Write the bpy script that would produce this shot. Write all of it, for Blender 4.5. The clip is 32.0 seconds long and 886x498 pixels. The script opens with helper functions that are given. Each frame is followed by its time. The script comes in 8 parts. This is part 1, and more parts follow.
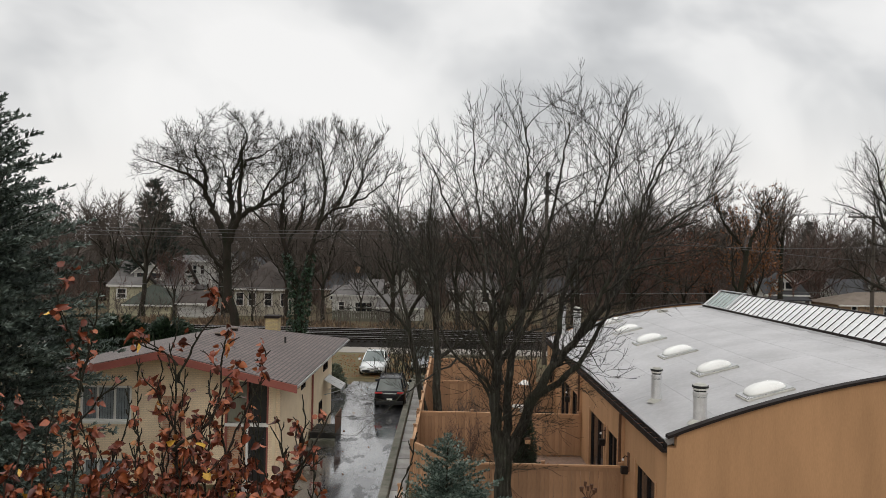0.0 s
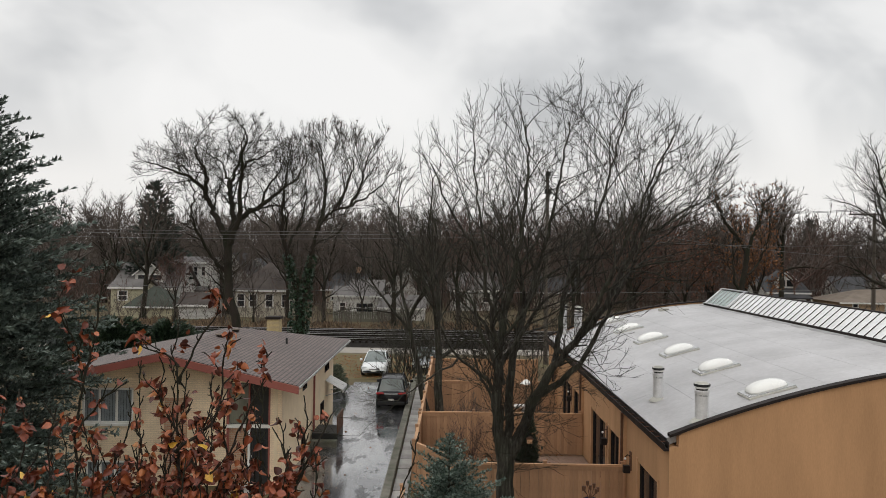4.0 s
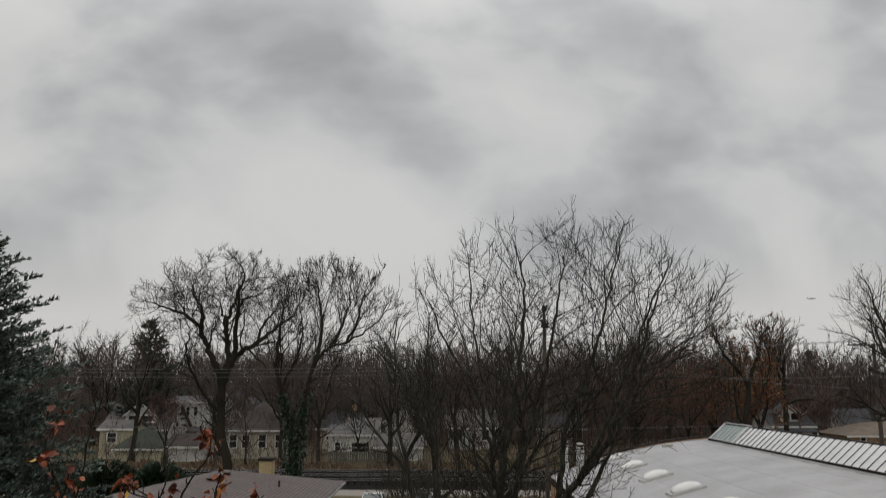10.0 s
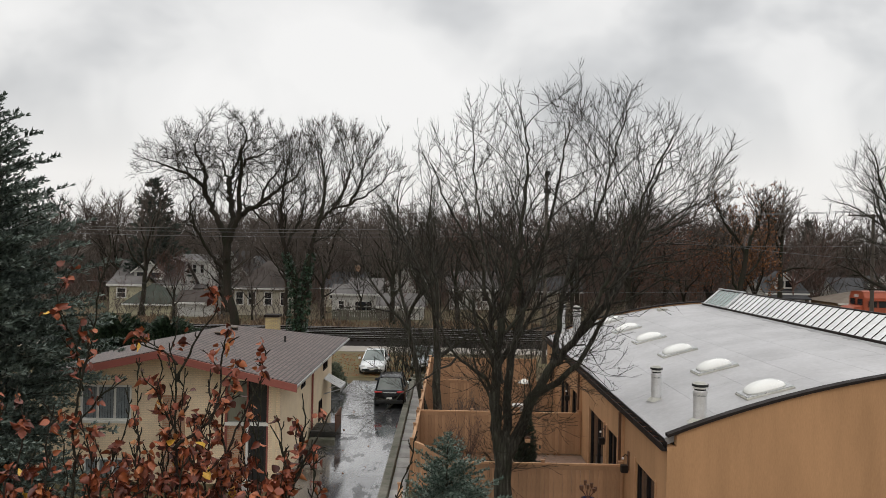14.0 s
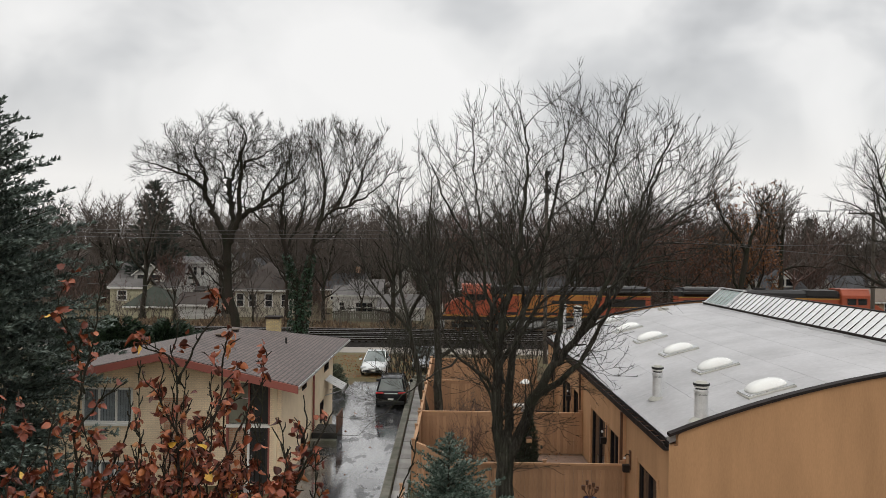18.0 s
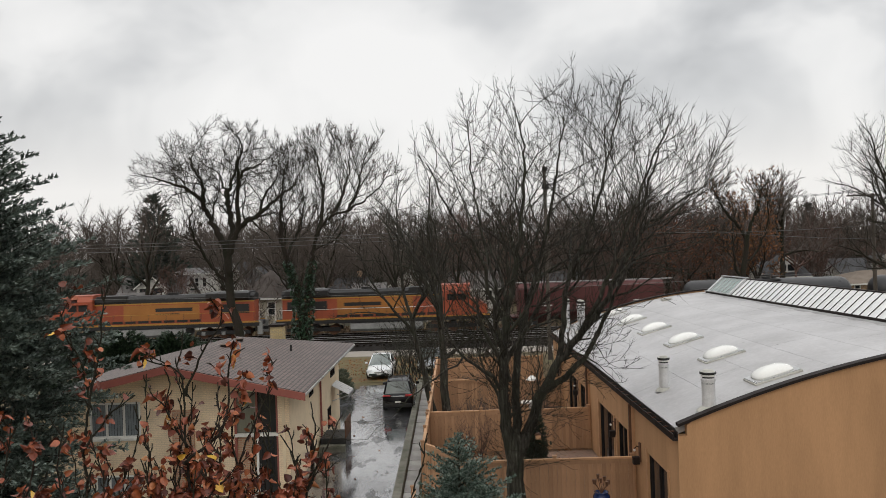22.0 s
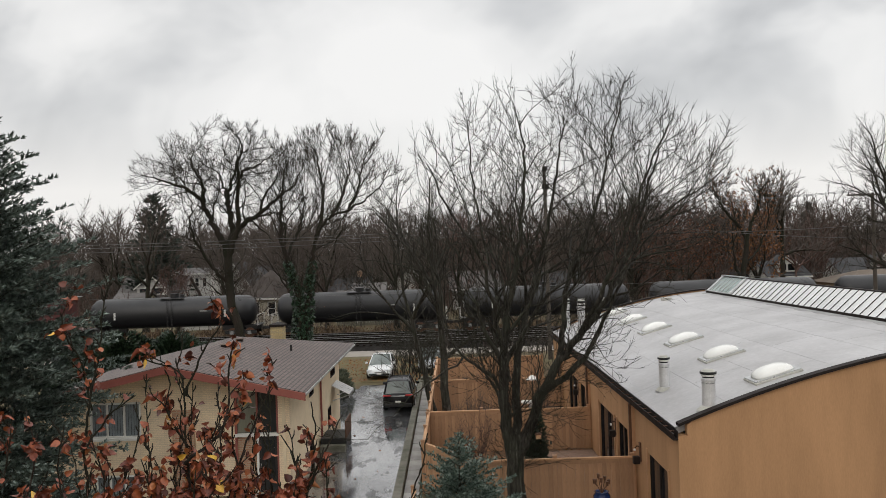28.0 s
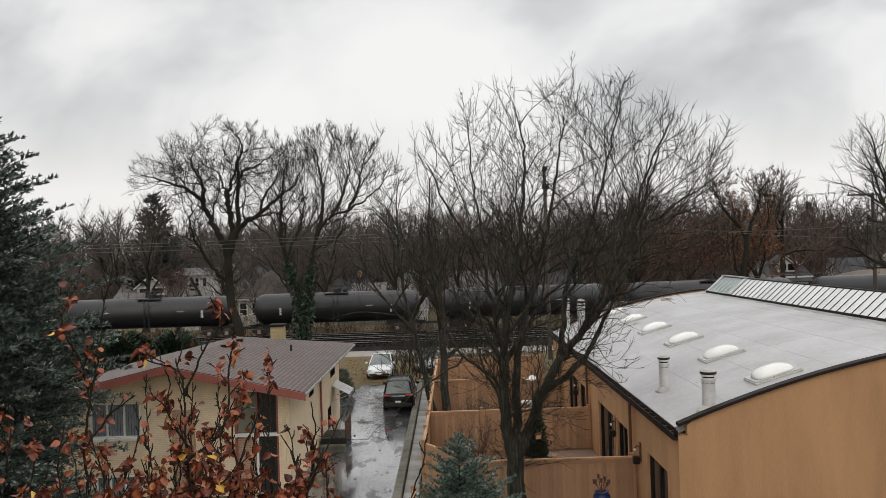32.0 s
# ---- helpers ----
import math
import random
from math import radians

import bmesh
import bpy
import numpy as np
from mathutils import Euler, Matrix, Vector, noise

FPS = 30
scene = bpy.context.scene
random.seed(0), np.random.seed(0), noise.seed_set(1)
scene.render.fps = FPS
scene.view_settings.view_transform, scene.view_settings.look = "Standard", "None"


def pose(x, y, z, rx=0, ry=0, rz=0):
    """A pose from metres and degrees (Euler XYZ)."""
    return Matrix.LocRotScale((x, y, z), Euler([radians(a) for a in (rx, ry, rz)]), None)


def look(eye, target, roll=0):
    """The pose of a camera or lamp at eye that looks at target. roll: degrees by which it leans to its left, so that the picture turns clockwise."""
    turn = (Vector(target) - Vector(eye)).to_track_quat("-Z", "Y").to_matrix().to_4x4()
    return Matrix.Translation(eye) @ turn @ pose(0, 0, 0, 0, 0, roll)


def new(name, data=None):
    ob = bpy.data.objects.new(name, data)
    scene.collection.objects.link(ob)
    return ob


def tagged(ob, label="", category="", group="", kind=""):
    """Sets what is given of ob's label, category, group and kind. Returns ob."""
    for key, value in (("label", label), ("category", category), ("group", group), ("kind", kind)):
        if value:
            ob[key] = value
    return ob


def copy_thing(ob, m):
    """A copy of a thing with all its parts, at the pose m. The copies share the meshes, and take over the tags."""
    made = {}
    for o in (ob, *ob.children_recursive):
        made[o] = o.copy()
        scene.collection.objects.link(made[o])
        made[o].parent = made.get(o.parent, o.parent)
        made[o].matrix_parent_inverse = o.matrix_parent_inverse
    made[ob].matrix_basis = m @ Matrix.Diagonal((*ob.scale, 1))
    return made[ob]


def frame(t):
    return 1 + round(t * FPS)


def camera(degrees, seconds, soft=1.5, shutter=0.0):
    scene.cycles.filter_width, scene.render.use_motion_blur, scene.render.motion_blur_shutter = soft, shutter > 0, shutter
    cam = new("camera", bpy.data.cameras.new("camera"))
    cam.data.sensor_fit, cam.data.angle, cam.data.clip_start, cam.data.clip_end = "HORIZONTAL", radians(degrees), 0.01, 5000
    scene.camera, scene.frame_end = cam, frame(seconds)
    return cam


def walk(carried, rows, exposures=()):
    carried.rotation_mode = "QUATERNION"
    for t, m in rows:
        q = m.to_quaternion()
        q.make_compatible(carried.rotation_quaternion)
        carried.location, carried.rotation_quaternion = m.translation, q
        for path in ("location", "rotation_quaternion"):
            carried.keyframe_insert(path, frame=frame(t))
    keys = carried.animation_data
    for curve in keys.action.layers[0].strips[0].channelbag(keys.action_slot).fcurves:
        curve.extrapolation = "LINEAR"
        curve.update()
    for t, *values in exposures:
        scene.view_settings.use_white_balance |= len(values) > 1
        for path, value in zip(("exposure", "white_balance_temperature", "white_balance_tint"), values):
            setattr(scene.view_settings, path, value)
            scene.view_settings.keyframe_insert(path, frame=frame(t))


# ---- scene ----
# The eye stands at an upper window; it only turns, it never travels.
EYE = (0.0, 0.0, 8.8)
cam = camera(58.5, 32.0, soft=0.68, shutter=0.5)
TURNS = [
    (0.0, 90.079, -1.156, 0.288), (1.0, 90.074, -1.08, 0.296), (2.0, 90.069, -0.946, 0.321), (3.0, 90.083, -0.818, 0.341),
    (3.5, 90.085, -0.809, 0.34), (5.5, 90.071, -0.683, 0.327), (6.0, 90.075, -0.673, 0.316), (7.0, 90.08, -0.702, 0.289),
    (7.5, 90.091, -0.773, 0.286), (8.0, 90.117, -0.87, 0.286), (8.5, 94.45, -0.718, 0.171), (9.0, 99.794, -0.22, 0.148),
    (9.5, 101.226, -0.143, 0.125), (10.0, 99.854, -0.112, 0.145), (10.5, 95.167, -0.117, 0.22), (11.0, 91.722, -0.194, 0.253),
    (11.5, 90.415, -0.505, 0.251), (12.0, 90.091, -0.771, 0.257), (12.5, 90.039, -0.941, 0.26), (13.0, 90.009, -1.037, 0.263),
    (14.0, 90.002, -1.094, 0.269), (14.5, 90.001, -1.112, 0.27), (16.5, 89.988, -0.957, 0.272), (17.0, 90.004, -0.99, 0.278),
    (17.5, 90.031, -0.918, 0.292), (18.0, 90.048, -0.73, 0.297), (18.5, 90.057, -0.45, 0.304), (19.0, 90.065, -0.186, 0.303),
    (19.5, 90.069, 0.174, 0.31), (20.0, 90.073, 0.589, 0.314), (20.5, 90.07, 0.968, 0.321), (21.0, 90.069, 1.314, 0.322),
    (21.5, 90.073, 1.61, 0.328), (22.0, 90.08, 1.831, 0.335), (22.5, 90.068, 1.88, 0.343), (23.0, 90.068, 1.88, 0.343),
    (25.5, 90.068, 1.88, 0.343), (28.0, 90.068, 1.88, 0.343), (32.0, 90.068, 1.88, 0.343),
]
walk(cam, [(t, pose(*EYE, rx, ry, rz)) for t, rx, ry, rz in TURNS],
     exposures=[(0.0, 0.0), (8.0, 0.0), (8.5, 0.02), (9.0, -0.45), (9.5, -0.72), (10.0, -0.6), (10.5, -0.15), (11.0, 0.3),
                (11.5, 0.36), (12.0, 0.42), (12.5, 0.12), (13.0, 0.0), (32.0, 0.0)])

# ---- light: a closed overcast, with a weak wide sun behind it ----
world = bpy.data.worlds.new("overcast_sky")
scene.world = world
world.use_nodes = True
wn, wl = world.node_tree.nodes, world.node_tree.links
sky = wn.new("ShaderNodeTexSky")
sky.sky_type, sky.sun_disc, sky.sun_elevation, sky.sun_rotation = "NISHITA", False, radians(32), radians(200)
sky.air_density, sky.dust_density = 1.0, 6.0
wn["Background"].inputs["Strength"].default_value = 0.08
wl.new(sky.outputs["Color"], wn["Background"].inputs["Color"])
sun = new("sun", bpy.data.lights.new("sun", "SUN"))
sun.data.energy, sun.data.angle, sun.data.color = 1.2, radians(40), (1.0, 0.96, 0.9)
sun.matrix_world = look((-30, -60, 60), (0, 30, 0))


# ---- materials ----
def nodes_of(name):
    m = bpy.data.materials.new(name)
    m.use_nodes = True
    return m, m.node_tree.nodes, m.node_tree.links, m.node_tree.nodes["Principled BSDF"]


def noise_node(n, l, vec, scale, detail=4.0, rough=0.6, stretch=None):
    if stretch:
        mp = n.new("ShaderNodeMapping")
        mp.inputs["Scale"].default_value = stretch
        l.new(vec, mp.inputs["Vector"])
        vec = mp.outputs["Vector"]
    t = n.new("ShaderNodeTexNoise")
    t.inputs["Scale"].default_value, t.inputs["Detail"].default_value, t.inputs["Roughness"].default_value = scale, detail, rough
    l.new(vec, t.inputs["Vector"])
    return t.outputs["Fac"]


def ramp(n, l, fac, stops):
    r = n.new("ShaderNodeValToRGB")
    r.color_ramp.elements[0].position, r.color_ramp.elements[1].position = stops[0][0], stops[-1][0]
    for s in stops[1:-1]:
        r.color_ramp.elements.new(s[0])
    for e, s in zip(r.color_ramp.elements, stops):
        c = s[1] if isinstance(s[1], tuple) else (s[1],) * 3
        e.color = (*c, 1)
    l.new(fac, r.inputs["Fac"])
    return r.outputs["Color"]


def mix(n, l, fac, a, b, mode="MIX"):
    m = n.new("ShaderNodeMix")
    m.data_type, m.blend_type = "RGBA", mode
    for sock, v in ((m.inputs["Factor"], fac), (m.inputs["A"], a), (m.inputs["B"], b)):
        if isinstance(v, (int, float)):
            sock.default_value = v
        elif isinstance(v, tuple):
            sock.default_value = (*v, 1)
        else:
            l.new(v, sock)
    return m.outputs["Result"]


def bump(n, l, p, height, strength, dist=0.02):
    b = n.new("ShaderNodeBump")
    b.inputs["Strength"].default_value, b.inputs["Distance"].default_value = strength, dist
    l.new(height, b.inputs["Height"])
    l.new(b.outputs["Normal"], p.inputs["Normal"])


def surf(name, c, rough=0.8, vary=0.3, scale=1.2, fine=25.0, relief=0.25, metal=0.0, c2=None, each=0.0, island=0.0, stretch=None, spec=0.4):
    """A surface with stains at scale and grain at fine (per metre); each: how far copies differ from one another."""
    m, n, l, p = nodes_of(name)
    vec = n.new("ShaderNodeTexCoord").outputs["Object"]
    big, small = noise_node(n, l, vec, scale, 5, 0.65, stretch), noise_node(n, l, vec, fine, 3, 0.6, stretch)
    c2 = c2 or tuple(v * (1 - vary) for v in c)
    col = mix(n, l, ramp(n, l, big, [(0.35, 0.0), (0.68, 1.0)]), c, c2)
    col = mix(n, l, 0.5 * min(1, vary * 2), col, ramp(n, l, small, [(0.25, 0.55), (0.75, 1.3)]), "MULTIPLY")
    if each or island:
        rnd = n.new("ShaderNodeObjectInfo").outputs["Random"] if each else n.new("ShaderNodeNewGeometry").outputs["Random Per Island"]
        a = each or island
        col = mix(n, l, 1.0, col, ramp(n, l, rnd, [(0.0, 1 - a), (1.0, 1 + a)]), "MULTIPLY")
    l.new(col, p.inputs["Base Color"])
    l.new(ramp(n, l, big, [(0.3, max(0.03, rough - 0.12)), (0.7, min(1.0, rough + 0.08))]), p.inputs["Roughness"])
    p.inputs["Metallic"].default_value = metal
    p.inputs["Specular IOR Level"].default_value = spec
    if relief:
        bump(n, l, p, small, min(relief, 1.0), 0.02 if relief < 0.95 else 0.06)
    return m


def brickwork(name, c, c2, mortar, w=0.2, h=0.067, rough=0.85, relief=0.4, gap=0.012, axis="XZ", offset=0.5):
    """Courses of brick, block or shingle, laid in the plane of the two axes."""
    m, n, l, p = nodes_of(name)
    vec = n.new("ShaderNodeTexCoord").outputs["Object"]
    sep, com = n.new("ShaderNodeSeparateXYZ"), n.new("ShaderNodeCombineXYZ")
    l.new(vec, sep.inputs[0])
    for a, i in zip(axis, "XY"):
        if a == "S":
            add = n.new("ShaderNodeMath")
            add.operation = "ADD"
            l.new(sep.outputs["X"], add.inputs[0])
            l.new(sep.outputs["Y"], add.inputs[1])
            l.new(add.outputs[0], com.inputs[i])
        else:
            l.new(sep.outputs[a], com.inputs[i])
    b = n.new("ShaderNodeTexBrick")
    b.offset = offset
    b.inputs["Color1"].default_value, b.inputs["Color2"].default_value, b.inputs["Mortar"].default_value = (*c, 1), (*c2, 1), (*mortar, 1)
    b.inputs["Scale"].default_value, b.inputs["Brick Width"].default_value, b.inputs["Row Height"].default_value = 1.0, w, h
    b.inputs["Mortar Size"].default_value, b.inputs["Mortar Smooth"].default_value = gap, 0.2
    l.new(com.outputs[0], b.inputs["Vector"])
    big = noise_node(n, l, vec, 0.9, 5, 0.65)
    small = noise_node(n, l, vec, 30, 3)
    col = mix(n, l, 0.7, b.outputs["Color"], ramp(n, l, big, [(0.3, 0.7), (0.7, 1.15)]), "MULTIPLY")
    col = mix(n, l, 0.4, col, ramp(n, l, small, [(0.3, 0.6), (0.7, 1.3)]), "MULTIPLY")
    l.new(col, p.inputs["Base Color"])
    p.inputs["Roughness"].default_value = rough
    inv = n.new("ShaderNodeMath")
    inv.operation = "SUBTRACT"
    inv.inputs[0].default_value = 1.0
    l.new(b.outputs["Fac"], inv.inputs[1])
    bump(n, l, p, inv.outputs[0], relief, 0.01)
    return m


def glass_mat(name, tint, rough=0.05):
    m, n, l, p = nodes_of(name)
    vec = n.new("ShaderNodeTexCoord").outputs["Object"]
    l.new(ramp(n, l, noise_node(n, l, vec, 0.8), [(0.3, tint), (0.7, tuple(v * 0.5 for v in tint))]), p.inputs["Base Color"])
    p.inputs["Roughness"].default_value, p.inputs["Specular IOR Level"].default_value = rough, 0.6
    return m


def wet_asphalt():
    m, n, l, p = nodes_of("wet_asphalt")
    vec = n.new("ShaderNodeTexCoord").outputs["Object"]
    pud = noise_node(n, l, vec, 0.42, 5, 0.6, (1.0, 0.45, 1.0))
    fine = noise_node(n, l, vec, 45, 3)
    mid = noise_node(n, l, vec, 2.2, 5, 0.7)
    col = mix(n, l, ramp(n, l, mid, [(0.35, 0.0), (0.7, 1.0)]), (0.055, 0.055, 0.06), (0.13, 0.13, 0.135))
    col = mix(n, l, 0.5, col, ramp(n, l, fine, [(0.3, 0.5), (0.7, 1.4)]), "MULTIPLY")
    pits = noise_node(n, l, vec, 0.95, 4, 0.62, (1.3, 0.5, 1.0))
    col = mix(n, l, ramp(n, l, pits, [(0.55, 0.0), (0.59, 0.9)]), col, (0.012, 0.012, 0.012))
    l.new(col, p.inputs["Base Color"])
    l.new(ramp(n, l, pits, [(0.55, 0.9), (0.60, 0.1)]), p.inputs["Coat Weight"])
    l.new(ramp(n, l, pud, [(0.40, 0.05), (0.50, 0.17), (0.64, 0.34)]), p.inputs["Roughness"])
    p.inputs["Specular IOR Level"].default_value = 1.0
    p.inputs["Coat Roughness"].default_value, p.inputs["Coat IOR"].default_value = 0.10, 1.5
    dry = mix(n, l, 1.0, ramp(n, l, pud, [(0.4, 0.0), (0.62, 1.0)]), fine, "MULTIPLY")
    crack = n.new("ShaderNodeTexVoronoi")
    crack.feature = "DISTANCE_TO_EDGE"
    crack.inputs["Scale"].default_value = 1.9
    wob = n.new("ShaderNodeVectorMath")
    wob.operation = "MULTIPLY_ADD"
    wob.inputs[1].default_value = (0.5, 0.5, 0.0)
    tint = n.new("ShaderNodeTexNoise")
    tint.inputs["Scale"].default_value = 2.4
    l.new(vec, tint.inputs["Vector"])
    l.new(tint.outputs["Color"], wob.inputs[0])
    l.new(vec, wob.inputs[2])
    l.new(wob.outputs[0], crack.inputs["Vector"])
    line = ramp(n, l, crack.outputs["Distance"], [(0.0, 0.0), (0.035, 1.0)])
    where = ramp(n, l, noise_node(n, l, vec, 0.23, 3), [(0.42, 1.0), (0.55, 0.0)])
    line = mix(n, l, where, line, (1.0, 1.0, 1.0))
    rough_all = mix(n, l, 0.35, dry, line)
    swell = noise_node(n, l, vec, 1.5, 3, 0.5, (0.5, 1.4, 1.0))
    rough_all = mix(n, l, 0.5, rough_all, swell)
    bump(n, l, p, rough_all, 0.32, 0.02)
    return m


def cloud_mat():
    m, n, l, p = nodes_of("stratus_cloud")
    n.remove(p)
    vec = n.new("ShaderNodeTexCoord").outputs["Object"]
    # the layer thins to a band far off: cells are spread by distance, so that they stay as tall as they are wide
    axes = n.new("ShaderNodeSeparateXYZ")
    l.new(vec, axes.inputs[0])

    def calc(kind, p, q):
        m_ = n.new("ShaderNodeMath")
        m_.operation = kind
        for sock, v in ((m_.inputs[0], p), (m_.inputs[1], q)):
            if isinstance(v, (int, float)):
                sock.default_value = v
            else:
                l.new(v, sock)
        return m_.outputs[0]
    off = calc("MAXIMUM", axes.outputs["Y"], 350.0)
    cells = n.new("ShaderNodeCombineXYZ")
    l.new(calc("SUBTRACT", calc("DIVIDE", axes.outputs["X"], off), 0.52), cells.inputs["X"])
    l.new(calc("DIVIDE", 880.0, off), cells.inputs["Y"])
    warp = n.new("ShaderNodeTexNoise")
    warp.inputs["Scale"].default_value, warp.inputs["Detail"].default_value = 3.0, 2
    l.new(cells.outputs[0], warp.inputs["Vector"])
    add = n.new("ShaderNodeVectorMath")
    add.operation = "MULTIPLY_ADD"
    add.inputs[1].default_value = (0.16, 0.12, 0)
    l.new(warp.outputs["Color"], add.inputs[0])
    l.new(cells.outputs[0], add.inputs[2])
    a = noise_node(n, l, add.outputs[0], 4.3, 4, 0.46)
    b = noise_node(n, l, add.outputs[0], 1.9, 2, 0.5)
    both = mix(n, l, 0.45, a, b)
    col = ramp(n, l, both, [(0.38, (0.50, 0.505, 0.51)), (0.45, (0.64, 0.643, 0.645)), (0.52, (0.82, 0.815, 0.805)), (0.60, (0.90, 0.89, 0.876))])
    sep = n.new("ShaderNodeSeparateXYZ")
    l.new(vec, sep.inputs[0])
    low = n.new("ShaderNodeMapRange")
    low.inputs["From Min"].default_value, low.inputs["From Max"].default_value = 560, 330
    l.new(sep.outputs["Z"], low.inputs["Value"])
    col = mix(n, l, low.outputs["Result"], col, (0.88, 0.865, 0.845))
    # an overcast is brighter overhead than near the horizon
    flat = n.new("ShaderNodeVectorMath")
    flat.operation = "MULTIPLY"
    flat.inputs[1].default_value = (1, 1, 0)
    l.new(vec, flat.inputs[0])
    far = n.new("ShaderNodeVectorMath")
    far.operation = "LENGTH"
    l.new(flat.outputs[0], far.inputs[0])
    up = n.new("ShaderNodeMapRange")
    up.interpolation_type = "SMOOTHSTEP"
    up.inputs["From Min"].default_value, up.inputs["From Max"].default_value = 200, 1500
    up.inputs["To Min"].default_value, up.inputs["To Max"].default_value = 2.3, 1.12
    l.new(far.outputs["Value"], up.inputs["Value"])
    e, t, s = n.new("ShaderNodeEmission"), n.new("ShaderNodeBsdfTransparent"), n.new("ShaderNodeMixShader")
    l.new(col, e.inputs["Color"])
    l.new(up.outputs["Result"], e.inputs["Strength"])
    s.inputs["Fac"].default_value = 0.88
    l.new(t.outputs[0], s.inputs[1])
    l.new(e.outputs[0], s.inputs[2])
    l.new(s.outputs[0], n["Material Output"].inputs["Surface"])
    return m


def leaf_mat(name, stops, rough=0.45):
    """Leaves whose colour runs through the stops from leaf to leaf."""
    m, n, l, p = nodes_of(name)
    geo, inf = n.new("ShaderNodeNewGeometry"), n.new("ShaderNodeObjectInfo")
    add = n.new("ShaderNodeMath")
    add.operation = "ADD"
    l.new(geo.outputs["Random Per Island"], add.inputs[0])
    l.new(inf.outputs["Random"], add.inputs[1])
    fr = n.new("ShaderNodeMath")
    fr.operation = "FRACT"
    l.new(add.outputs[0], fr.inputs[0])
    vec = n.new("ShaderNodeTexCoord").outputs["Object"]
    spot = noise_node(n, l, vec, 40, 3)
    col = mix(n, l, 0.6, ramp(n, l, fr.outputs[0], stops), ramp(n, l, spot, [(0.3, 0.5), (0.7, 1.25)]), "MULTIPLY")
    l.new(col, p.inputs["Base Color"])
    p.inputs["Roughness"].default_value = rough
    p.inputs["Subsurface Weight"].default_value = 0.0
    return m


M_CLOUD = cloud_mat()
M_ASPHALT = wet_asphalt()
M_LITTER = surf("grass_and_leaf_litter", (0.10, 0.085, 0.035), 0.9, 0.5, 0.35, 9, 0.6, c2=(0.085, 0.052, 0.026))
M_LAWN = surf("late_autumn_lawn", (0.115, 0.105, 0.04), 0.9, 0.5, 0.5, 14, 0.6, c2=(0.13, 0.085, 0.042))
M_MULCH = surf("leaf_strewn_mulch", (0.14, 0.075, 0.035), 0.9, 0.5, 2.0, 16, 0.7, c2=(0.08, 0.045, 0.025))
M_CONCRETE = surf("damp_concrete", (0.34, 0.33, 0.31), 0.55, 0.35, 0.8, 22, 0.2, each=0.16)
M_OLDCONC = surf("mossy_old_concrete", (0.17, 0.16, 0.13), 0.7, 0.45, 1.2, 18, 0.4, c2=(0.07, 0.075, 0.05))
M_ALLEY = surf("pale_alley_concrete", (0.33, 0.30, 0.26), 0.75, 0.25, 0.3, 12, 0.15)
M_BALLAST = surf("dark_ballast", (0.030, 0.027, 0.025), 0.9, 0.5, 0.8, 12, 0.9, spec=0.05)
M_RAIL = surf("worn_rail_steel", (0.26, 0.25, 0.25), 0.45, 0.2, 2.0, 20, 0.0, metal=0.8)
M_SLEEPER = surf("creosoted_sleeper", (0.022, 0.018, 0.015), 0.9, 0.4, 2, 20, 0.3, each=0.25, spec=0.05)
M_STUCCO = surf("tan_stucco", (0.475, 0.268, 0.134), 0.85, 0.24, 0.9, 45, 0.12, stretch=(1, 1, 0.16))
M_FENCE = surf("cedar_fence", (0.43, 0.25, 0.14), 0.7, 0.28, 1.6, 30, 0.15, each=0.16, stretch=(1, 1, 0.15))
M_TRIMWOOD = surf("cedar_trim", (0.50, 0.285, 0.15), 0.65, 0.2, 2, 30, 0.1)
M_DARKTRIM = surf("dark_bronze_metal", (0.020, 0.014, 0.012), 0.7, 0.3, 2, 30, 0.05, spec=0.2)
M_MEMBRANE = surf("pale_grey_roof_membrane", (0.445, 0.436, 0.440), 0.40, 0.22, 0.30, 7, 0.05, each=0.05)
M_SEAM = surf("seam_grime", (0.33, 0.325, 0.32), 0.6, 0.3, 1, 9, 0.05)
M_DOME = surf("white_acrylic", (0.80, 0.80, 0.77), 0.25, 0.06, 2, 12, 0.02)
M_CURB = surf("roof_curb_flashing", (0.50, 0.49, 0.44), 0.6, 0.25, 2, 14, 0.1)
M_GALV = surf("galvanised_flue", (0.66, 0.66, 0.66), 0.45, 0.2, 3, 20, 0.05, metal=0.25)
M_BLACK = surf("sooty_black_metal", (0.018, 0.018, 0.018), 0.5, 0.3, 3, 20, 0.05)
M_GREENGLASS = glass_mat("hazy_green_glazing", (0.26, 0.33, 0.31), 0.18)
M_WHITEGLASS = surf("white_translucent_glazing", (0.74, 0.75, 0.745), 0.25, 0.22, 0.9, 8, 0.0, each=0.07)
M_WINDOW = glass_mat("dark_window_glass", (0.025, 0.028, 0.032), 0.04)
M_CURTAIN = surf("grey_vertical_blinds", (0.22, 0.25, 0.265), 0.7, 0.3, 3, 20, 0.0)
M_CURTAINPALE = surf("pale_green_curtain", (0.20, 0.20, 0.15), 0.5, 0.3, 4, 20, 0.0, stretch=(1, 1, 0.1))
M_WHITE = surf("white_paint", (0.74, 0.73, 0.69), 0.5, 0.12, 2, 20, 0.03)
M_OLDWHITE = surf("weathered_white_paint", (0.68, 0.67, 0.63), 0.6, 0.2, 1, 12, 0.03)
M_CREAM = brickwork("cream_brick", (0.84, 0.68, 0.47), (0.79, 0.63, 0.43), (0.70, 0.56, 0.40), axis="SZ", relief=0.3)
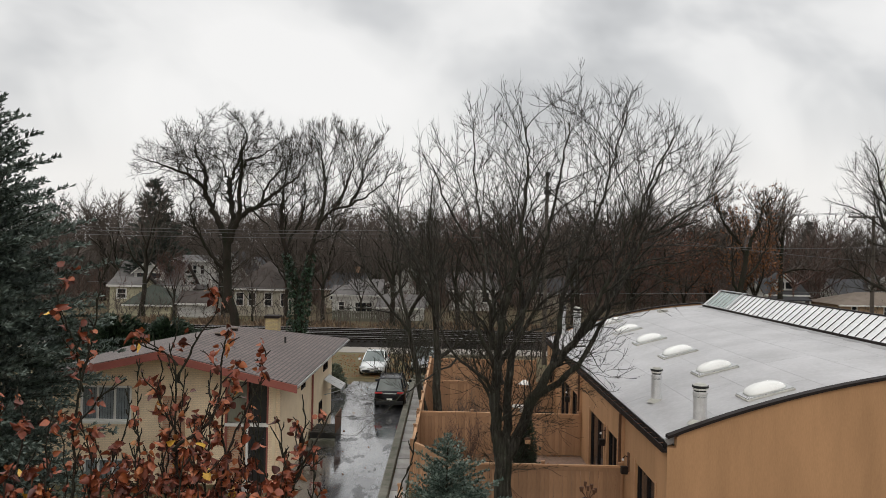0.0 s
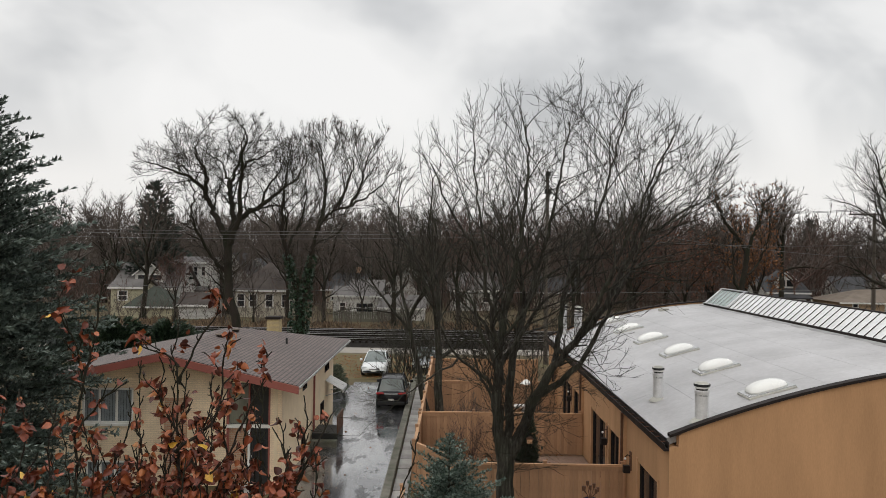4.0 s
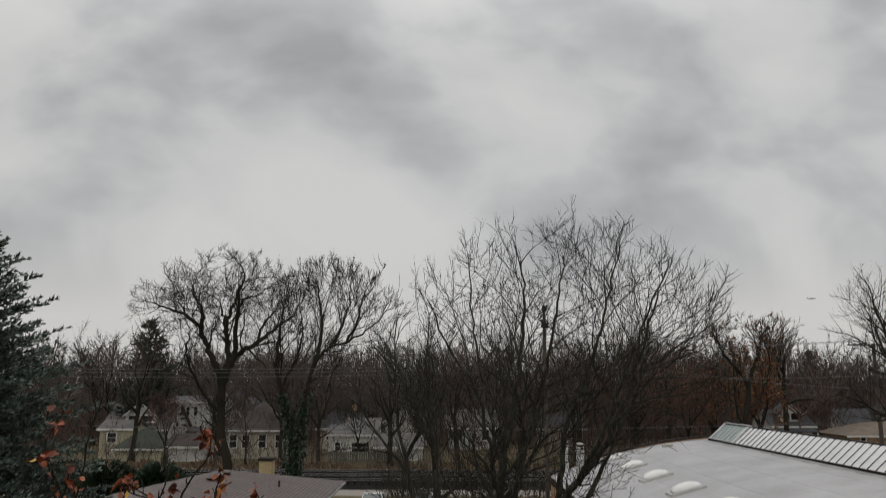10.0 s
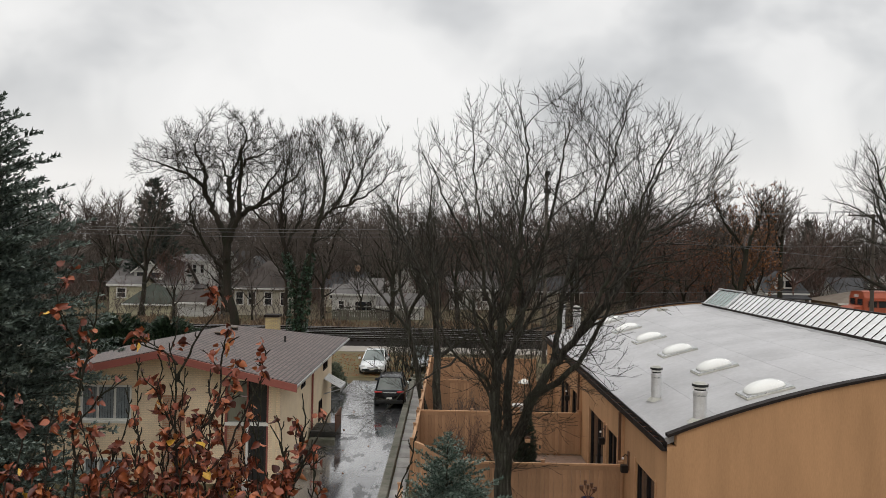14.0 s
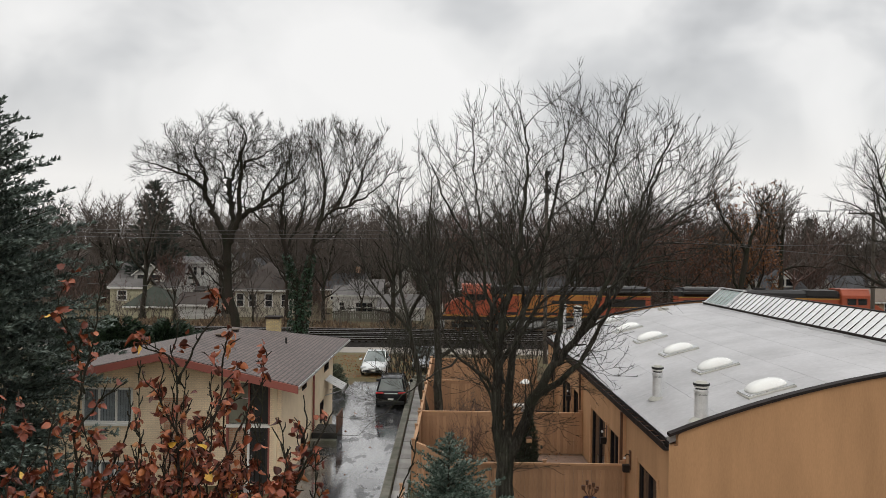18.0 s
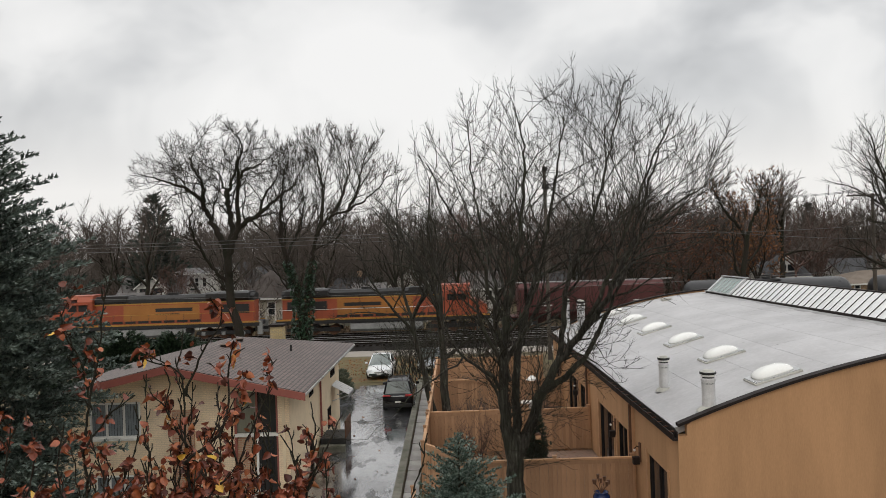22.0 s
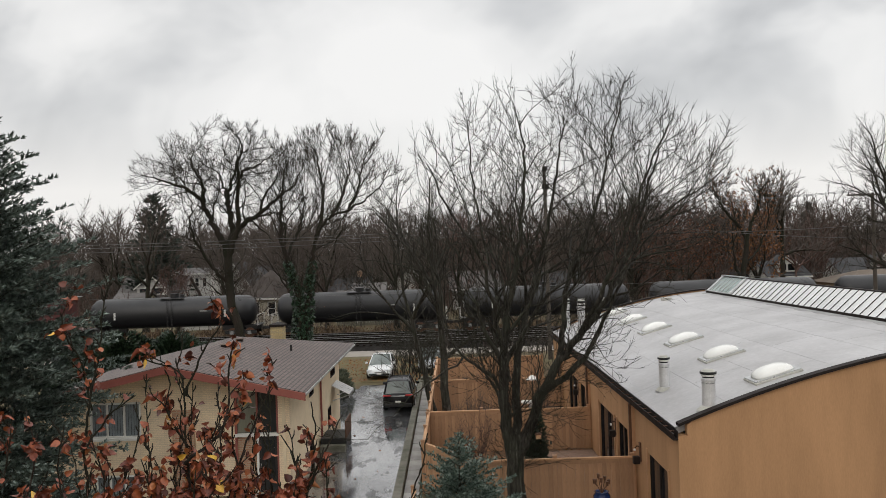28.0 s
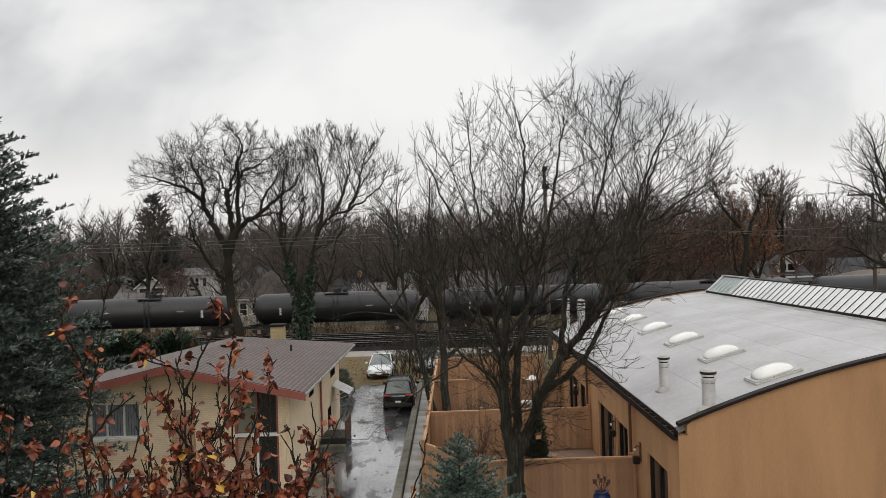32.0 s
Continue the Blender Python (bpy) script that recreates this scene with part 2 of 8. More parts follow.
M_CREAMWALL = surf("cream_painted_block", (0.80, 0.66, 0.46), 0.8, 0.16, 0.7, 25, 0.1)
M_REDBRICK = brickwork("tan_red_brick", (0.36, 0.17, 0.10), (0.47, 0.27, 0.16), (0.42, 0.34, 0.25), axis="SZ", relief=0.3)
M_YELBRICK = brickwork("yellow_brick", (0.55, 0.43, 0.21), (0.48, 0.36, 0.17), (0.36, 0.30, 0.2), axis="SZ")
M_SHINGLE = brickwork("brown_shingles", (0.160, 0.115, 0.100), (0.112, 0.082, 0.072), (0.030, 0.022, 0.020), w=0.40, h=0.16, gap=0.028, axis="YX", rough=0.55)
M_FASCIA = surf("salmon_red_fascia", (0.29, 0.092, 0.070), 0.5, 0.15, 1.5, 20, 0.05)
M_ALU = surf("aluminium", (0.55, 0.56, 0.56), 0.35, 0.2, 2, 20, 0.05, metal=0.5)
def bark_mat():
    m, n, l, p = nodes_of("wet_furrowed_bark")
    vec = n.new("ShaderNodeTexCoord").outputs["Object"]
    ridge = noise_node(n, l, vec, 13, 4, 0.65, (1, 1, 0.13))
    big = noise_node(n, l, vec, 1.3, 4, 0.6)
    col = ramp(n, l, ridge, [(0.34, (0.012, 0.011, 0.009)), (0.52, (0.042, 0.038, 0.031)), (0.62, (0.070, 0.065, 0.053)), (0.74, (0.15, 0.145, 0.125))])
    col = mix(n, l, ramp(n, l, big, [(0.45, 0.0), (0.7, 0.6)]), col, (0.046, 0.052, 0.034))
    l.new(col, p.inputs["Base Color"])
    p.inputs["Roughness"].default_value, p.inputs["Specular IOR Level"].default_value = 0.75, 0.14
    bump(n, l, p, ridge, 1.0, 0.08)
    return m


M_BARK = bark_mat()
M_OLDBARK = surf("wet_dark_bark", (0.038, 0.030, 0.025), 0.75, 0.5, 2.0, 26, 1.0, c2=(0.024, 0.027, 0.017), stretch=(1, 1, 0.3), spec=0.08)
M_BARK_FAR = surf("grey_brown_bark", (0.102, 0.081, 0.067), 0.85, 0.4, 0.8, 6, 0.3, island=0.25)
M_TWIG_RED = surf("reddish_twigs", (0.105, 0.060, 0.047), 0.85, 0.4, 0.8, 6, 0.0, island=0.3)
M_NEEDLE = leaf_mat("blue_spruce_needles", [(0.0, (0.020, 0.034, 0.025)), (0.45, (0.078, 0.108, 0.088)), (0.85, (0.15, 0.19, 0.162)), (1.0, (0.25, 0.30, 0.265))], 0.6)
M_NEEDLE_LT = leaf_mat("pale_blue_needles", [(0.0, (0.018, 0.042, 0.028)), (0.4, (0.085, 0.135, 0.105)), (0.75, (0.19, 0.255, 0.215)), (1.0, (0.33, 0.40, 0.35))], 0.6)
M_PINE = leaf_mat("dark_pine_needles", [(0.0, (0.018, 0.028, 0.02)), (1.0, (0.045, 0.06, 0.045))], 0.7)
M_YEW = leaf_mat("dark_green_shrub", [(0.0, (0.009, 0.022, 0.010)), (1.0, (0.027, 0.050, 0.022))], 0.5)
M_SAGE = leaf_mat("grey_green_shrub", [(0.0, (0.05, 0.065, 0.04)), (1.0, (0.16, 0.17, 0.11))], 0.7)
M_IVY = leaf_mat("ivy_leaves", [(0.0, (0.010, 0.028, 0.014)), (1.0, (0.028, 0.06, 0.028))], 0.35)
M_REDLEAF = leaf_mat("russet_pear_leaves", [(0.0, (0.050, 0.011, 0.007)), (0.3, (0.145, 0.030, 0.012)), (0.6, (0.235, 0.052, 0.019)), (0.9, (0.34, 0.098, 0.033)), (0.975, (0.34, 0.12, 0.032)), (1.0, (0.60, 0.36, 0.04))], 0.5)
# opaque pale drops: the whitish colour paints the sky glinting in them
M_DROP = glass_mat("rain_drop", (0.55, 0.57, 0.58), 0.02)
M_OAKLEAF = leaf_mat("clinging_brown_leaves", [(0.0, (0.15, 0.055, 0.02)), (1.0, (0.33, 0.135, 0.04))], 0.7)
M_RUSTLEAF = leaf_mat("clinging_rust_leaves", [(0.0, (0.075, 0.028, 0.016)), (1.0, (0.20, 0.072, 0.03))], 0.7)
M_BUD = leaf_mat("dry_brown_leaves", [(0.0, (0.07, 0.04, 0.03)), (1.0, (0.13, 0.07, 0.05))], 0.8)
M_STRAW = leaf_mat("dry_tall_grass", [(0.0, (0.075, 0.046, 0.028)), (0.6, (0.15, 0.098, 0.058)), (1.0, (0.24, 0.17, 0.10))], 0.85)
M_POLE = surf("weathered_pole", (0.10, 0.085, 0.07), 0.85, 0.4, 1, 14, 0.3, stretch=(1, 1, 0.1))
M_WIRE = surf("grey_cable", (0.16, 0.16, 0.16), 0.6, 0.1, 1, 5, 0.0)
M_WHITECAR = surf("white_car_paint", (0.72, 0.74, 0.74), 0.2, 0.04, 1, 8, 0.0, spec=0.6)
M_BLACKCAR = surf("black_car_paint", (0.006, 0.007, 0.009), 0.2, 0.1, 1, 8, 0.0, spec=0.28)
M_SILVERCAR = surf("silver_car_paint", (0.42, 0.44, 0.46), 0.25, 0.05, 1, 8, 0.0, metal=0.4)
# car windows: base colour lightened in place of the sky they reflect
M_CARGLASS = glass_mat("car_glass", (0.15, 0.18, 0.17), 0.03)
M_TYRE = surf("tyre_rubber", (0.016, 0.016, 0.016), 0.8, 0.2, 4, 30, 0.1)
M_REDLIGHT = surf("red_lens", (0.40, 0.02, 0.02), 0.15, 0.1, 4, 30, 0.0)
M_CLEARLIGHT = surf("clear_lens", (0.65, 0.67, 0.68), 0.1, 0.1, 4, 30, 0.0)
M_ORANGE = surf("orange_locomotive_paint", (0.33, 0.072, 0.030), 0.5, 0.2, 0.5, 6, 0.03)
M_GOLD = surf("gold_side_paint", (0.36, 0.145, 0.030), 0.5, 0.2, 0.5, 6, 0.03)
M_LOCOBLACK = surf("grimy_black_paint", (0.018, 0.017, 0.017), 0.5, 0.3, 0.5, 6, 0.05)
M_YELLOW = surf("yellow_stripe_paint", (0.42, 0.21, 0.035), 0.45, 0.2, 1, 6, 0.02)
M_GREYTANK = surf("grey_fuel_tank", (0.30, 0.30, 0.29), 0.55, 0.3, 1, 6, 0.05)
M_MAROON = surf("maroon_hopper_paint", (0.090, 0.025, 0.023), 0.6, 0.3, 0.5, 6, 0.03)
M_TANKBLACK = surf("black_tank_paint", (0.022, 0.022, 0.024), 0.38, 0.35, 0.35, 5, 0.02)
M_BLUEPOT = surf("glazed_blue_pot", (0.015, 0.03, 0.10), 0.12, 0.3, 6, 30, 0.0)
M_RUST = surf("rusty_brown", (0.12, 0.055, 0.03), 0.7, 0.3, 6, 30, 0.1)
# unlit near-white globe: its colour stands in for the lanterns' bright glint
M_GLINTGLOBE = surf("white_glint_globe", (0.8, 0.8, 0.78), 0.2, 0.05, 4, 30, 0.0)
M_BRICKPAVE = brickwork("paver_patio", (0.27, 0.17, 0.12), (0.22, 0.14, 0.10), (0.12, 0.09, 0.07), w=0.2, h=0.1, axis="XY")
M_YELSIDING = brickwork("pale_yellow_siding", (0.42, 0.39, 0.27), (0.39, 0.36, 0.25), (0.2, 0.18, 0.13), w=6, h=0.16, gap=0.012, axis="SZ")
M_GREYSIDING = brickwork("pale_grey_siding", (0.54, 0.53, 0.50), (0.50, 0.49, 0.465), (0.2, 0.2, 0.18), w=6, h=0.16, gap=0.012, axis="SZ")
M_STUCCOFAR = surf("weathered_cream_stucco", (0.44, 0.40, 0.32), 0.85, 0.2, 0.4, 6, 0.05)
M_GREYROOF = surf("grey_asphalt_shingles", (0.115, 0.104, 0.098), 0.55, 0.3, 0.6, 8, 0.2)
M_DARKROOF = surf("charcoal_shingles", (0.04, 0.04, 0.043), 0.7, 0.3, 0.6, 8, 0.2)
M_BROWNROOF = surf("weathered_brown_shingles", (0.056, 0.043, 0.036), 0.8, 0.35, 0.6, 8, 0.2)
M_TANROOF = surf("tan_shingles", (0.165, 0.13, 0.10), 0.8, 0.25, 0.6, 8, 0.2)
M_GREENROOF = surf("mossy_green_roofing", (0.055, 0.065, 0.050), 0.8, 0.3, 0.6, 8, 0.2)
M_PALEWALL = brickwork("white_clapboard", (0.72, 0.71, 0.67), (0.67, 0.66, 0.62), (0.32, 0.31, 0.29), w=6, h=0.16, gap=0.012, axis="SZ")
M_TANWALL = surf("tan_far_brick", (0.34, 0.24, 0.15), 0.85, 0.2, 0.6, 8, 0.1)




# ---- mesh tools ----
class Mesh:
    """Collects faces for one mesh."""

    def __init__(self):
        self.v, self.f, self.weld = [], [], False

    def add(self, verts, faces):
        k = len(self.v)
        self.v.extend(tuple(p) for p in verts)
        self.f.extend(tuple(i + k for i in q) for q in faces)
        return self

    def box(self, x0, x1, y0, y1, z0, z1):
        return self.add([(x, y, z) for z in (z0, z1) for y in (y0, y1) for x in (x0, x1)],
                        [(0, 2, 3, 1), (4, 5, 7, 6), (0, 1, 5, 4), (2, 6, 7, 3), (0, 4, 6, 2), (1, 3, 7, 5)])

    def tube(self, pts, radii, sides=8, cap=True):
        pts = [Vector(p) for p in pts]
        rings = []
        for i, p in enumerate(pts):
            d = (pts[min(i + 1, len(pts) - 1)] - pts[max(i - 1, 0)]).normalized()
            u = d.orthogonal().normalized() if i == 0 else (u - d * u.dot(d)).normalized()
            w = d.cross(u)
            r = radii[i] if hasattr(radii, "__len__") else radii
            rings.append([p + (u * math.cos(a) + w * math.sin(a)) * r for a in (2 * math.pi * s / sides for s in range(sides))])
        faces = [(i * sides + s, i * sides + (s + 1) % sides, (i + 1) * sides + (s + 1) % sides, (i + 1) * sides + s)
                 for i in range(len(pts) - 1) for s in range(sides)]
        if cap:
            faces += [tuple(reversed(range(sides))), tuple(range((len(pts) - 1) * sides, len(pts) * sides))]
        return self.add([q for r in rings for q in r], faces)

    def cyl(self, x, y, z0, z1, r, sides=16, r1=None):
        return self.tube([(x, y, z0), (x, y, z1)], [r, r if r1 is None else r1], sides)

    def prism(self, poly, axis, a, b):
        """A polygon in the plane across the axis, drawn out from a to b."""
        place = {"x": lambda p, s: (s, p[0], p[1]), "y": lambda p, s: (p[0], s, p[1]), "z": lambda p, s: (p[0], p[1], s)}[axis]
        k = len(poly)
        return self.add([place(p, a) for p in poly] + [place(p, b) for p in poly],
                        [tuple(range(k)), tuple(reversed(range(k, 2 * k)))] + [(i, k + i, k + (i + 1) % k, (i + 1) % k) for i in range(k)])

    def loft(self, rings, closed=True, cap=True):
        k = len(rings[0])
        faces = [(i * k + s, i * k + (s + 1) % k, (i + 1) * k + (s + 1) % k, (i + 1) * k + s)
                 for i in range(len(rings) - 1) for s in range(k if closed else k - 1)]
        if cap and closed:
            faces += [tuple(reversed(range(k))), tuple(range((len(rings) - 1) * k, len(rings) * k))]
        return self.add([p for r in rings for p in r], faces)

    def wall(self, along, at, thick, u0, u1, z0, z1, holes):
        """A wall along x or y with real openings (u0, u1, z0, z1)."""
        self.weld = True
        us = sorted({u0, u1, *(h[0] for h in holes), *(h[1] for h in holes)})
        zs = sorted({z0, z1, *(h[2] for h in holes), *(h[3] for h in holes)})
        for a, b in zip(us, us[1:]):
            for c, d in zip(zs, zs[1:]):
                um, zm = (a + b) / 2, (c + d) / 2
                if not any(h[0] < um < h[1] and h[2] < zm < h[3] for h in holes):
                    self.box(*((a, b, at, at + thick) if along == "x" else (at, at + thick, a, b)), c, d)
        return self

    def data(self, name, material, smooth=False):
        me = bpy.data.meshes.new(name)
        me.from_pydata(self.v, [], self.f)
        bm = bmesh.new()
        bm.from_mesh(me)
        if self.weld:
            bmesh.ops.remove_doubles(bm, verts=bm.verts, dist=0.0005)
        bmesh.ops.recalc_face_normals(bm, faces=bm.faces)
        bm.to_mesh(me)
        bm.free()
        me.materials.append(material)
        if smooth:
            me.polygons.foreach_set("use_smooth", [True] * len(me.polygons))
        return me


def raw_mesh(name, v, faces, material, smooth=False):
    """A mesh straight from arrays: faces all with the same number of corners."""
    v, faces = np.asarray(v, np.float32), np.asarray(faces, np.int32)
    me = bpy.data.meshes.new(name)
    k = faces.shape[1]
    me.vertices.add(len(v))
    me.vertices.foreach_set("co", v.ravel())
    me.loops.add(faces.size)
    me.loops.foreach_set("vertex_index", faces.ravel())
    me.polygons.add(len(faces))
    me.polygons.foreach_set("loop_start", np.arange(0, faces.size, k, dtype=np.int32))
    me.polygons.foreach_set("loop_total", np.full(len(faces), k, np.int32))
    if smooth:
        me.polygons.foreach_set("use_smooth", np.ones(len(faces), bool))
    me.update(calc_edges=True)
    me.materials.append(material)
    return me


def thing(name, x=0, y=0, z=0, rz=0, label="", category="", group="", kind=""):
    ob = new(name)
    ob.empty_display_size = 0.2
    ob.matrix_basis = pose(x, y, z, 0, 0, rz)
    return tagged(ob, label, category, group, kind)


def part(name, m, material, parent=None, label="", bevel=0.0, smooth=False):
    """One mesh object under a thing or a part, in that thing's space."""
    ob = new(name, m.data(name, material, smooth) if isinstance(m, Mesh) else m)
    ob.parent = parent
    if label:
        tagged(ob, label)
    if bevel:
        mod = ob.modifiers.new("bevel", "BEVEL")
        mod.width, mod.segments, mod.limit_method = bevel, 2, "ANGLE"
    return ob


def piece(name, data, parent, x=0, y=0, z=0, rx=0, ry=0, rz=0):
    ob = new(name, data)
    ob.parent = parent
    ob.matrix_basis = pose(x, y, z, rx, ry, rz)
    return ob


def solid(name, m, material, label, category, group="", kind="", bevel=0.0, smooth=False):
    return tagged(part(name, m, material, None, "", bevel, smooth), label, category, group, kind)


# ---- growth: branches, twigs, needles and leaves ----
def grow(rng, out, p, d, length, radius, level, cfg):
    """Adds a limb and its side limbs to out as (points, radii, level). cfg: kids, wiggle, lift, spread, shrink, top."""
    n = cfg["segs"][level]
    pts, rad = [p.copy()], [radius]
    d = d / np.linalg.norm(d)
    tip = radius * cfg["taper"][level]
    for i in range(n):
        d = d + rng.normal(0, cfg["wiggle"][level], 3) + np.array([0, 0, cfg["lift"][level]]) / n
        d /= np.linalg.norm(d)
        p = p + d * length / n
        pts.append(p.copy())
        rad.append(radius + (tip - radius) * (i + 1) / n)
    out.append((np.array(pts), np.array(rad), level))
    if level + 1 >= len(cfg["kids"]):
        return
    k = cfg["kids"][level + 1]
    k = max(1, int(round(k * (0.75 + 0.5 * rng.random()))))
    spin = rng.random() * 6.28
    for j in range(k):
        f = cfg["from"][level] + (1 - cfg["from"][level]) * (j + rng.random() * 0.8) / k
        f = min(f, 1.0)
        i = min(int(f * n), n - 1)
        g = f * n - i
        q, r = pts[i] * (1 - g) + pts[i + 1] * g, rad[i] * (1 - g) + rad[i + 1] * g
        ax = pts[i + 1] - pts[i]
        ax /= np.linalg.norm(ax)
        side = np.cross(ax, [0.31, 0.2, 0.93] if abs(ax[2]) < 0.9 else [1.0, 0.1, 0])
        side /= np.linalg.norm(side)
        up = np.cross(ax, side)
        spin += 2.4 + rng.normal(0, 0.4)
        ang = radians(cfg["spread"][level + 1]) * (0.7 + 0.6 * rng.random())
        e = ax * math.cos(ang) + (side * math.cos(spin) + up * math.sin(spin)) * math.sin(ang)
        size = cfg["shrink"][level + 1] * (1.15 - 0.45 * f) * (0.75 + 0.5 * rng.random())
        grow(rng, out, q, e, length * size, max(r * cfg["thin"][level + 1], cfg["min"]), level + 1, cfg)


def limbs_to_arrays(limbs, sides):
    vs, fs, k = [], [], 0
    for pts, rad, level in limbs:
        n, s = len(pts), sides[min(level, len(sides) - 1)]
        d = np.gradient(pts, axis=0)
        d /= np.linalg.norm(d, axis=1)[:, None] + 1e-9
        ref = np.array([0.9, 0.37, 0.2]) if abs(d[0][2]) > 0.7 else np.array([0.05, 0.1, 1.0])
        u = np.cross(d, ref)
        u /= np.linalg.norm(u, axis=1)[:, None] + 1e-9
        w = np.cross(d, u)
        a = np.arange(s) * 2 * math.pi / s
        ring = pts[:, None, :] + (u[:, None, :] * np.cos(a)[None, :, None] + w[:, None, :] * np.sin(a)[None, :, None]) * rad[:, None, None]
        vs.append(ring.reshape(-1, 3))
        i, j = np.meshgrid(np.arange(n - 1), np.arange(s), indexing="ij")
        q = np.stack([i * s + j, i * s + (j + 1) % s, (i + 1) * s + (j + 1) % s, (i + 1) * s + j], -1).reshape(-1, 4) + k
        fs.append(q)
        k += n * s
    return np.concatenate(vs), np.concatenate(fs)


def slivers(limbs, level, gap, length, width, rng, rise=0.35):
    """Hair-thin twigs, a tapering blade each, along all limbs from a level on."""
    P, D = [], []
    for pts, rad, lv in limbs:
        if lv < level:
            continue
        step = np.linalg.norm(np.diff(pts, axis=0), axis=1)
        n = max(2, int(step.sum() / gap))
        s = np.sort(rng.random(n)) ** 0.8 * (len(pts) - 1)
        i = np.minimum(s.astype(int), len(pts) - 2)
        g = (s - i)[:, None]
        P.append(pts[i] * (1 - g) + pts[i + 1] * g)
        D.append((pts[i + 1] - pts[i]) / (step[i][:, None] + 1e-9))
    P, D = np.concatenate(P), np.concatenate(D)
    d = D + rng.normal(0, 0.36, P.shape) + np.array([0, 0, rise])
    d /= np.linalg.norm(d, axis=1)[:, None]
    u = np.cross(d, rng.normal(0, 1, P.shape))
    u /= np.linalg.norm(u, axis=1)[:, None] + 1e-9
    L = length * (0.5 + 0.8 * rng.random((len(P), 1)))
    v = np.stack([P - u * width / 2, P + u * width / 2, P + d * L], 1).reshape(-1, 3)
    return v, np.arange(len(v)).reshape(-1, 3)


def with_slivers(limbs, sides, keep, *args, **kw):
    """Tubes for the limbs below a level, slivers along those from the level before it."""
    v, f = limbs_to_arrays([l for l in limbs if l[2] < keep], sides)
    v2, f2 = slivers(limbs, keep - 1, *args, **kw)
    return np.concatenate([v, v2]), np.concatenate([f[:, [0, 1, 2]], f[:, [0, 2, 3]], f2 + len(v)])


def cards(points, ways, sizes, rng, width=0.5, bend=0.25):
    """Small bent leaves: two quads folded along the rib, at the points, growing along the ways."""
    points, ways = np.asarray(points, float), np.asarray(ways, float)
    ways = ways / (np.linalg.norm(ways, axis=1)[:, None] + 1e-9)
    r = rng.normal(0, 1, points.shape)
    u = np.cross(ways, r)
    u /= np.linalg.norm(u, axis=1)[:, None] + 1e-9
    w = np.cross(ways, u)
    L = np.asarray(sizes)[:, None]
    a = points
    m = points + ways * L * 0.5 - w * L * bend
    e = points + ways * L
    b, c = m + u * L * width * 0.5 + w * L * bend * 0.6, m - u * L * width * 0.5 + w * L * bend * 0.6
    v = np.stack([a, b, e, m, c], 1).reshape(-1, 3)
    i = np.arange(len(points))[:, None] * 5
    f = np.concatenate([i + np.array([[0, 1, 2, 3]]), i + np.array([[0, 3, 2, 4]])], 0)
    return v, f


def shoots(points, ways, lengths, rng, needles=9, flare=0.35, wide=0.09):
    """Bristling evergreen shoots: a spray of thin blades round each way."""
    points, ways = np.asarray(points, float), np.asarray(ways, float)
    ways = ways / (np.linalg.norm(ways, axis=1)[:, None] + 1e-9)
    n = len(points)
    P, Wd, L = np.repeat(points, needles, 0), np.repeat(ways, needles, 0), np.repeat(np.asarray(lengths), needles)[:, None]
    r = rng.normal(0, 1, P.shape)
    u = r - Wd * (r * Wd).sum(1)[:, None]
    u /= np.linalg.norm(u, axis=1)[:, None] + 1e-9
    s = rng.random((n * needles, 1))
    root = P + Wd * L * s * 0.75
    d = Wd * (0.55 + 0.3 * rng.random((n * needles, 1))) + u * flare * (0.7 + 0.8 * rng.random((n * needles, 1)))
    tip = root + d * L * 0.55
    side = np.cross(d, u + 0.3)
    side /= np.linalg.norm(side, axis=1)[:, None] + 1e-9
    # every blade springs from the foot of its shoot, so that a shoot is one piece
    v = np.concatenate([points, np.stack([root + side * L * wide, tip], 1).reshape(-1, 3)])
    k = np.arange(n * needles)
    return v, np.stack([k // needles, n + 2 * k, n + 2 * k + 1], 1)


# ---- sky, ground and ways ----
def cloud_layer():
    m = Mesh()
    rings, k = [], 48
    for r in (1, 600, 1400, 2200, 2900, 3400, 3800, 4100, 4300, 4450, 4500):
        z = 620 * (1 - (r / 4500) ** 8) - 20
        rings.append([(r * math.cos(2 * math.pi * i / k), r * math.sin(2 * math.pi * i / k), z) for i in range(k)])
    m.loft(rings, True, False)
    return solid("cloud_layer", m, M_CLOUD, "grey and white overcast cloud layer drifting overhead", "clouds", kind="structure", smooth=True)


CLOUDS = cloud_layer()


def sheet(name, x0, x1, y0, y1, z, material, label, category, step=0.0, rough=0.0, thick=0.0):
    m = Mesh()
    if thick:
        m.box(x0, x1, y0, y1, z - thick, z)
    else:
        nx, ny = max(1, int((x1 - x0) / step)) if step else 1, max(1, int((y1 - y0) / step)) if step else 1
        v = [(x0 + (x1 - x0) * i / nx, y0 + (y1 - y0) * j / ny, z + (rough * noise.noise((i * 0.7, j * 0.7, z)) if rough else 0)) for j in range(ny + 1) for i in range(nx + 1)]
        m.add(v, [(j * (nx + 1) + i, j * (nx + 1) + i + 1, (j + 1) * (nx + 1) + i + 1, (j + 1) * (nx + 1) + i) for j in range(ny) for i in range(nx)])
    return solid(name, m, material, label, category, kind="structure")


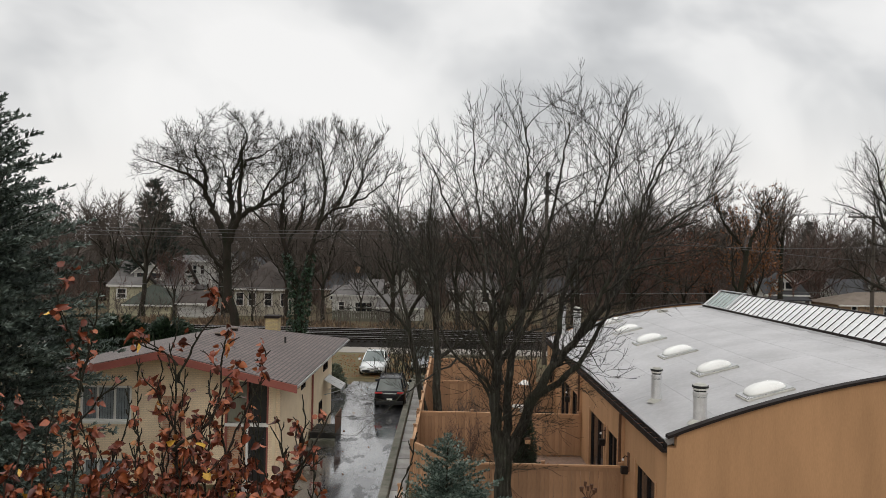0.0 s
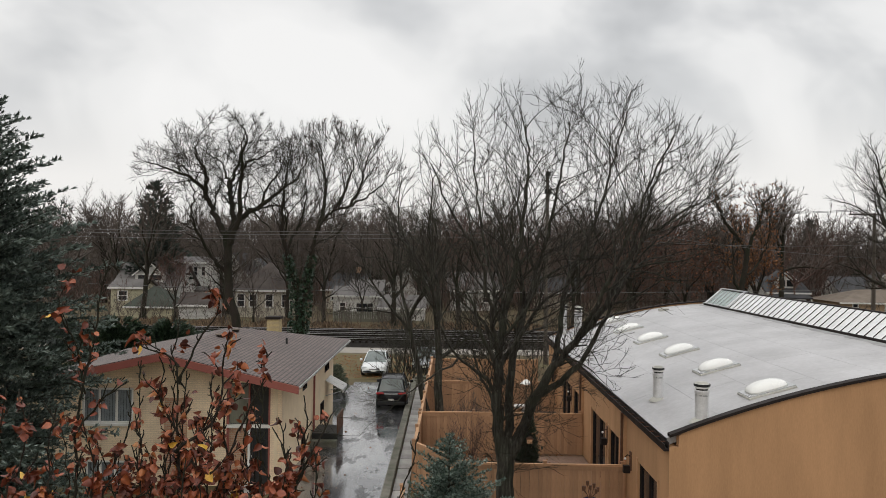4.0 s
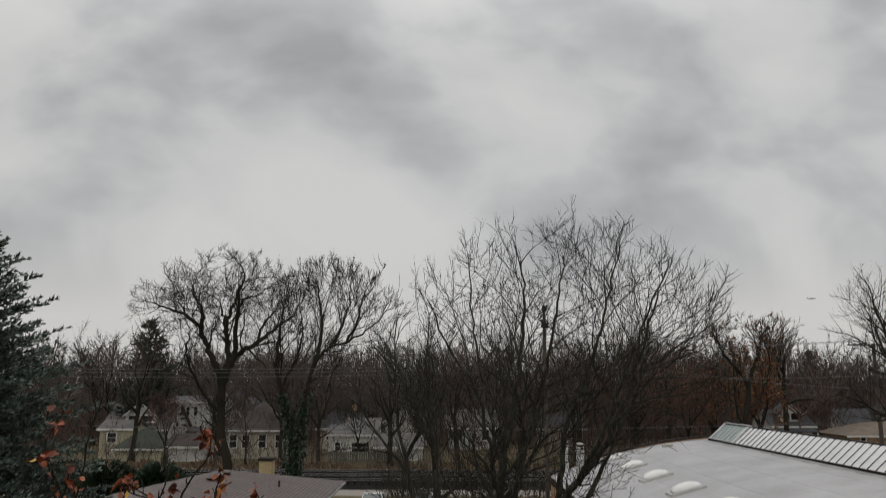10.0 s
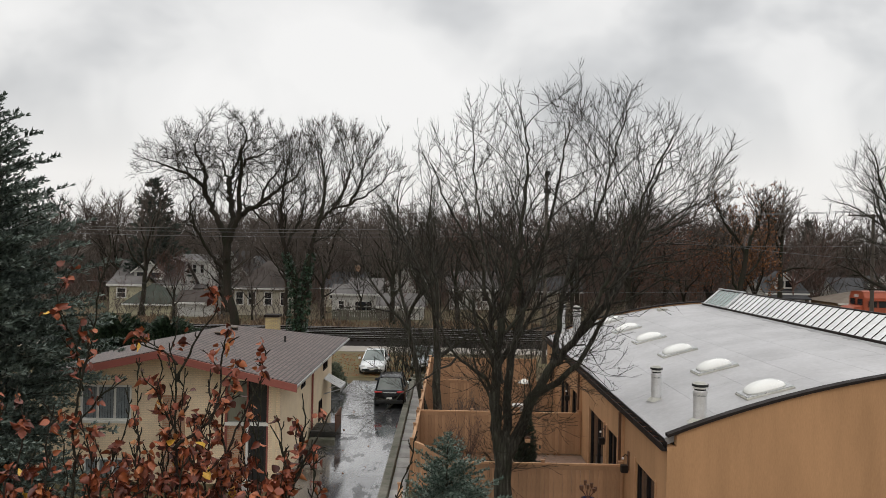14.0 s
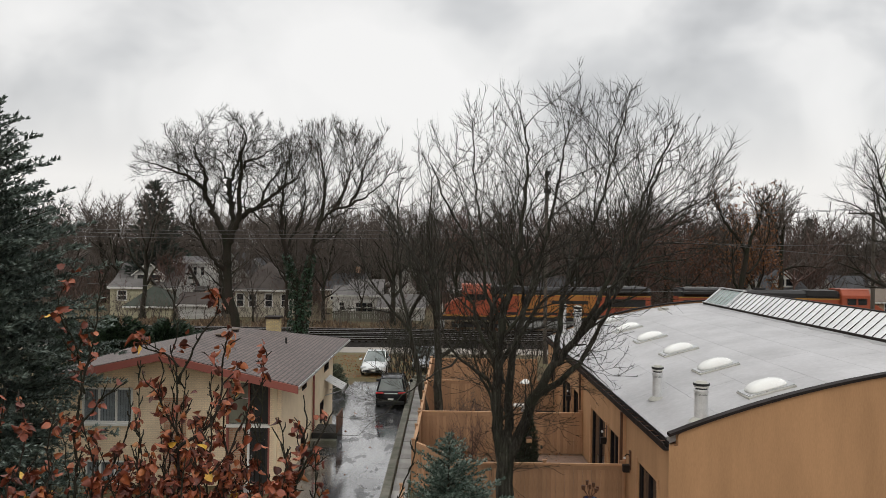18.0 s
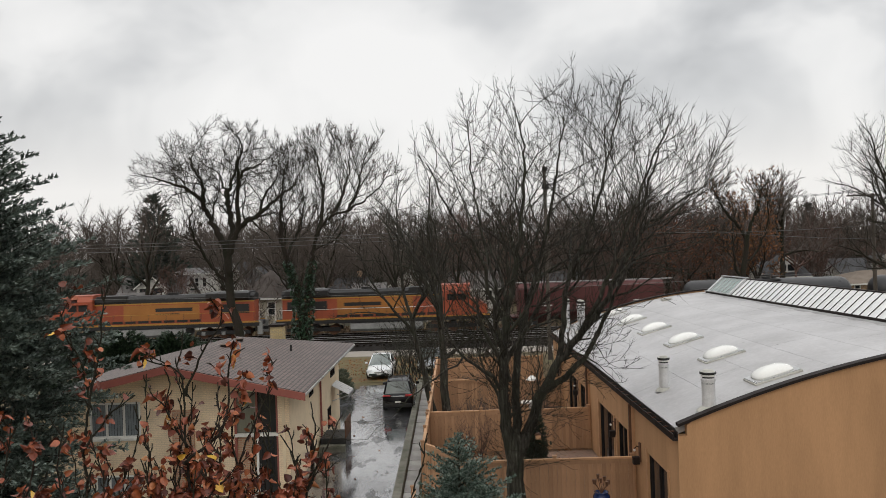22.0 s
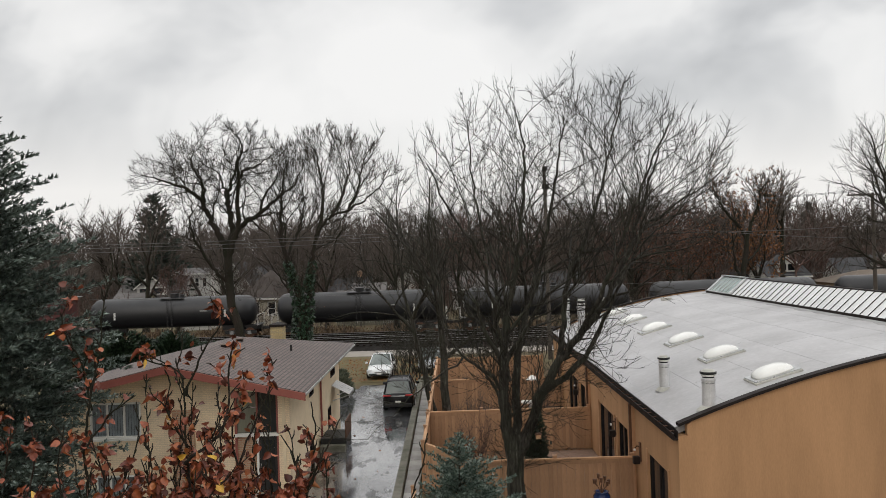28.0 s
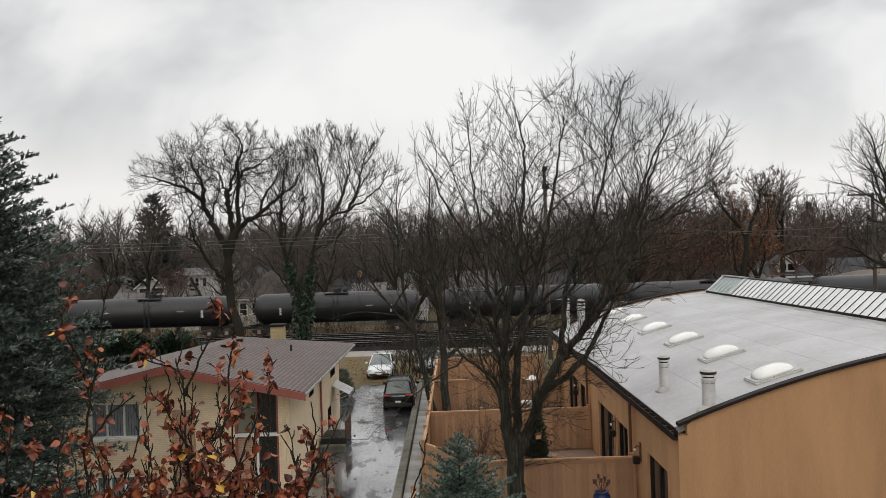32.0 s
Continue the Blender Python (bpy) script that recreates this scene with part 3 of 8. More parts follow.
sheet("ground", -4000, 4000, -400, 4400, -0.03, M_LITTER, "flat ground of dull grass and fallen leaves", "ground")
sheet("driveway", -8.4, -6.02, 42.7, 51.0, 0.018, M_ASPHALT, "wet asphalt apron behind the house", "driveway", thick=0.2)
sheet("driveway", -6.02, -2.2, 14.0, 52.2, 0.02, M_ASPHALT, "wet black asphalt driveway with puddles", "driveway", thick=0.2)
sheet("lawn", -13.0, -1.2, 53.6, 66.6, 0.0, M_LAWN, "patchy lawn strewn with brown leaves", "lawn", step=1.0, rough=0.05)
sheet("alley_road", -160, 160, 66.8, 70.4, 0.03, M_ALLEY, "pale concrete alley beside the railway", "road", thick=0.2)
sheet("patio_soil", -1.0, 5.95, 18.0, 52.0, 0.0, M_MULCH, "leaf-strewn mulch inside the fenced yards", "soil")
for y0, y1 in ((27.2, 33.9), (35.2, 42.0)):
    sheet("patio_paving", 2.6, 5.95, y0, y1, 0.05, M_BRICKPAVE, "brown paver patio beside the sliding doors", "patio", thick=0.1)

bed = Mesh()
bed.prism([(70.4, -0.02), (71.4, 0.40), (81.8, 0.50), (83.8, -0.02)], "x", -200, 200)
solid("ballast_bed", bed, M_BALLAST, "dark stone ballast bed under three tracks", "ballast", kind="structure")

curb = Mesh()
curb.box(-2.22, -1.9, 15, 52.5, 0, 0.28)
solid("curb_wall", curb, M_OLDCONC, "low mossy concrete curb along the driveway", "curb", kind="structure", bevel=0.03)
walkway = thing("footpath", label="narrow path of damp concrete slabs along the fence", category="footpath", kind="structure")
slab = Mesh().box(-0.27, 0.27, -0.72, 0.72, -0.08, 0.0).data("slab", M_CONCRETE)
for i in range(24):
    piece("slab", slab, walkway, -1.60, 16.2 + i * 1.46, 0.075 + 0.012 * math.sin(i * 2.3), 0.3 * math.sin(i), 0.4 * math.cos(i * 1.7), 0.3 * math.sin(i * 3))
steps = thing("garden_steps", -1.6, 51.0, 0, label="short flight of dark steps at the end of the path", category="steps")
for i in range(3):
    part("step", Mesh().box(-0.45, 0.45, i * 0.35, i * 0.35 + 0.5, 0, 0.17 * (i + 1)), M_OLDCONC, steps, bevel=0.02)


def track(y):
    ob = thing("railway_track", 0, y, 0.50, label="steel rails on dark wooden sleepers in ballast", category="railway track", group="parallel tracks")
    for s in (-0.7175, 0.7175):
        rail = part("rail", Mesh().prism([(s - 0.07, 0.0), (s + 0.07, 0.0), (s + 0.012, 0.03), (s + 0.012, 0.13), (s - 0.012, 0.13), (s - 0.012, 0.03)], "x", -200, 200), M_SLEEPER, ob)
        part("rail_head", Mesh().prism([(s - 0.037, 0.13), (s + 0.037, 0.13), (s + 0.037, 0.152), (s + 0.024, 0.172), (s - 0.024, 0.172), (s - 0.037, 0.152)], "x", -200, 200), M_RAIL, rail, "bright worn rail head")
    m = Mesh()
    for i in range(-110, 110):
        m.box(i * 0.6 - 0.11, i * 0.6 + 0.11, -1.3, 1.3, -0.12, 0.0)
    tagged(part("sleepers", m, M_SLEEPER, ob), kind="stuff")
    return ob


TRACK_Y = 80.0
for y in (72.5, 76.3, TRACK_Y):
    track(y)


# ---- the low house with the gable ----
def window_unit(name, parent, x0, x1, z0, z1, y, panes=2, blind=None, frame=M_WHITE, sill=True, along="x", depth=0.12):
    """A framed window in an opening, its outer face at y (or x when along is y)."""
    def bx(m, a, b, c, d, e, f):
        return m.box(a, b, c, d, e, f) if along == "x" else m.box(c, d, a, b, e, f)
    w = part(name, bx(Mesh(), x0, x1, y + 0.06, y + 0.075, z0, z1), M_WINDOW, parent)
    fr = Mesh()
    for a, b, c, d in ((x0, x0 + 0.07, z0, z1), (x1 - 0.07, x1, z0, z1), (x0, x1, z0, z0 + 0.07), (x0, x1, z1 - 0.07, z1)):
        bx(fr, a, b, y - 0.02, y + depth, c, d)
    for i in range(1, panes):
        xm = x0 + (x1 - x0) * i / panes
        bx(fr, xm - 0.035, xm + 0.035, y - 0.01, y + depth, z0, z1)
    part("window_frame", fr, frame, w)
    if sill:
        part("window_sill", bx(Mesh(), x0 - 0.08, x1 + 0.08, y - 0.1, y + 0.05, z0 - 0.09, z0), frame, w)
    if blind:
        n = int((x1 - x0) / 0.11)
        for i in range(n):
            a = x0 + 0.07 + (x1 - x0 - 0.14) * i / n
            bm_ = Mesh()
            bx(bm_, a, a + 0.085, y + 0.045, y + 0.055, z0 + 0.07, z1 - 0.07)
            part("blind_slat", bm_, blind, w)
    return w


def gable_house():
    h = thing("house", -10.3, 29.2, 0, label="cream brick split-level house with brown low gable roof and salmon fascia", category="house")
    # in the house's space the front wall is y = 0, the ridge x = 0
    front = Mesh().wall("x", 0, 0.25, -4.6, 4.25, -0.3, 3.85, [(-3.14, -1.25, 2.23, 3.54), (-3.0, -1.35, 0.0, 0.85), (2.2, 3.83, 0.02, 3.8)])
    front.prism([(-4.6, 3.85), (4.25, 3.85), (4.25, 3.9), (0.0, 4.75), (-4.6, 3.88)], "y", 0.0, 0.25)
    part("front_wall", front, M_CREAM, h)
    part("side_wall", Mesh().wall("y", 4.0, 0.25, 0.25, 13.2, -0.3, 3.85, [(4.2, 5.2, 2.75, 3.6), (10.2, 11.6, 2.6, 3.6), (4.0, 4.9, 0.1, 1.0), (9.0, 10.0, 0.3, 1.3)]), M_CREAMWALL, h)
    part("side_wall", Mesh().box(-4.85, -4.6, 0, 8.55, -0.3, 3.85), M_CREAMWALL, h)
    part("back_wall", Mesh().box(-4.6, 0.2, 8.3, 8.55, -0.3, 3.85), M_CREAMWALL, h)
    part("back_wall", Mesh().box(0.2, 4.0, 12.9, 13.15, -0.3, 3.6), M_CREAMWALL, h)
    part("floor", Mesh().box(-4.5, 3.9, 0.3, 12.8, -0.25, -0.1), M_OLDCONC, h)
    for a, b, c, d in ((4.2, 5.2, 2.75, 3.6), (10.2, 11.6, 2.6, 3.6), (4.0, 4.9, 0.1, 1.0), (9.0, 10.0, 0.3, 1.3)):
        w = part("window", Mesh().box(4.14, 4.16, a, b, c, d), M_WINDOW, h)
        fr = Mesh()
        for e, f, g, i in ((a, a + 0.06, c, d), (b - 0.06, b, c, d), (a, b, c, c + 0.06), (a, b, d - 0.06, d), ((a + b) / 2 - 0.03, (a + b) / 2 + 0.03, c, d)):
            fr.box(4.12, 4.27, e, f, g, i)
        part("window_frame", fr, M_DARKTRIM, w)
    window_unit("window", h, -3.14, -1.25, 2.23, 3.54, 0.02, 3, M_CURTAIN)
    window_unit("window", h, -3.0, -1.35, 0.0, 0.85, 0.02, 3, M_CURTAIN)
    # brick pier and entrance
    part("brick_pier", Mesh().box(-0.05, 0.75, -0.12, 0.0, -0.3, 3.2), M_REDBRICK, h, "tan and red brick pier")
    part("siding_panel", Mesh().box(-4.6, 1.9, -0.03, 0.0, 3.62, 3.9), M_CREAM, h)
    e = part("entrance_glazing", Mesh().box(2.2, 3.83, 0.14, 0.16, 2.25, 3.75), M_WINDOW, h, "tall dark glazing over the entrance")
    fr = Mesh().box(2.2, 2.28, 0.05, 0.2, 0.02, 3.8).box(3.75, 3.83, 0.05, 0.2, 0.02, 3.8).box(3.0, 3.06, 0.05, 0.2, 2.2, 3.8)
    part("mullion", fr, M_FASCIA, e)
    part("transom", Mesh().box(2.2, 3.83, 0.03, 0.2, 2.12, 2.24), M_WHITE, e)
    part("curtained_pane", Mesh().box(2.29, 2.99, 0.118, 0.136, 2.27, 3.74), M_CURTAINPALE, e, "pane with a pale drawn curtain")
    part("side_light", Mesh().box(2.28, 2.98, 0.14, 0.16, 0.05, 2.12), M_REDBRICK, h)
    door = part("door", Mesh().box(3.08, 3.75, 0.12, 0.17, 0.03, 2.12), M_BLACK, h, "dark storm door with a white frame")
    part("door_frame", Mesh().box(3.0, 3.08, 0.02, 0.2, 0.03, 2.12), M_WHITE, door)
    part("door_pane", Mesh().box(3.18, 3.65, 0.105, 0.12, 0.5, 1.95), M_WINDOW, door)
    part("door_handle", Mesh().box(3.12, 3.15, 0.07, 0.11, 0.95, 1.1), M_ALU, door)
    part("door_step", Mesh().box(2.2, 3.9, -1.0, 0.05, -0.25, 0.02), M_CONCRETE, h, bevel=0.02)
    # roof: two slabs, the side wing runs further back
    zr, ze, xr, xl = 4.98, 3.87, 5.02, -5.02
    for name, x1, yb in (("roof_slope", xr, 14.0), ("roof_slope", xl, 8.7)):
        top = [(0, -0.9, zr), (x1, -0.9, ze), (x1, yb, ze), (0, 8.7, zr)]
        low = [(x, y, z - 0.16) for x, y, z in top]
        part(name, Mesh().add(top + low, [(0, 1, 2, 3), (4, 7, 6, 5), (0, 4, 5, 1), (1, 5, 6, 2), (2, 6, 7, 3), (3, 7, 4, 0)]), M_SHINGLE, h)
        s = 1 if x1 > 0 else -1
        part("fascia", Mesh().add([(0, -0.96, zr - 0.03), (x1 + 0.02 * s, -0.96, ze - 0.03), (x1 + 0.02 * s, -0.96, ze - 0.30), (0, -0.96, zr - 0.30),
                                   (0, -0.9, zr - 0.03), (x1 + 0.02 * s, -0.9, ze - 0.03), (x1 + 0.02 * s, -0.9, ze - 0.30), (0, -0.9, zr - 0.30)],
                                  [(0, 1, 2, 3), (4, 7, 6, 5), (0, 4, 5, 1), (1, 5, 6, 2), (2, 6, 7, 3), (3, 7, 4, 0)]), M_FASCIA, h, "salmon red fascia board")
        part("gutter", Mesh().box(min(x1, x1 + 0.06 * s), max(x1, x1 + 0.06 * s), -0.9, yb, ze - 0.12, ze - 0.04), M_ALU, h, "white eaves gutter")
        part("soffit", Mesh().add([(0, -0.88, zr - 0.32), (x1, -0.88, ze - 0.22), (x1, 0.0, ze - 0.22), (0, 0.0, zr - 0.32)], [(0, 1, 2, 3)]), M_CREAMWALL, h)
    ch = part("chimney", Mesh().box(1.02, 1.66, 11.55, 12.25, 0, 5.12), M_YELBRICK, h, "yellow brick chimney")
    part("chimney_cap", Mesh().box(0.95, 1.73, 11.48, 12.32, 5.12, 5.24), M_DARKTRIM, ch, "dark chimney cap", bevel=0.02)
    for x, y in ((0.42, 5.3), (0.48, 7.6)):
        z = zr - (zr - ze) * x / xr
        vent = part("roof_vent", Mesh().box(x - 0.13, x + 0.13, y - 0.16, y + 0.16, z - 0.05, z + 0.09), M_DARKTRIM, h, bevel=0.02)
        part("vent_cap", Mesh().box(x - 0.16, x + 0.16, y - 0.19, y + 0.19, z + 0.09, z + 0.12), M_TANROOF, vent)
    part("vent_pipe", Mesh().cyl(2.86, 7.6, 4.2, 4.62, 0.05, 10), M_BLACK, h)
    part("downspout", Mesh().box(4.27, 4.35, 6.8, 6.88, 0, 3.7), M_FASCIA, h)
    part("downspout", Mesh().box(4.0, 4.1, -0.08, 0.0, 0, 3.6), M_CREAMWALL, h)
    return h


gable_house()

awning = thing("door_awning", -6.0, 40.2, 0, label="striped aluminium awning over the side door", category="awning")
for i in range(9):
    y = -0.8 + i * 0.2
    part("awning_slat", Mesh().add([(0, y, 2.2), (0.85, y, 1.75), (0.85, y + 0.17, 1.75), (0, y + 0.17, 2.2), (0, y, 2.23), (0.85, y, 1.78), (0.85, y + 0.17, 1.78), (0, y + 0.17, 2.23)],
                                   [(0, 1, 2, 3), (4, 7, 6, 5), (0, 4, 5, 1), (1, 5, 6, 2), (2, 6, 7, 3), (3, 7, 4, 0)]), M_ALU if i % 2 else M_OLDWHITE, awning)
part("awning_valance", Mesh().box(0.84, 0.87, -0.8, 0.97, 1.6, 1.78), M_ALU, awning)
for y in (-0.75, 0.92):
    part("awning_bracket", Mesh().tube([(0, y, 1.45), (0.83, y, 1.72)], 0.02, 6), M_ALU, awning)
stoop = thing("side_stoop", -5.35, 36.2, 0, label="dark side-door stoop with red-brown railing", category="stoop")
part("landing", Mesh().box(-0.6, 0.55, -0.9, 0.9, 0, 0.55), M_BLACK, stoop, bevel=0.03)
part("step", Mesh().box(-0.6, 0.55, -1.3, -0.9, 0, 0.3), M_OLDCONC, stoop, bevel=0.02)
part("railing_panel", Mesh().box(0.5, 0.56, -0.9, 0.9, 0.55, 1.3), M_RUST, stoop, "red-brown railing panel")


# ---- the barrel-roofed row of flats ----
def arc(x):
    return 3.98 + 0.40 * (x - 6) - 0.0186 * (x - 6) ** 2


def deck(x):
    return arc(x) - 0.17


STRAP = Mesh().box(-0.075, 0.06, -0.02, 0.02, -0.006, 0.012).data("gutter_strap", M_RUST)


def row_building():
    b = thing("row_building", label="tan stucco building with a pale barrel roof and dark trim", category="building")
    holes = [(22.3, 24.6, 0.05, 2.32), (27.25, 28.95, 0.5, 2.39), (29.55, 32.5, 0.05, 2.39), (35.6, 37.3, 0.5, 2.39), (37.9, 40.8, 0.05, 2.39), (43.8, 45.4, 0.5, 2.39)]
    part("side_wall", Mesh().wall("y", 6.0, 0.25, 21.2, 46.3, -0.1, 3.62, holes), M_STUCCO, b)
    xs = [6.0 + i * 0.5375 for i in range(41)]
    for y in (21.2, 46.3):
        part("end_wall", Mesh().prism([(6.25, -0.1)] + [(max(x, 6.25), arc(x) - 0.06) for x in xs] + [(27.5, -0.1)], "y", y, y + 0.22), M_STUCCO, b)
        cap = Mesh()
        cap.weld = True
        for x0, x1 in zip(xs, xs[1:]):
            cap.add([(x0, y - 0.07, arc(x0) - 0.10), (x1, y - 0.07, arc(x1) - 0.10), (x1, y - 0.07, arc(x1) - 0.02), (x0, y - 0.07, arc(x0) - 0.02),
                     (x0, y + 0.20, arc(x0) - 0.10), (x1, y + 0.20, arc(x1) - 0.10), (x1, y + 0.20, arc(x1) - 0.02), (x0, y + 0.20, arc(x0) - 0.02)],
                    [(0, 1, 2, 3), (4, 7, 6, 5), (3, 2, 6, 7), (0, 4, 5, 1)])
        part("parapet_cap", cap, M_DARKTRIM, b, "dark bronze parapet cap")
    part("side_wall", Mesh().box(27.25, 27.5, 21.42, 46.3, -0.1, 3.62), M_STUCCO, b)
    part("floor", Mesh().box(6.3, 27.2, 21.5, 46.2, -0.1, 0.02), M_OLDCONC, b)
    part("party_wall", Mesh().box(9.5, 9.6, 21.5, 46.2, 0.02, 3.5), M_WHITE, b)
    under = Mesh()
    for x0, x1 in zip(xs, xs[1:]):
        under.add([(x0, 21.42, deck(x0) - 0.012), (x1, 21.42, deck(x1) - 0.012), (x1, 46.3, deck(x1) - 0.012), (x0, 46.3, deck(x0) - 0.012),
                   (x0, 21.42, deck(x0) - 0.2), (x1, 21.42, deck(x1) - 0.2), (x1, 46.3, deck(x1) - 0.2), (x0, 46.3, deck(x0) - 0.2)],
                  [(0, 1, 2, 3), (4, 7, 6, 5), (0, 4, 5, 1), (2, 6, 7, 3)])
    part("roof_deck", under, M_SEAM, b)
    for i in range(14):
        x0, x1 = 5.98 + i * 1.535, 5.98 + (i + 1) * 1.535 - 0.009
        y = 21.43 - (i % 3) * 1.6
        while y < 46.28:
            y0, y1 = max(y, 21.43), min(y + 4.9, 46.28)
            if y1 - y0 > 0.2:
                m, k = Mesh(), 4
                v = [(x0 + (x1 - x0) * s / k, yy, deck(x0 + (x1 - x0) * s / k) - d) for d in (0.0, 0.011) for yy in (y0, y1 - 0.009) for s in range(k + 1)]
                n = k + 1
                f = [(s, s + 1, n + s + 1, n + s) for s in range(k)] + [(s, 2 * n + s, 2 * n + s + 1, s + 1) for s in range(k)] + [(n + s, n + s + 1, 3 * n + s + 1, 3 * n + s) for s in range(k)] + [(0, n, 3 * n, 2 * n), (k, 2 * n + k, 3 * n + k, n + k)]
                part("roof_sheet", m.add(v, f), M_MEMBRANE, b)
            y += 4.9
    gut = Mesh().prism([(5.86, 3.50), (6.0, 3.50), (6.0, 3.74), (5.97, 3.74), (5.97, 3.56), (5.89, 3.56), (5.89, 3.68), (5.86, 3.68)], "y", 21.2, 46.4)
    gutter = part("gutter", gut, M_DARKTRIM, b, "dark bronze gutter")
    for i in range(42):
        piece("gutter_strap", STRAP, gutter, 5.925, 21.5 + i * 0.6, 3.69)
    for y in (26.3, 34.5, 42.7):
        part("pilaster", Mesh().box(5.9, 6.0, y - 0.09, y + 0.09, -0.1, 3.5), M_TRIMWOOD, b)
        part("downspout", Mesh().box(5.82, 5.9, y - 0.05, y + 0.05, -0.1, 3.5), M_RUST, b)
    for y0, y1, z0, z1 in holes:
        d = part("sliding_door" if z0 < 0.2 else "window", Mesh().box(6.12, 6.14, y0, y1, z0, z1), M_WINDOW, b)
        fr = Mesh()
        for a, c, e, g in ((y0, y0 + 0.07, z0, z1), (y1 - 0.07, y1, z0, z1), (y0, y1, z0, z0 + 0.07), (y0, y1, z1 - 0.07, z1), ((y0 + y1) / 2 - 0.04, (y0 + y1) / 2 + 0.04, z0, z1)):
            fr.box(6.06, 6.2, a, c, e, g)
        part("frame", fr, M_DARKTRIM, d)
        part("casing", Mesh().box(5.97, 6.0, y0 - 0.14, y0 - 0.01, z0, z1 + 0.1), M_TRIMWOOD, d)
        part("casing", Mesh().box(5.97, 6.0, y1 + 0.01, y1 + 0.14, z0, z1 + 0.1), M_TRIMWOOD, d)
    # ridge glazing
    part("ridge_curb", Mesh().box(14.66, 14.76, 23.4, 45.3, 5.6, 5.98), M_DARKTRIM, b)
    cap = Mesh().box(15.6, 15.75, 23.4, 45.3, 6.72, 6.80)
    part("ridge_cap", cap, M_DARKTRIM, b)
    pane_w = Mesh().add([(0, 0, 0), (0, 0.548, 0), (0.9, 0.548, 0.8), (0.9, 0, 0.8), (0.02, 0, -0.02), (0.02, 0.548, -0.02), (0.92, 0.548, 0.78), (0.92, 0, 0.78)],
                        [(0, 1, 2, 3), (4, 7, 6, 5), (0, 4, 5, 1), (1, 5, 6, 2), (2, 6, 7, 3), (3, 7, 4, 0)])
    wd, gd = pane_w.data("pane", M_WHITEGLASS), pane_w.data("pane", M_GREENGLASS)
    bar = Mesh().add([(0, -0.011, 0.0), (0, 0.011, 0.0), (0.92, 0.011, 0.8), (0.92, -0.011, 0.8), (-0.02, -0.011, 0.02), (-0.02, 0.011, 0.02), (0.90, 0.011, 0.83), (0.90, -0.011, 0.83)],
                     [(0, 1, 2, 3), (4, 7, 6, 5), (0, 4, 5, 1), (1, 5, 6, 2), (2, 6, 7, 3), (3, 7, 4, 0)])
    bar, pale_bar = bar.data("glazing_bar", M_DARKTRIM), bar.data("glazing_bar", M_ALU)
    y = 23.5
    while y < 45.2:
        piece("pane", gd if y > 41.6 else wd, b, 14.74, y + 0.006, 5.98)
        piece("glazing_bar", bar if y < 41.6 else pale_bar, b, 14.74, y, 5.98)
        y += 0.56
    edge, k = [], 110
    for i in range(k + 1):
        yy = 23.4 + 21.6 * i / k
        x0 = 14.65 - 0.30 - 0.22 * noise.noise((yy * 0.9, 1.3, 0)) - 0.10 * noise.noise((yy * 3.7, 5.3, 0))
        edge += [(x0, yy, deck(x0) + 0.006), (14.655, yy, deck(14.655) + 0.010)]
    part("grime_streak", Mesh().add(edge, [(2 * i, 2 * i + 1, 2 * i + 3, 2 * i + 2) for i in range(k)]), M_SEAM, b, "damp grime along the glazing curb")
    part("end_light_frame", Mesh().box(15.58, 15.77, 41.6, 45.34, 6.80, 6.85).box(14.62, 14.74, 41.6, 45.34, 5.99, 6.03).add(
        [(14.70, 41.58, 6.0), (15.64, 41.58, 6.84), (15.64, 41.72, 6.84), (14.70, 41.72, 6.0), (14.74, 41.58, 5.96), (15.68, 41.58, 6.78), (15.68, 41.72, 6.78), (14.74, 41.72, 5.96)],
        [(0, 1, 2, 3), (4, 7, 6, 5), (0, 4, 5, 1), (1, 5, 6, 2), (2, 6, 7, 3), (3, 7, 4, 0)]), M_ALU, b, "bare metal frame of the green end light")
    part("ridge_back", Mesh().box(15.75, 15.8, 23.4, 45.3, 5.7, 6.72), M_STUCCO, b)
    part("glazing_end", Mesh().prism([(14.74, 5.7), (15.75, 5.7), (15.75, 6.75), (15.6, 6.75), (14.74, 5.98)], "y", 45.25, 45.32).prism([(14.74, 5.7), (15.75, 5.7), (15.75, 6.75), (15.6, 6.75), (14.74, 5.98)], "y", 23.35, 23.42), M_GREENGLASS, b)
    part("glazing_edge", Mesh().add([(14.70, 45.0, 6.0), (15.66, 45.0, 6.84), (15.66, 45.3, 6.84), (14.70, 45.3, 6.0), (14.74, 45.0, 5.9), (15.7, 45.0, 6.75), (15.7, 45.3, 6.75), (14.74, 45.3, 5.9)],
                                    [(0, 1, 2, 3), (4, 7, 6, 5), (0, 4, 5, 1), (1, 5, 6, 2), (2, 6, 7, 3), (3, 7, 4, 0)]), M_ALU, b)
    return b


row_building()


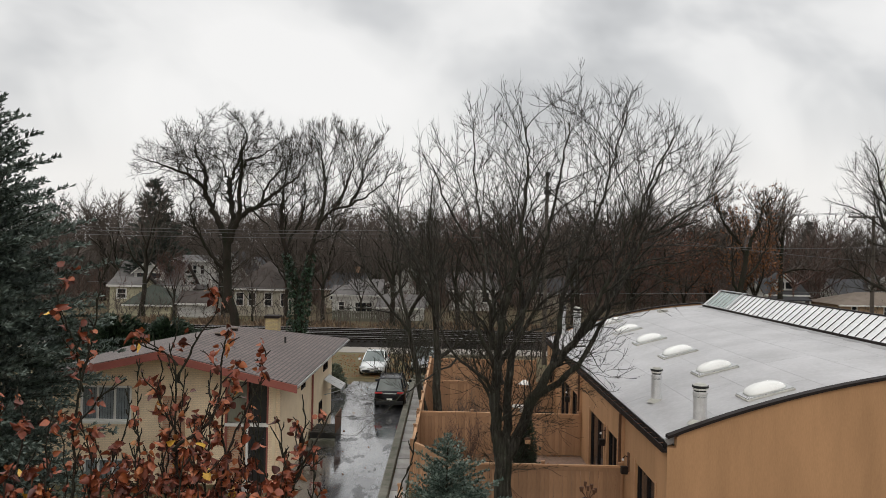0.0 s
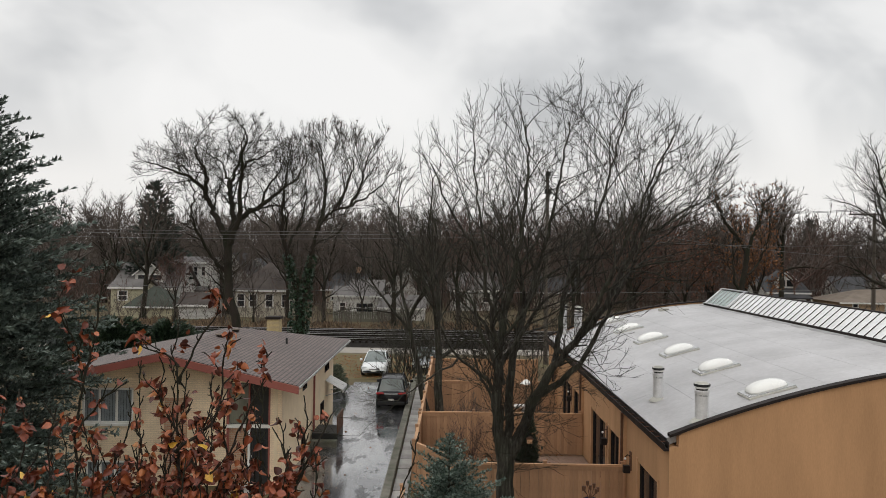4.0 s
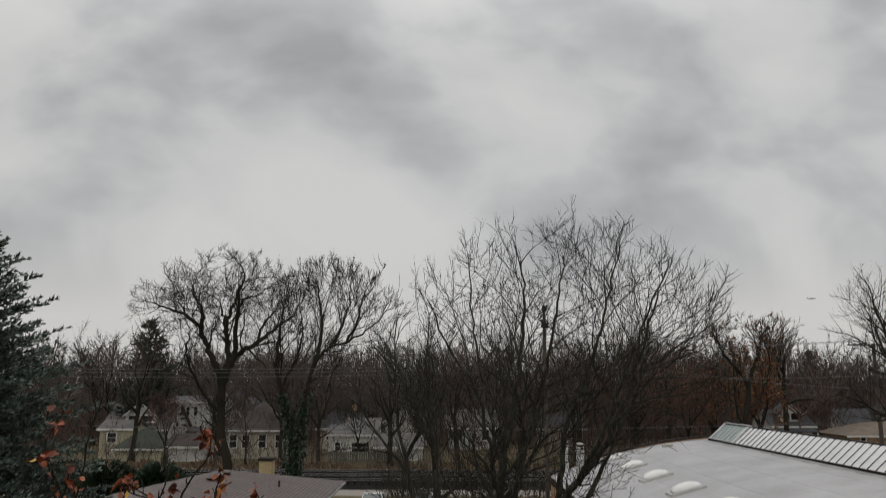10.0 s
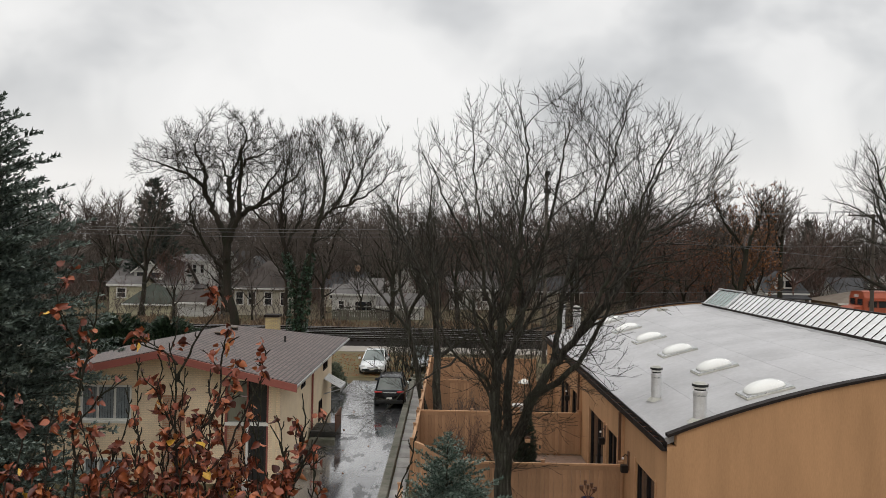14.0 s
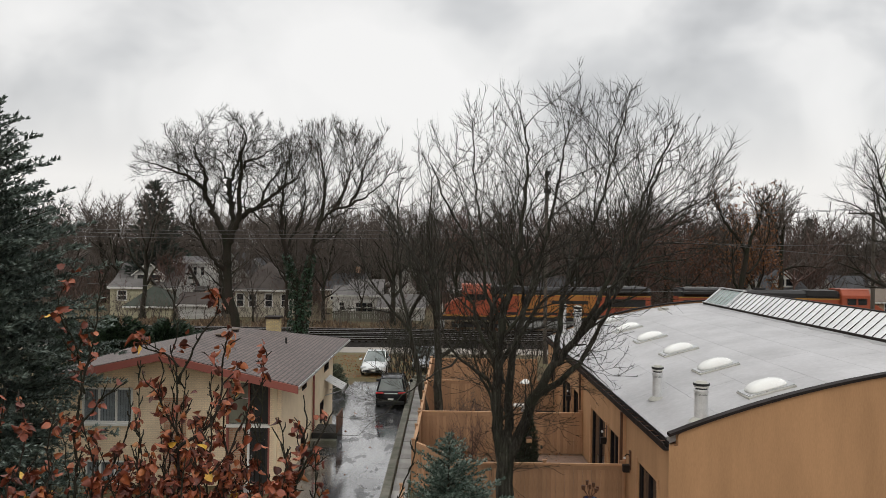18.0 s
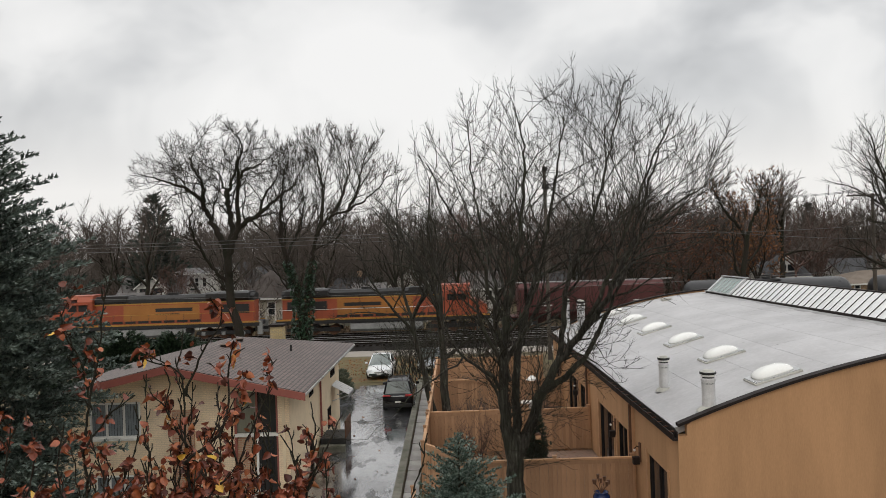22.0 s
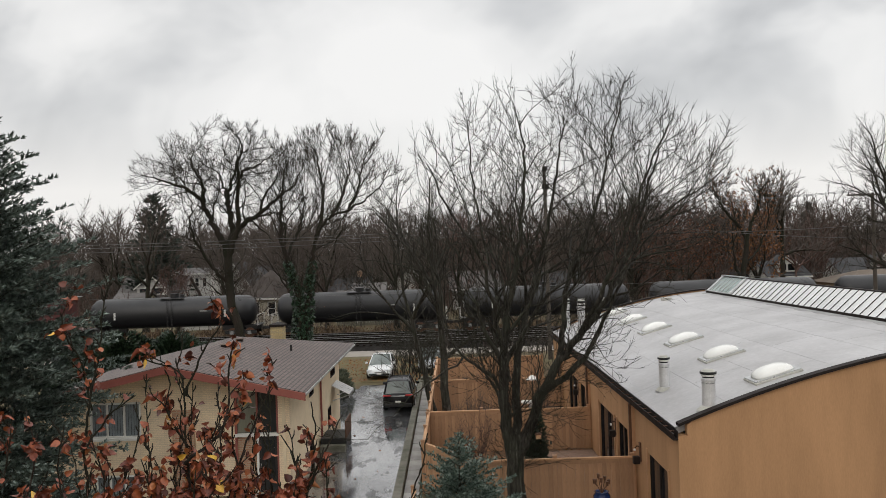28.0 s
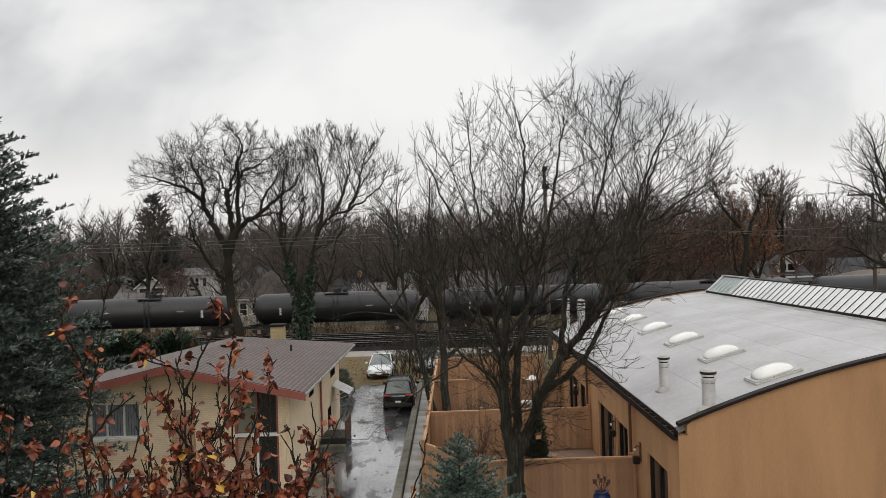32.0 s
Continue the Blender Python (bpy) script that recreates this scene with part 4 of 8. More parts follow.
def dome_skylight():
    ob = thing("dome_skylight", label="white acrylic dome skylight on a flashed roof curb", category="skylight", group="row of roof domes")
    part("curb", Mesh().box(-0.70, 0.70, -0.48, 0.48, -0.25, 0.07), M_CURB, ob, bevel=0.02)
    part("retaining_frame", Mesh().box(-0.67, 0.67, -0.45, 0.45, 0.07, 0.10), M_ALU, ob)
    rings, k = [], 24
    for i in range(8):
        a = i / 7 * math.pi / 2
        s, z = math.cos(a) ** 1.05, 0.10 + 0.25 * math.sin(a)
        ring = []
        for j in range(k):
            b = 2 * math.pi * j / k
            c, d = math.cos(b), math.sin(b)
            ring.append((0.57 * s * math.copysign(abs(c) ** 0.55, c), 0.41 * s * math.copysign(abs(d) ** 0.55, d), z))
        rings.append(ring)
    part("dome", Mesh().loft(rings), M_DOME, ob, smooth=True)
    part("apron", Mesh().box(-0.82, 0.82, -0.58, 0.58, -0.02, 0.0), M_CURB, ob)
    return ob


first = dome_skylight()
tilt = -math.degrees(math.atan(0.40 - 2 * 0.0186 * 3.1))
for i, y in enumerate((22.72, 27.0, 31.3, 35.7, 40.1, 44.4)):
    m = pose(9.2, y, deck(9.2) - 0.02, 0, tilt, 0)
    if i:
        copy_thing(first, m)
    else:
        first.matrix_basis = m


def flue(x, y, h, r, cap_dark=True):
    ob = thing("flue_pipe", x, y, deck(x) - 0.05, label="galvanised roof flue with a dark vented cap" if cap_dark else "weathered roof flue with banded cap", category="flue", group="roof flues")
    part("pipe", Mesh().cyl(0, 0, 0, h * 0.80, r, 20), M_GALV, ob, smooth=False)
    part("storm_collar", Mesh().cyl(0, 0, h * 0.74, h * 0.78, r * 1.15, 20), M_GALV, ob)
    part("vent_screen", Mesh().cyl(0, 0, h * 0.80, h * 0.90, r * 0.9, 20), M_BLACK, ob)
    part("cap_band", Mesh().cyl(0, 0, h * 0.84, h * 0.88, r * 1.1, 20), M_WHITE, ob, "pale cap band")
    part("cap", Mesh().cyl(0, 0, h * 0.90, h * 0.95, r * 1.25, 20), M_BLACK, ob)
    part("cap_top", Mesh().cyl(0, 0, h * 0.951, h, r * 1.1, 20, r * 0.7), M_CURB, ob, "pale cap top")
    part("clamp_band", Mesh().cyl(0, 0, h * 0.66, h * 0.70, r * 1.06, 20), M_ALU, ob)
    part("boot", Mesh().cyl(0, 0, 0.0, 0.12, r * 1.9, 20, r * 1.1), M_CURB, ob)
    return ob


flue(7.05, 21.82, 1.12, 0.18)
flue(6.80, 25.4, 1.12, 0.155)
flue(7.05, 42.5, 1.75, 0.20, False)
flue(6.75, 45.6, 1.75, 0.16, False)
scup = thing("roof_hatch_cover", 12.2, 44.6, deck(12.2), label="small pale roof vent cover", category="roof vent")
part("cover", Mesh().box(-0.25, 0.25, -0.25, 0.25, -0.05, 0.14), M_CURB, scup, bevel=0.03)


def wall_lamp(y, z):
    ob = thing("wall_lamp", 6.0, y, z, label="dark wall lantern, its bright glint built as a small white globe", category="wall lamp", group="door lamps")
    part("back_plate", Mesh().box(-0.05, -0.002, -0.08, 0.08, -0.3, 0.3), M_RUST, ob)
    part("arm", Mesh().tube([(-0.03, 0, 0.15), (-0.12, 0, 0.2), (-0.2, 0, 0.12)], 0.018, 6), M_DARKTRIM, ob)
    rings = [[(-0.2 + 0.045 * math.sin(a) * math.cos(b), 0.045 * math.sin(a) * math.sin(b), 0.07 + 0.045 * math.cos(a)) for b in (j * math.pi / 6 for j in range(12))] for a in (0.15, 0.6, 1.1, 1.6, 2.1, 2.6, 3.0)]
    part("globe", Mesh().loft(rings), M_GLINTGLOBE, ob, smooth=True)
    part("body", Mesh().box(-0.26, -0.05, -0.1, 0.1, -0.38, -0.14), M_DARKTRIM, ob, bevel=0.02)


for y in (25.5, 29.2, 37.6):
    wall_lamp(y, 2.1)


# ---- fences ----
BOARD = Mesh().box(-0.0705, 0.0705, -0.011, 0.011, 0.0, 1.72).data("board", M_FENCE)
POST = Mesh().box(-0.055, 0.055, -0.055, 0.055, -0.1, 1.86).box(-0.07, 0.07, -0.07, 0.07, 1.86, 1.9).data("post", M_FENCE)


def fence(x0, y0, x1, y1, label="cedar board privacy fence with capped posts"):
    length = math.hypot(x1 - x0, y1 - y0)
    ob = thing("fence", x0, y0, 0, math.degrees(math.atan2(y1 - y0, x1 - x0)), label=label, category="fence", group="yard fences")
    n = max(1, round(length / 0.145))
    for i in range(n):
        piece("board", BOARD, ob, (i + 0.5) * length / n, (0.012 if i % 2 else -0.008) + 0.004 * math.sin(i * 7.1), 0.02 + 0.006 * math.sin(i * 3.7))
    k = max(1, round(length / 2.4))
    for i in range(k + 1):
        piece("post", POST, ob, i * length / k, 0.05)
    part("top_rail", Mesh().box(0, length, -0.05, 0.06, 1.74, 1.80), M_TRIMWOOD, ob)
    part("face_rail", Mesh().box(0, length, -0.035, -0.012, 1.60, 1.74), M_FENCE, ob)
    part("base_rail", Mesh().box(0, length, 0.012, 0.05, 0.2, 0.3), M_FENCE, ob)
    return ob


fence(0.75, 26.15, 5.88, 26.15)
fence(-1.1, 34.35, 5.88, 34.35)
fence(-1.0, 42.6, 5.88, 42.6)
fence(-0.9, 51.2, 5.88, 51.2)
fence(-1.1, 28.85, -0.9, 51.2)
fence(-1.1, 28.85, 0.75, 26.15, "short angled run of cedar fence at the yard corner")
fence(-1.25, 17.0, -1.2, 23.3)


# ---- trees ----
OAK = dict(kids=[1, 5, 6, 6, 5, 4], segs=[5, 7, 6, 5, 4, 3], wiggle=[0.05, 0.20, 0.24, 0.24, 0.22, 0.2], lift=[0.0, 0.35, 0.3, 0.3, 0.25, 0.2],
           spread=[0, 40, 52, 50, 46, 42], shrink=[1, 1, 0.52, 0.56, 0.58, 0.6], thin=[1, 0.6, 0.55, 0.55, 0.6, 0.7], taper=[0.7, 0.25, 0.3, 0.35, 0.45, 0.6],
           min=0.011)
OAK["from"] = [0.7, 0.3, 0.2, 0.15, 0.15, 0.1]


def wood(name, limbs, material, parent, sides=(10, 7, 5, 4, 3, 3)):
    v, f = limbs_to_arrays(limbs, sides)
    return part(name, raw_mesh(name, v, f, material, True), material, parent)


def twig_leaves(limbs, parent, material, rng, share, size, name="clinging_foliage", level=4, flop=-0.5):
    pts, ways = [], []
    for p, r, lv in limbs:
        if lv >= level:
            for i in range(1, len(p)):
                if rng.random() < share:
                    pts.append(p[i])
                    ways.append(p[i] - p[i - 1] + np.array([0, 0, flop]) * 0.3 + rng.normal(0, 0.2, 3))
    v, f = cards(pts, ways, size * (0.6 + 0.8 * rng.random(len(pts))), rng, 0.6)
    return tagged(part(name, raw_mesh(name, v, f, material), material, parent), kind="stuff")


def ramify(rng, out, p, d, length, radius, level, cfg, room):
    """A limb and its side limbs, each kept to the room left inside the crown."""
    d = d / (np.linalg.norm(d) + 1e-9)
    length = min(length, room(p, d) * (0.78 + 0.42 * rng.random() + (0.35 if rng.random() < 0.12 else 0.0)))
    if length < cfg["least"]:
        return
    n = max(2, int(length / cfg["seg"][level] + 0.5))
    pts = [p.copy()]
    for i in range(n):
        d = d + rng.normal(0, cfg["wiggle"][level], 3) + np.array([0, 0, cfg["lift"][level] / n])
        d /= np.linalg.norm(d)
        pts.append(pts[-1] + d * length / n)
    tip = max(cfg["min"], radius * cfg["taper"][level])
    side_limbs(rng, out, np.array(pts), np.linspace(radius, tip, n + 1), level, cfg, room, 0.14)


def side_limbs(rng, out, pts, rad, level, cfg, room, start):
    """Keeps a limb's line and lets side limbs leave it all along, turning round it."""
    out.append((pts, rad, level))
    if level + 1 >= len(cfg["seg"]):
        return
    step = np.linalg.norm(np.diff(pts, axis=0), axis=1)
    whole = step.sum()
    run = np.concatenate([[0], np.cumsum(step)])
    s = whole * start + cfg["gap"][level] * rng.random()
    spin = rng.random() * 6.28
    while s < whole:
        i = min(int(np.searchsorted(run, s)) - 1, len(step) - 1)
        i = max(i, 0)
        g = (s - run[i]) / (step[i] + 1e-9)
        q, r = pts[i] * (1 - g) + pts[i + 1] * g, rad[i] * (1 - g) + rad[i + 1] * g
        ax = (pts[i + 1] - pts[i]) / (step[i] + 1e-9)
        u = np.cross(ax, [0.31, 0.2, 0.93] if abs(ax[2]) < 0.9 else [1.0, 0.1, 0])
        u /= np.linalg.norm(u)
        w = np.cross(ax, u)
        spin += 2.4 + rng.normal(0, 0.5)
        ang = radians(cfg["spread"][level]) * (0.7 + 0.6 * rng.random())
        e = ax * math.cos(ang) + (u * math.cos(spin) + w * math.sin(spin)) * math.sin(ang)
        e[2] += cfg["rise"]
        if e[2] > cfg["lowest"]:
            size = cfg["reach"][level] * (0.45 + 0.75 * rng.random()) * (1.0 - 0.35 * s / whole)
            ramify(rng, out, q, e, size, max(r * cfg["thin"][level] * (0.7 + 0.5 * rng.random()), cfg["min"]), level + 1, cfg, room)
        s += cfg["gap"][level] * (0.5 + rng.random())
    # the limb ends in a fork
    d = pts[-1] - pts[-2]
    d /= np.linalg.norm(d) + 1e-9
    for _ in range(2):
        ramify(rng, out, pts[-1], d + rng.normal(0, 0.28, 3), cfg["reach"][level] * (0.4 + 0.4 * rng.random()), max(rad[-1] * 0.9, cfg["min"]), level + 1, cfg, room)


def crown_room(c, r):
    c, r = np.array(c, float), np.array(r, float)

    def room(p, d):
        q, e = (p - c) / r, d / r
        A, B, C = e.dot(e), q.dot(e), q.dot(q) - 1.0
        disc = B * B - A * C
        return 0.7 if disc <= 0 else max(0.3, (-B + math.sqrt(disc)) / A)
    return room


def limb_tree(name, x, y, stem, mains, cfg, room, seed, label, material=None, hair=None, shoots_to=0.0, fine_mat=None):
    """A leafless tree: a trunk and main limbs drawn as lines (radius at the root, at the end, then points), side limbs grown on them."""
    rng = np.random.default_rng(seed)
    ob = thing(name, x, y, -0.05, label=label, category="tree", group="bare trees")
    limbs = []

    def drawn(r0, r1, points, jit):
        P = np.array(points, float)
        P = np.concatenate([[2 * P[0] - P[1]], P, [2 * P[-1] - P[-2]]])
        out = []
        for i in range(1, len(P) - 2):
            k = max(2, int(np.linalg.norm(P[i + 1] - P[i]) / 0.3))
            for t in np.arange(k) / k:
                out.append(0.5 * (2 * P[i] + (P[i + 1] - P[i - 1]) * t + (2 * P[i - 1] - 5 * P[i] + 4 * P[i + 1] - P[i + 2]) * t * t + (3 * P[i] - P[i - 1] - 3 * P[i + 1] + P[i + 2]) * t ** 3))
        out.append(P[-2])
        out = np.array(out)
        out[1:] += rng.normal(0, jit, out[1:].shape)
        f = np.linspace(0, 1, len(out))
        return out, r1 + (r0 - r1) * (1 - f) ** cfg["fall"]
    p, r = drawn(*stem, 0.015)
    r[:3] *= [1.5, 1.22, 1.08]
    trunk = [(p, r, 0)]
    for r0, r1, start, points in mains:
        p, r = drawn(r0, r1, points, cfg["jit"])
        limbs_ = []
        side_limbs(rng, limbs_, p, r, 0, cfg if r0 > 0.06 else dict(cfg, reach=[v * 0.38 for v in cfg["reach"]], gap=[v * 0.6 for v in cfg["gap"]]), room, start)
        trunk.append(limbs_[0])
        limbs += limbs_[1:]
    # short water shoots on the lower main limbs
    for p, r, lv in trunk[1:]:
        for i in range(1, len(p) - 1):
            if shoots_to and p[i][2] < shoots_to and r[i] > 0.02:
                for _ in range(int(rng.integers(1, 4)) if p[i][2] < shoots_to * 0.82 else int(rng.integers(0, 2))):
                    d = rng.normal(0, 1, 3) + np.array([0, 0, 0.25])
                    ramify(rng, limbs, p[i], d, 0.5 + 1.0 * rng.random(), 0.009, 2, cfg, lambda q, e: 1.6)
    for l in trunk:
        wood("trunk" if l is trunk[0] else "main_limb", [l], material or M_BARK, ob, (12,))
    tagged(wood("branch_wood", [l for l in limbs if l[2] < 3], material or M_BARK, ob, (8, 6, 4)), kind="stuff")
    twigs = [l for l in limbs if l[2] >= 3]
    fine_mat = fine_mat or material or M_BARK
    tagged(wood("twig_spray", twigs, fine_mat, ob, (3,)), kind="stuff")
    v, f = slivers(limbs, 2, *hair, rng)
    tagged(part("twig_hair", raw_mesh("twig_hair", v, f, fine_mat), fine_mat, ob), kind="stuff")
    return ob, limbs, twigs


# the large tree in the front yard, crown reaching over the pale roof
LOCUST = dict(seg=[0.4, 0.34, 0.26, 0.18], wiggle=[0.07, 0.12, 0.15, 0.16], lift=[0, 0.16, 0.22, 0.2], taper=[0.2, 0.30, 0.4, 0.7], gap=[0.66, 0.50, 0.33, 0.2], spread=[46, 42, 38, 34],
              reach=[4.4, 2.3, 1.1, 0.6], thin=[0.58, 0.55, 0.60, 0.7], min=0.0062, least=0.26, rise=0.09, lowest=-0.3, jit=0.035, fall=1.2)
def locust_room(p, d, crown=crown_room((2.1, 0.2, 9.75), (4.9, 4.0, 4.2))):
    """The low boughs towards the roof carry short twigs alone."""
    free = crown(p, d)
    return min(free, 0.55) if p[0] > 1.3 and p[2] < 7.1 else free


limb_tree("honey_locust_tree", 1.75, 24.6, (0.37, 0.16, [(0.14, 0, 0), (0.14, 0, 1.17), (0.15, 0, 2.04), (0.22, 0, 2.7), (0.26, 0.02, 3.1)]), [
    (0.21, 0.022, 0.17, [(0.12, 0, 1.5), (0.05, 0, 2.2), (-0.05, 0, 2.9), (-0.14, 0, 3.71), (-0.17, 0, 4.5), (-0.12, 0.1, 5.4), (0.04, 0.2, 6.77), (0.29, 0.3, 8.01), (0.51, 0.4, 9.1), (0.77, 0.5, 11.13), (0.67, 0.6, 12.68)]),
    (0.20, 0.020, 0.34, [(0.16, 0, 1.5), (0.24, 0, 2.4), (0.54, 0, 3.19), (0.85, -0.1, 3.75), (1.19, -0.2, 4.52), (1.56, -0.3, 5.35), (2.16, -0.4, 6.06), (2.96, -0.5, 7.06), (3.86, -0.6, 8.88), (4.93, -0.7, 9.87), (6.01, -0.8, 10.57)]),
    (0.10, 0.020, 0.2, [(1.50, -0.28, 5.2), (1.72, 0, 5.76), (1.86, 0.3, 6.79), (1.98, 0.5, 7.69), (2.74, 0.8, 9.15), (3.46, 1.0, 11.37), (4.03, 1.2, 13.39)]),
    (0.075, 0.020, 0.3, [(0.0, 0, 3.6), (-0.13, 0, 4.14), (-0.46, -0.3, 4.87), (-1.01, -0.6, 5.3), (-1.45, -0.9, 5.64), (-1.8, -1.2, 6.34), (-2.1, -1.5, 7.4)]),
    (0.10, 0.020, 0.2, [(0.02, 0, 4.7), (-0.05, 0, 5.38), (-0.39, -0.5, 6.82), (-0.84, -1.0, 8.79), (-1.62, -1.4, 9.85), (-2.14, -1.7, 11.13)]),
    (0.16, 0.020, 0.35, [(0.16, 0.05, 1.9), (0.2, 0.12, 2.7), (0.22, 0.25, 3.7), (0.26, 0.4, 4.7), (0.42, 0.6, 5.7), (0.85, 1.0, 7.2), (1.4, 1.5, 8.92), (1.9, 1.8, 11.01), (2.32, 2.0, 13.12)]),
    (0.08, 0.020, 0.2, [(2.2, -0.4, 6.1), (2.7, -0.9, 7.2), (3.2, -1.4, 8.6), (3.8, -1.8, 10.2), (4.6, -2.1, 12.2)]),
    (0.08, 0.020, 0.2, [(0.1, 0.1, 5.9), (-0.2, 0.8, 7.2), (-0.5, 1.4, 8.9), (-0.8, 1.9, 10.6), (-0.9, 2.2, 12.6)]),
    (0.085, 0.020, 0.2, [(2.9, -0.5, 7.0), (3.7, 0.2, 8.0), (4.4, 0.8, 9.6), (5.0, 1.2, 11.2), (5.6, 1.5, 12.6)]),
    (0.105, 0.020, 0.42, [(1.12, -0.10, 4.38), (1.80, -0.19, 4.83), (2.16, -0.28, 5.21), (2.45, -0.37, 5.63), (2.77, -0.46, 6.20), (2.95, -0.55, 6.64), (3.20, -0.64, 7.17), (3.51, -0.73, 7.86), (3.93, -0.82, 8.61), (4.49, -0.91, 9.24), (5.13, -1.00, 9.71)]),
    (0.034, 0.007, 0.15, [(1.6, -0.3, 5.4), (2.1, -0.6, 5.55), (2.6, -0.8, 5.3), (3.1, -0.9, 4.85)]),
    (0.034, 0.007, 0.15, [(2.1, -0.4, 6.0), (2.4, -0.8, 6.05), (2.7, -1.0, 5.7), (2.95, -1.1, 5.25)]),
    (0.05, 0.01, 0.15, [(-0.1, 0, 4.1), (-0.5, 0.5, 4.6), (-0.8, 0.9, 5.5), (-1.0, 1.1, 6.6)]),
    (0.05, 0.01, 0.15, [(0.4, 0, 3.0), (0.75, -0.5, 3.9), (0.85, -0.8, 5.0), (0.8, -0.9, 6.4)]),
    (0.035, 0.007, 0.25, [(-1.4, -0.85, 5.6), (-2.2, -1.2, 5.1), (-3.0, -1.4, 4.5), (-3.6, -1.5, 3.95), (-4.3, -1.6, 3.4)])],
    LOCUST, locust_room, 11, "large bare multi-limbed tree with wet dark bark", hair=(0.75, 0.42, 0.010), shoots_to=7.4, fine_mat=M_OLDBARK)


def field_tree(name, x, y, h, wide, seed, label, cfg, material, stem=0.32, leaves=None, share=0.3, size=0.26, lean=0.0, hair=None, pitch=0, girth=1.0):
    """A leafless tree of a common kind: a short trunk, six rising main limbs and their side limbs; hair: gap, length and width of its twigs."""
    rng = np.random.default_rng(seed)
    room = crown_room((lean * h * 0.5, 0, h * 0.62), (wide, wide * 0.9, h * 0.40))
    hs = h * stem
    ob = thing(name, x, y, -0.05, label=label, category="tree", group="bare trees")
    r0 = 0.021 * h * girth
    p = np.array([[lean * h * 0.3 * i / 8 + 0.04 * math.sin(i * 1.7 + seed), 0.04 * math.cos(i * 1.3 + seed), hs * 1.25 * i / 8] for i in range(9)])
    r = np.linspace(r0, r0 * 0.62, 9)
    r[0] *= 1.4
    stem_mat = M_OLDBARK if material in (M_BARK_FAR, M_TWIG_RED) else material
    wood("trunk", [(p, r, 0)], stem_mat, ob, (10,))
    limbs, thick = [], []
    for i in range(6):
        a = i * 1.05 + rng.normal(0, 0.25)
        b = radians((34, 62, 48, 70, 42, 58)[i] - pitch + rng.normal(0, 6))
        q = p[(5, 8, 6, 8, 7, 8)[i]]
        d = np.array([math.cos(a) * math.cos(b), math.sin(a) * math.cos(b), math.sin(b)])
        L = min(room(q, d) * (0.72 + 0.2 * rng.random()), h * 0.7)
        n = max(4, int(L / 0.7))
        pts = [q]
        for _ in range(n):
            d = d + rng.normal(0, cfg["wiggle"][1] * 1.2, 3) + np.array([0, 0, 0.35 / n])
            d /= np.linalg.norm(d)
            pts.append(pts[-1] + d * L / n)
        got = []
        side_limbs(rng, got, np.array(pts), np.linspace(r0 * 0.5, r0 * 0.10, n + 1), 0, cfg, room, 0.22)
        thick.append(got[0])
        limbs += got[1:]
    for l in thick:
        wood("main_limb", [l], stem_mat, ob, (7,))
    v, f = with_slivers(limbs, (6, 5, 3), 3, *hair, rng)
    tagged(part("branch_wood", raw_mesh("branch_wood", v, f, material), material, ob), kind="stuff")
    if leaves:
        v, f = slivers(limbs, 1, *hair, rng)
        v = v.reshape(-1, 3, 3)[rng.random(len(f)) < share]
        p = v[:, 0] + (v[:, 2] - v[:, 0]) * rng.random((len(v), 1))
        w = rng.normal(0, 0.5, p.shape) + np.array([0, 0, -0.7])
        v, f = cards(p, w, size * (0.6 + 0.8 * rng.random(len(p))), rng, 0.75)
        tagged(part("clinging_foliage", raw_mesh("clinging_foliage", v, f, leaves), leaves, ob), kind="stuff")
    return ob


YARD = dict(LOCUST, seg=[0.5, 0.4, 0.34], gap=[0.62, 0.52, 0.40], reach=[3.6, 1.8, 0.8], min=0.008)
field_tree("yard_tree", -0.3, 38.5, 15.2, 4.0, 12, "slender bare tree behind the yard fence", YARD, M_BARK, 0.30, hair=(0.34, 0.55, 0.015), lean=-0.03, girth=0.72)
field_tree("yard_tree", -0.8, 39.6, 14.4, 4.2, 13, "slender leaning bare tree behind the yard fence", YARD, M_BARK, 0.30, hair=(0.34, 0.55, 0.015), lean=-0.26, girth=0.58)
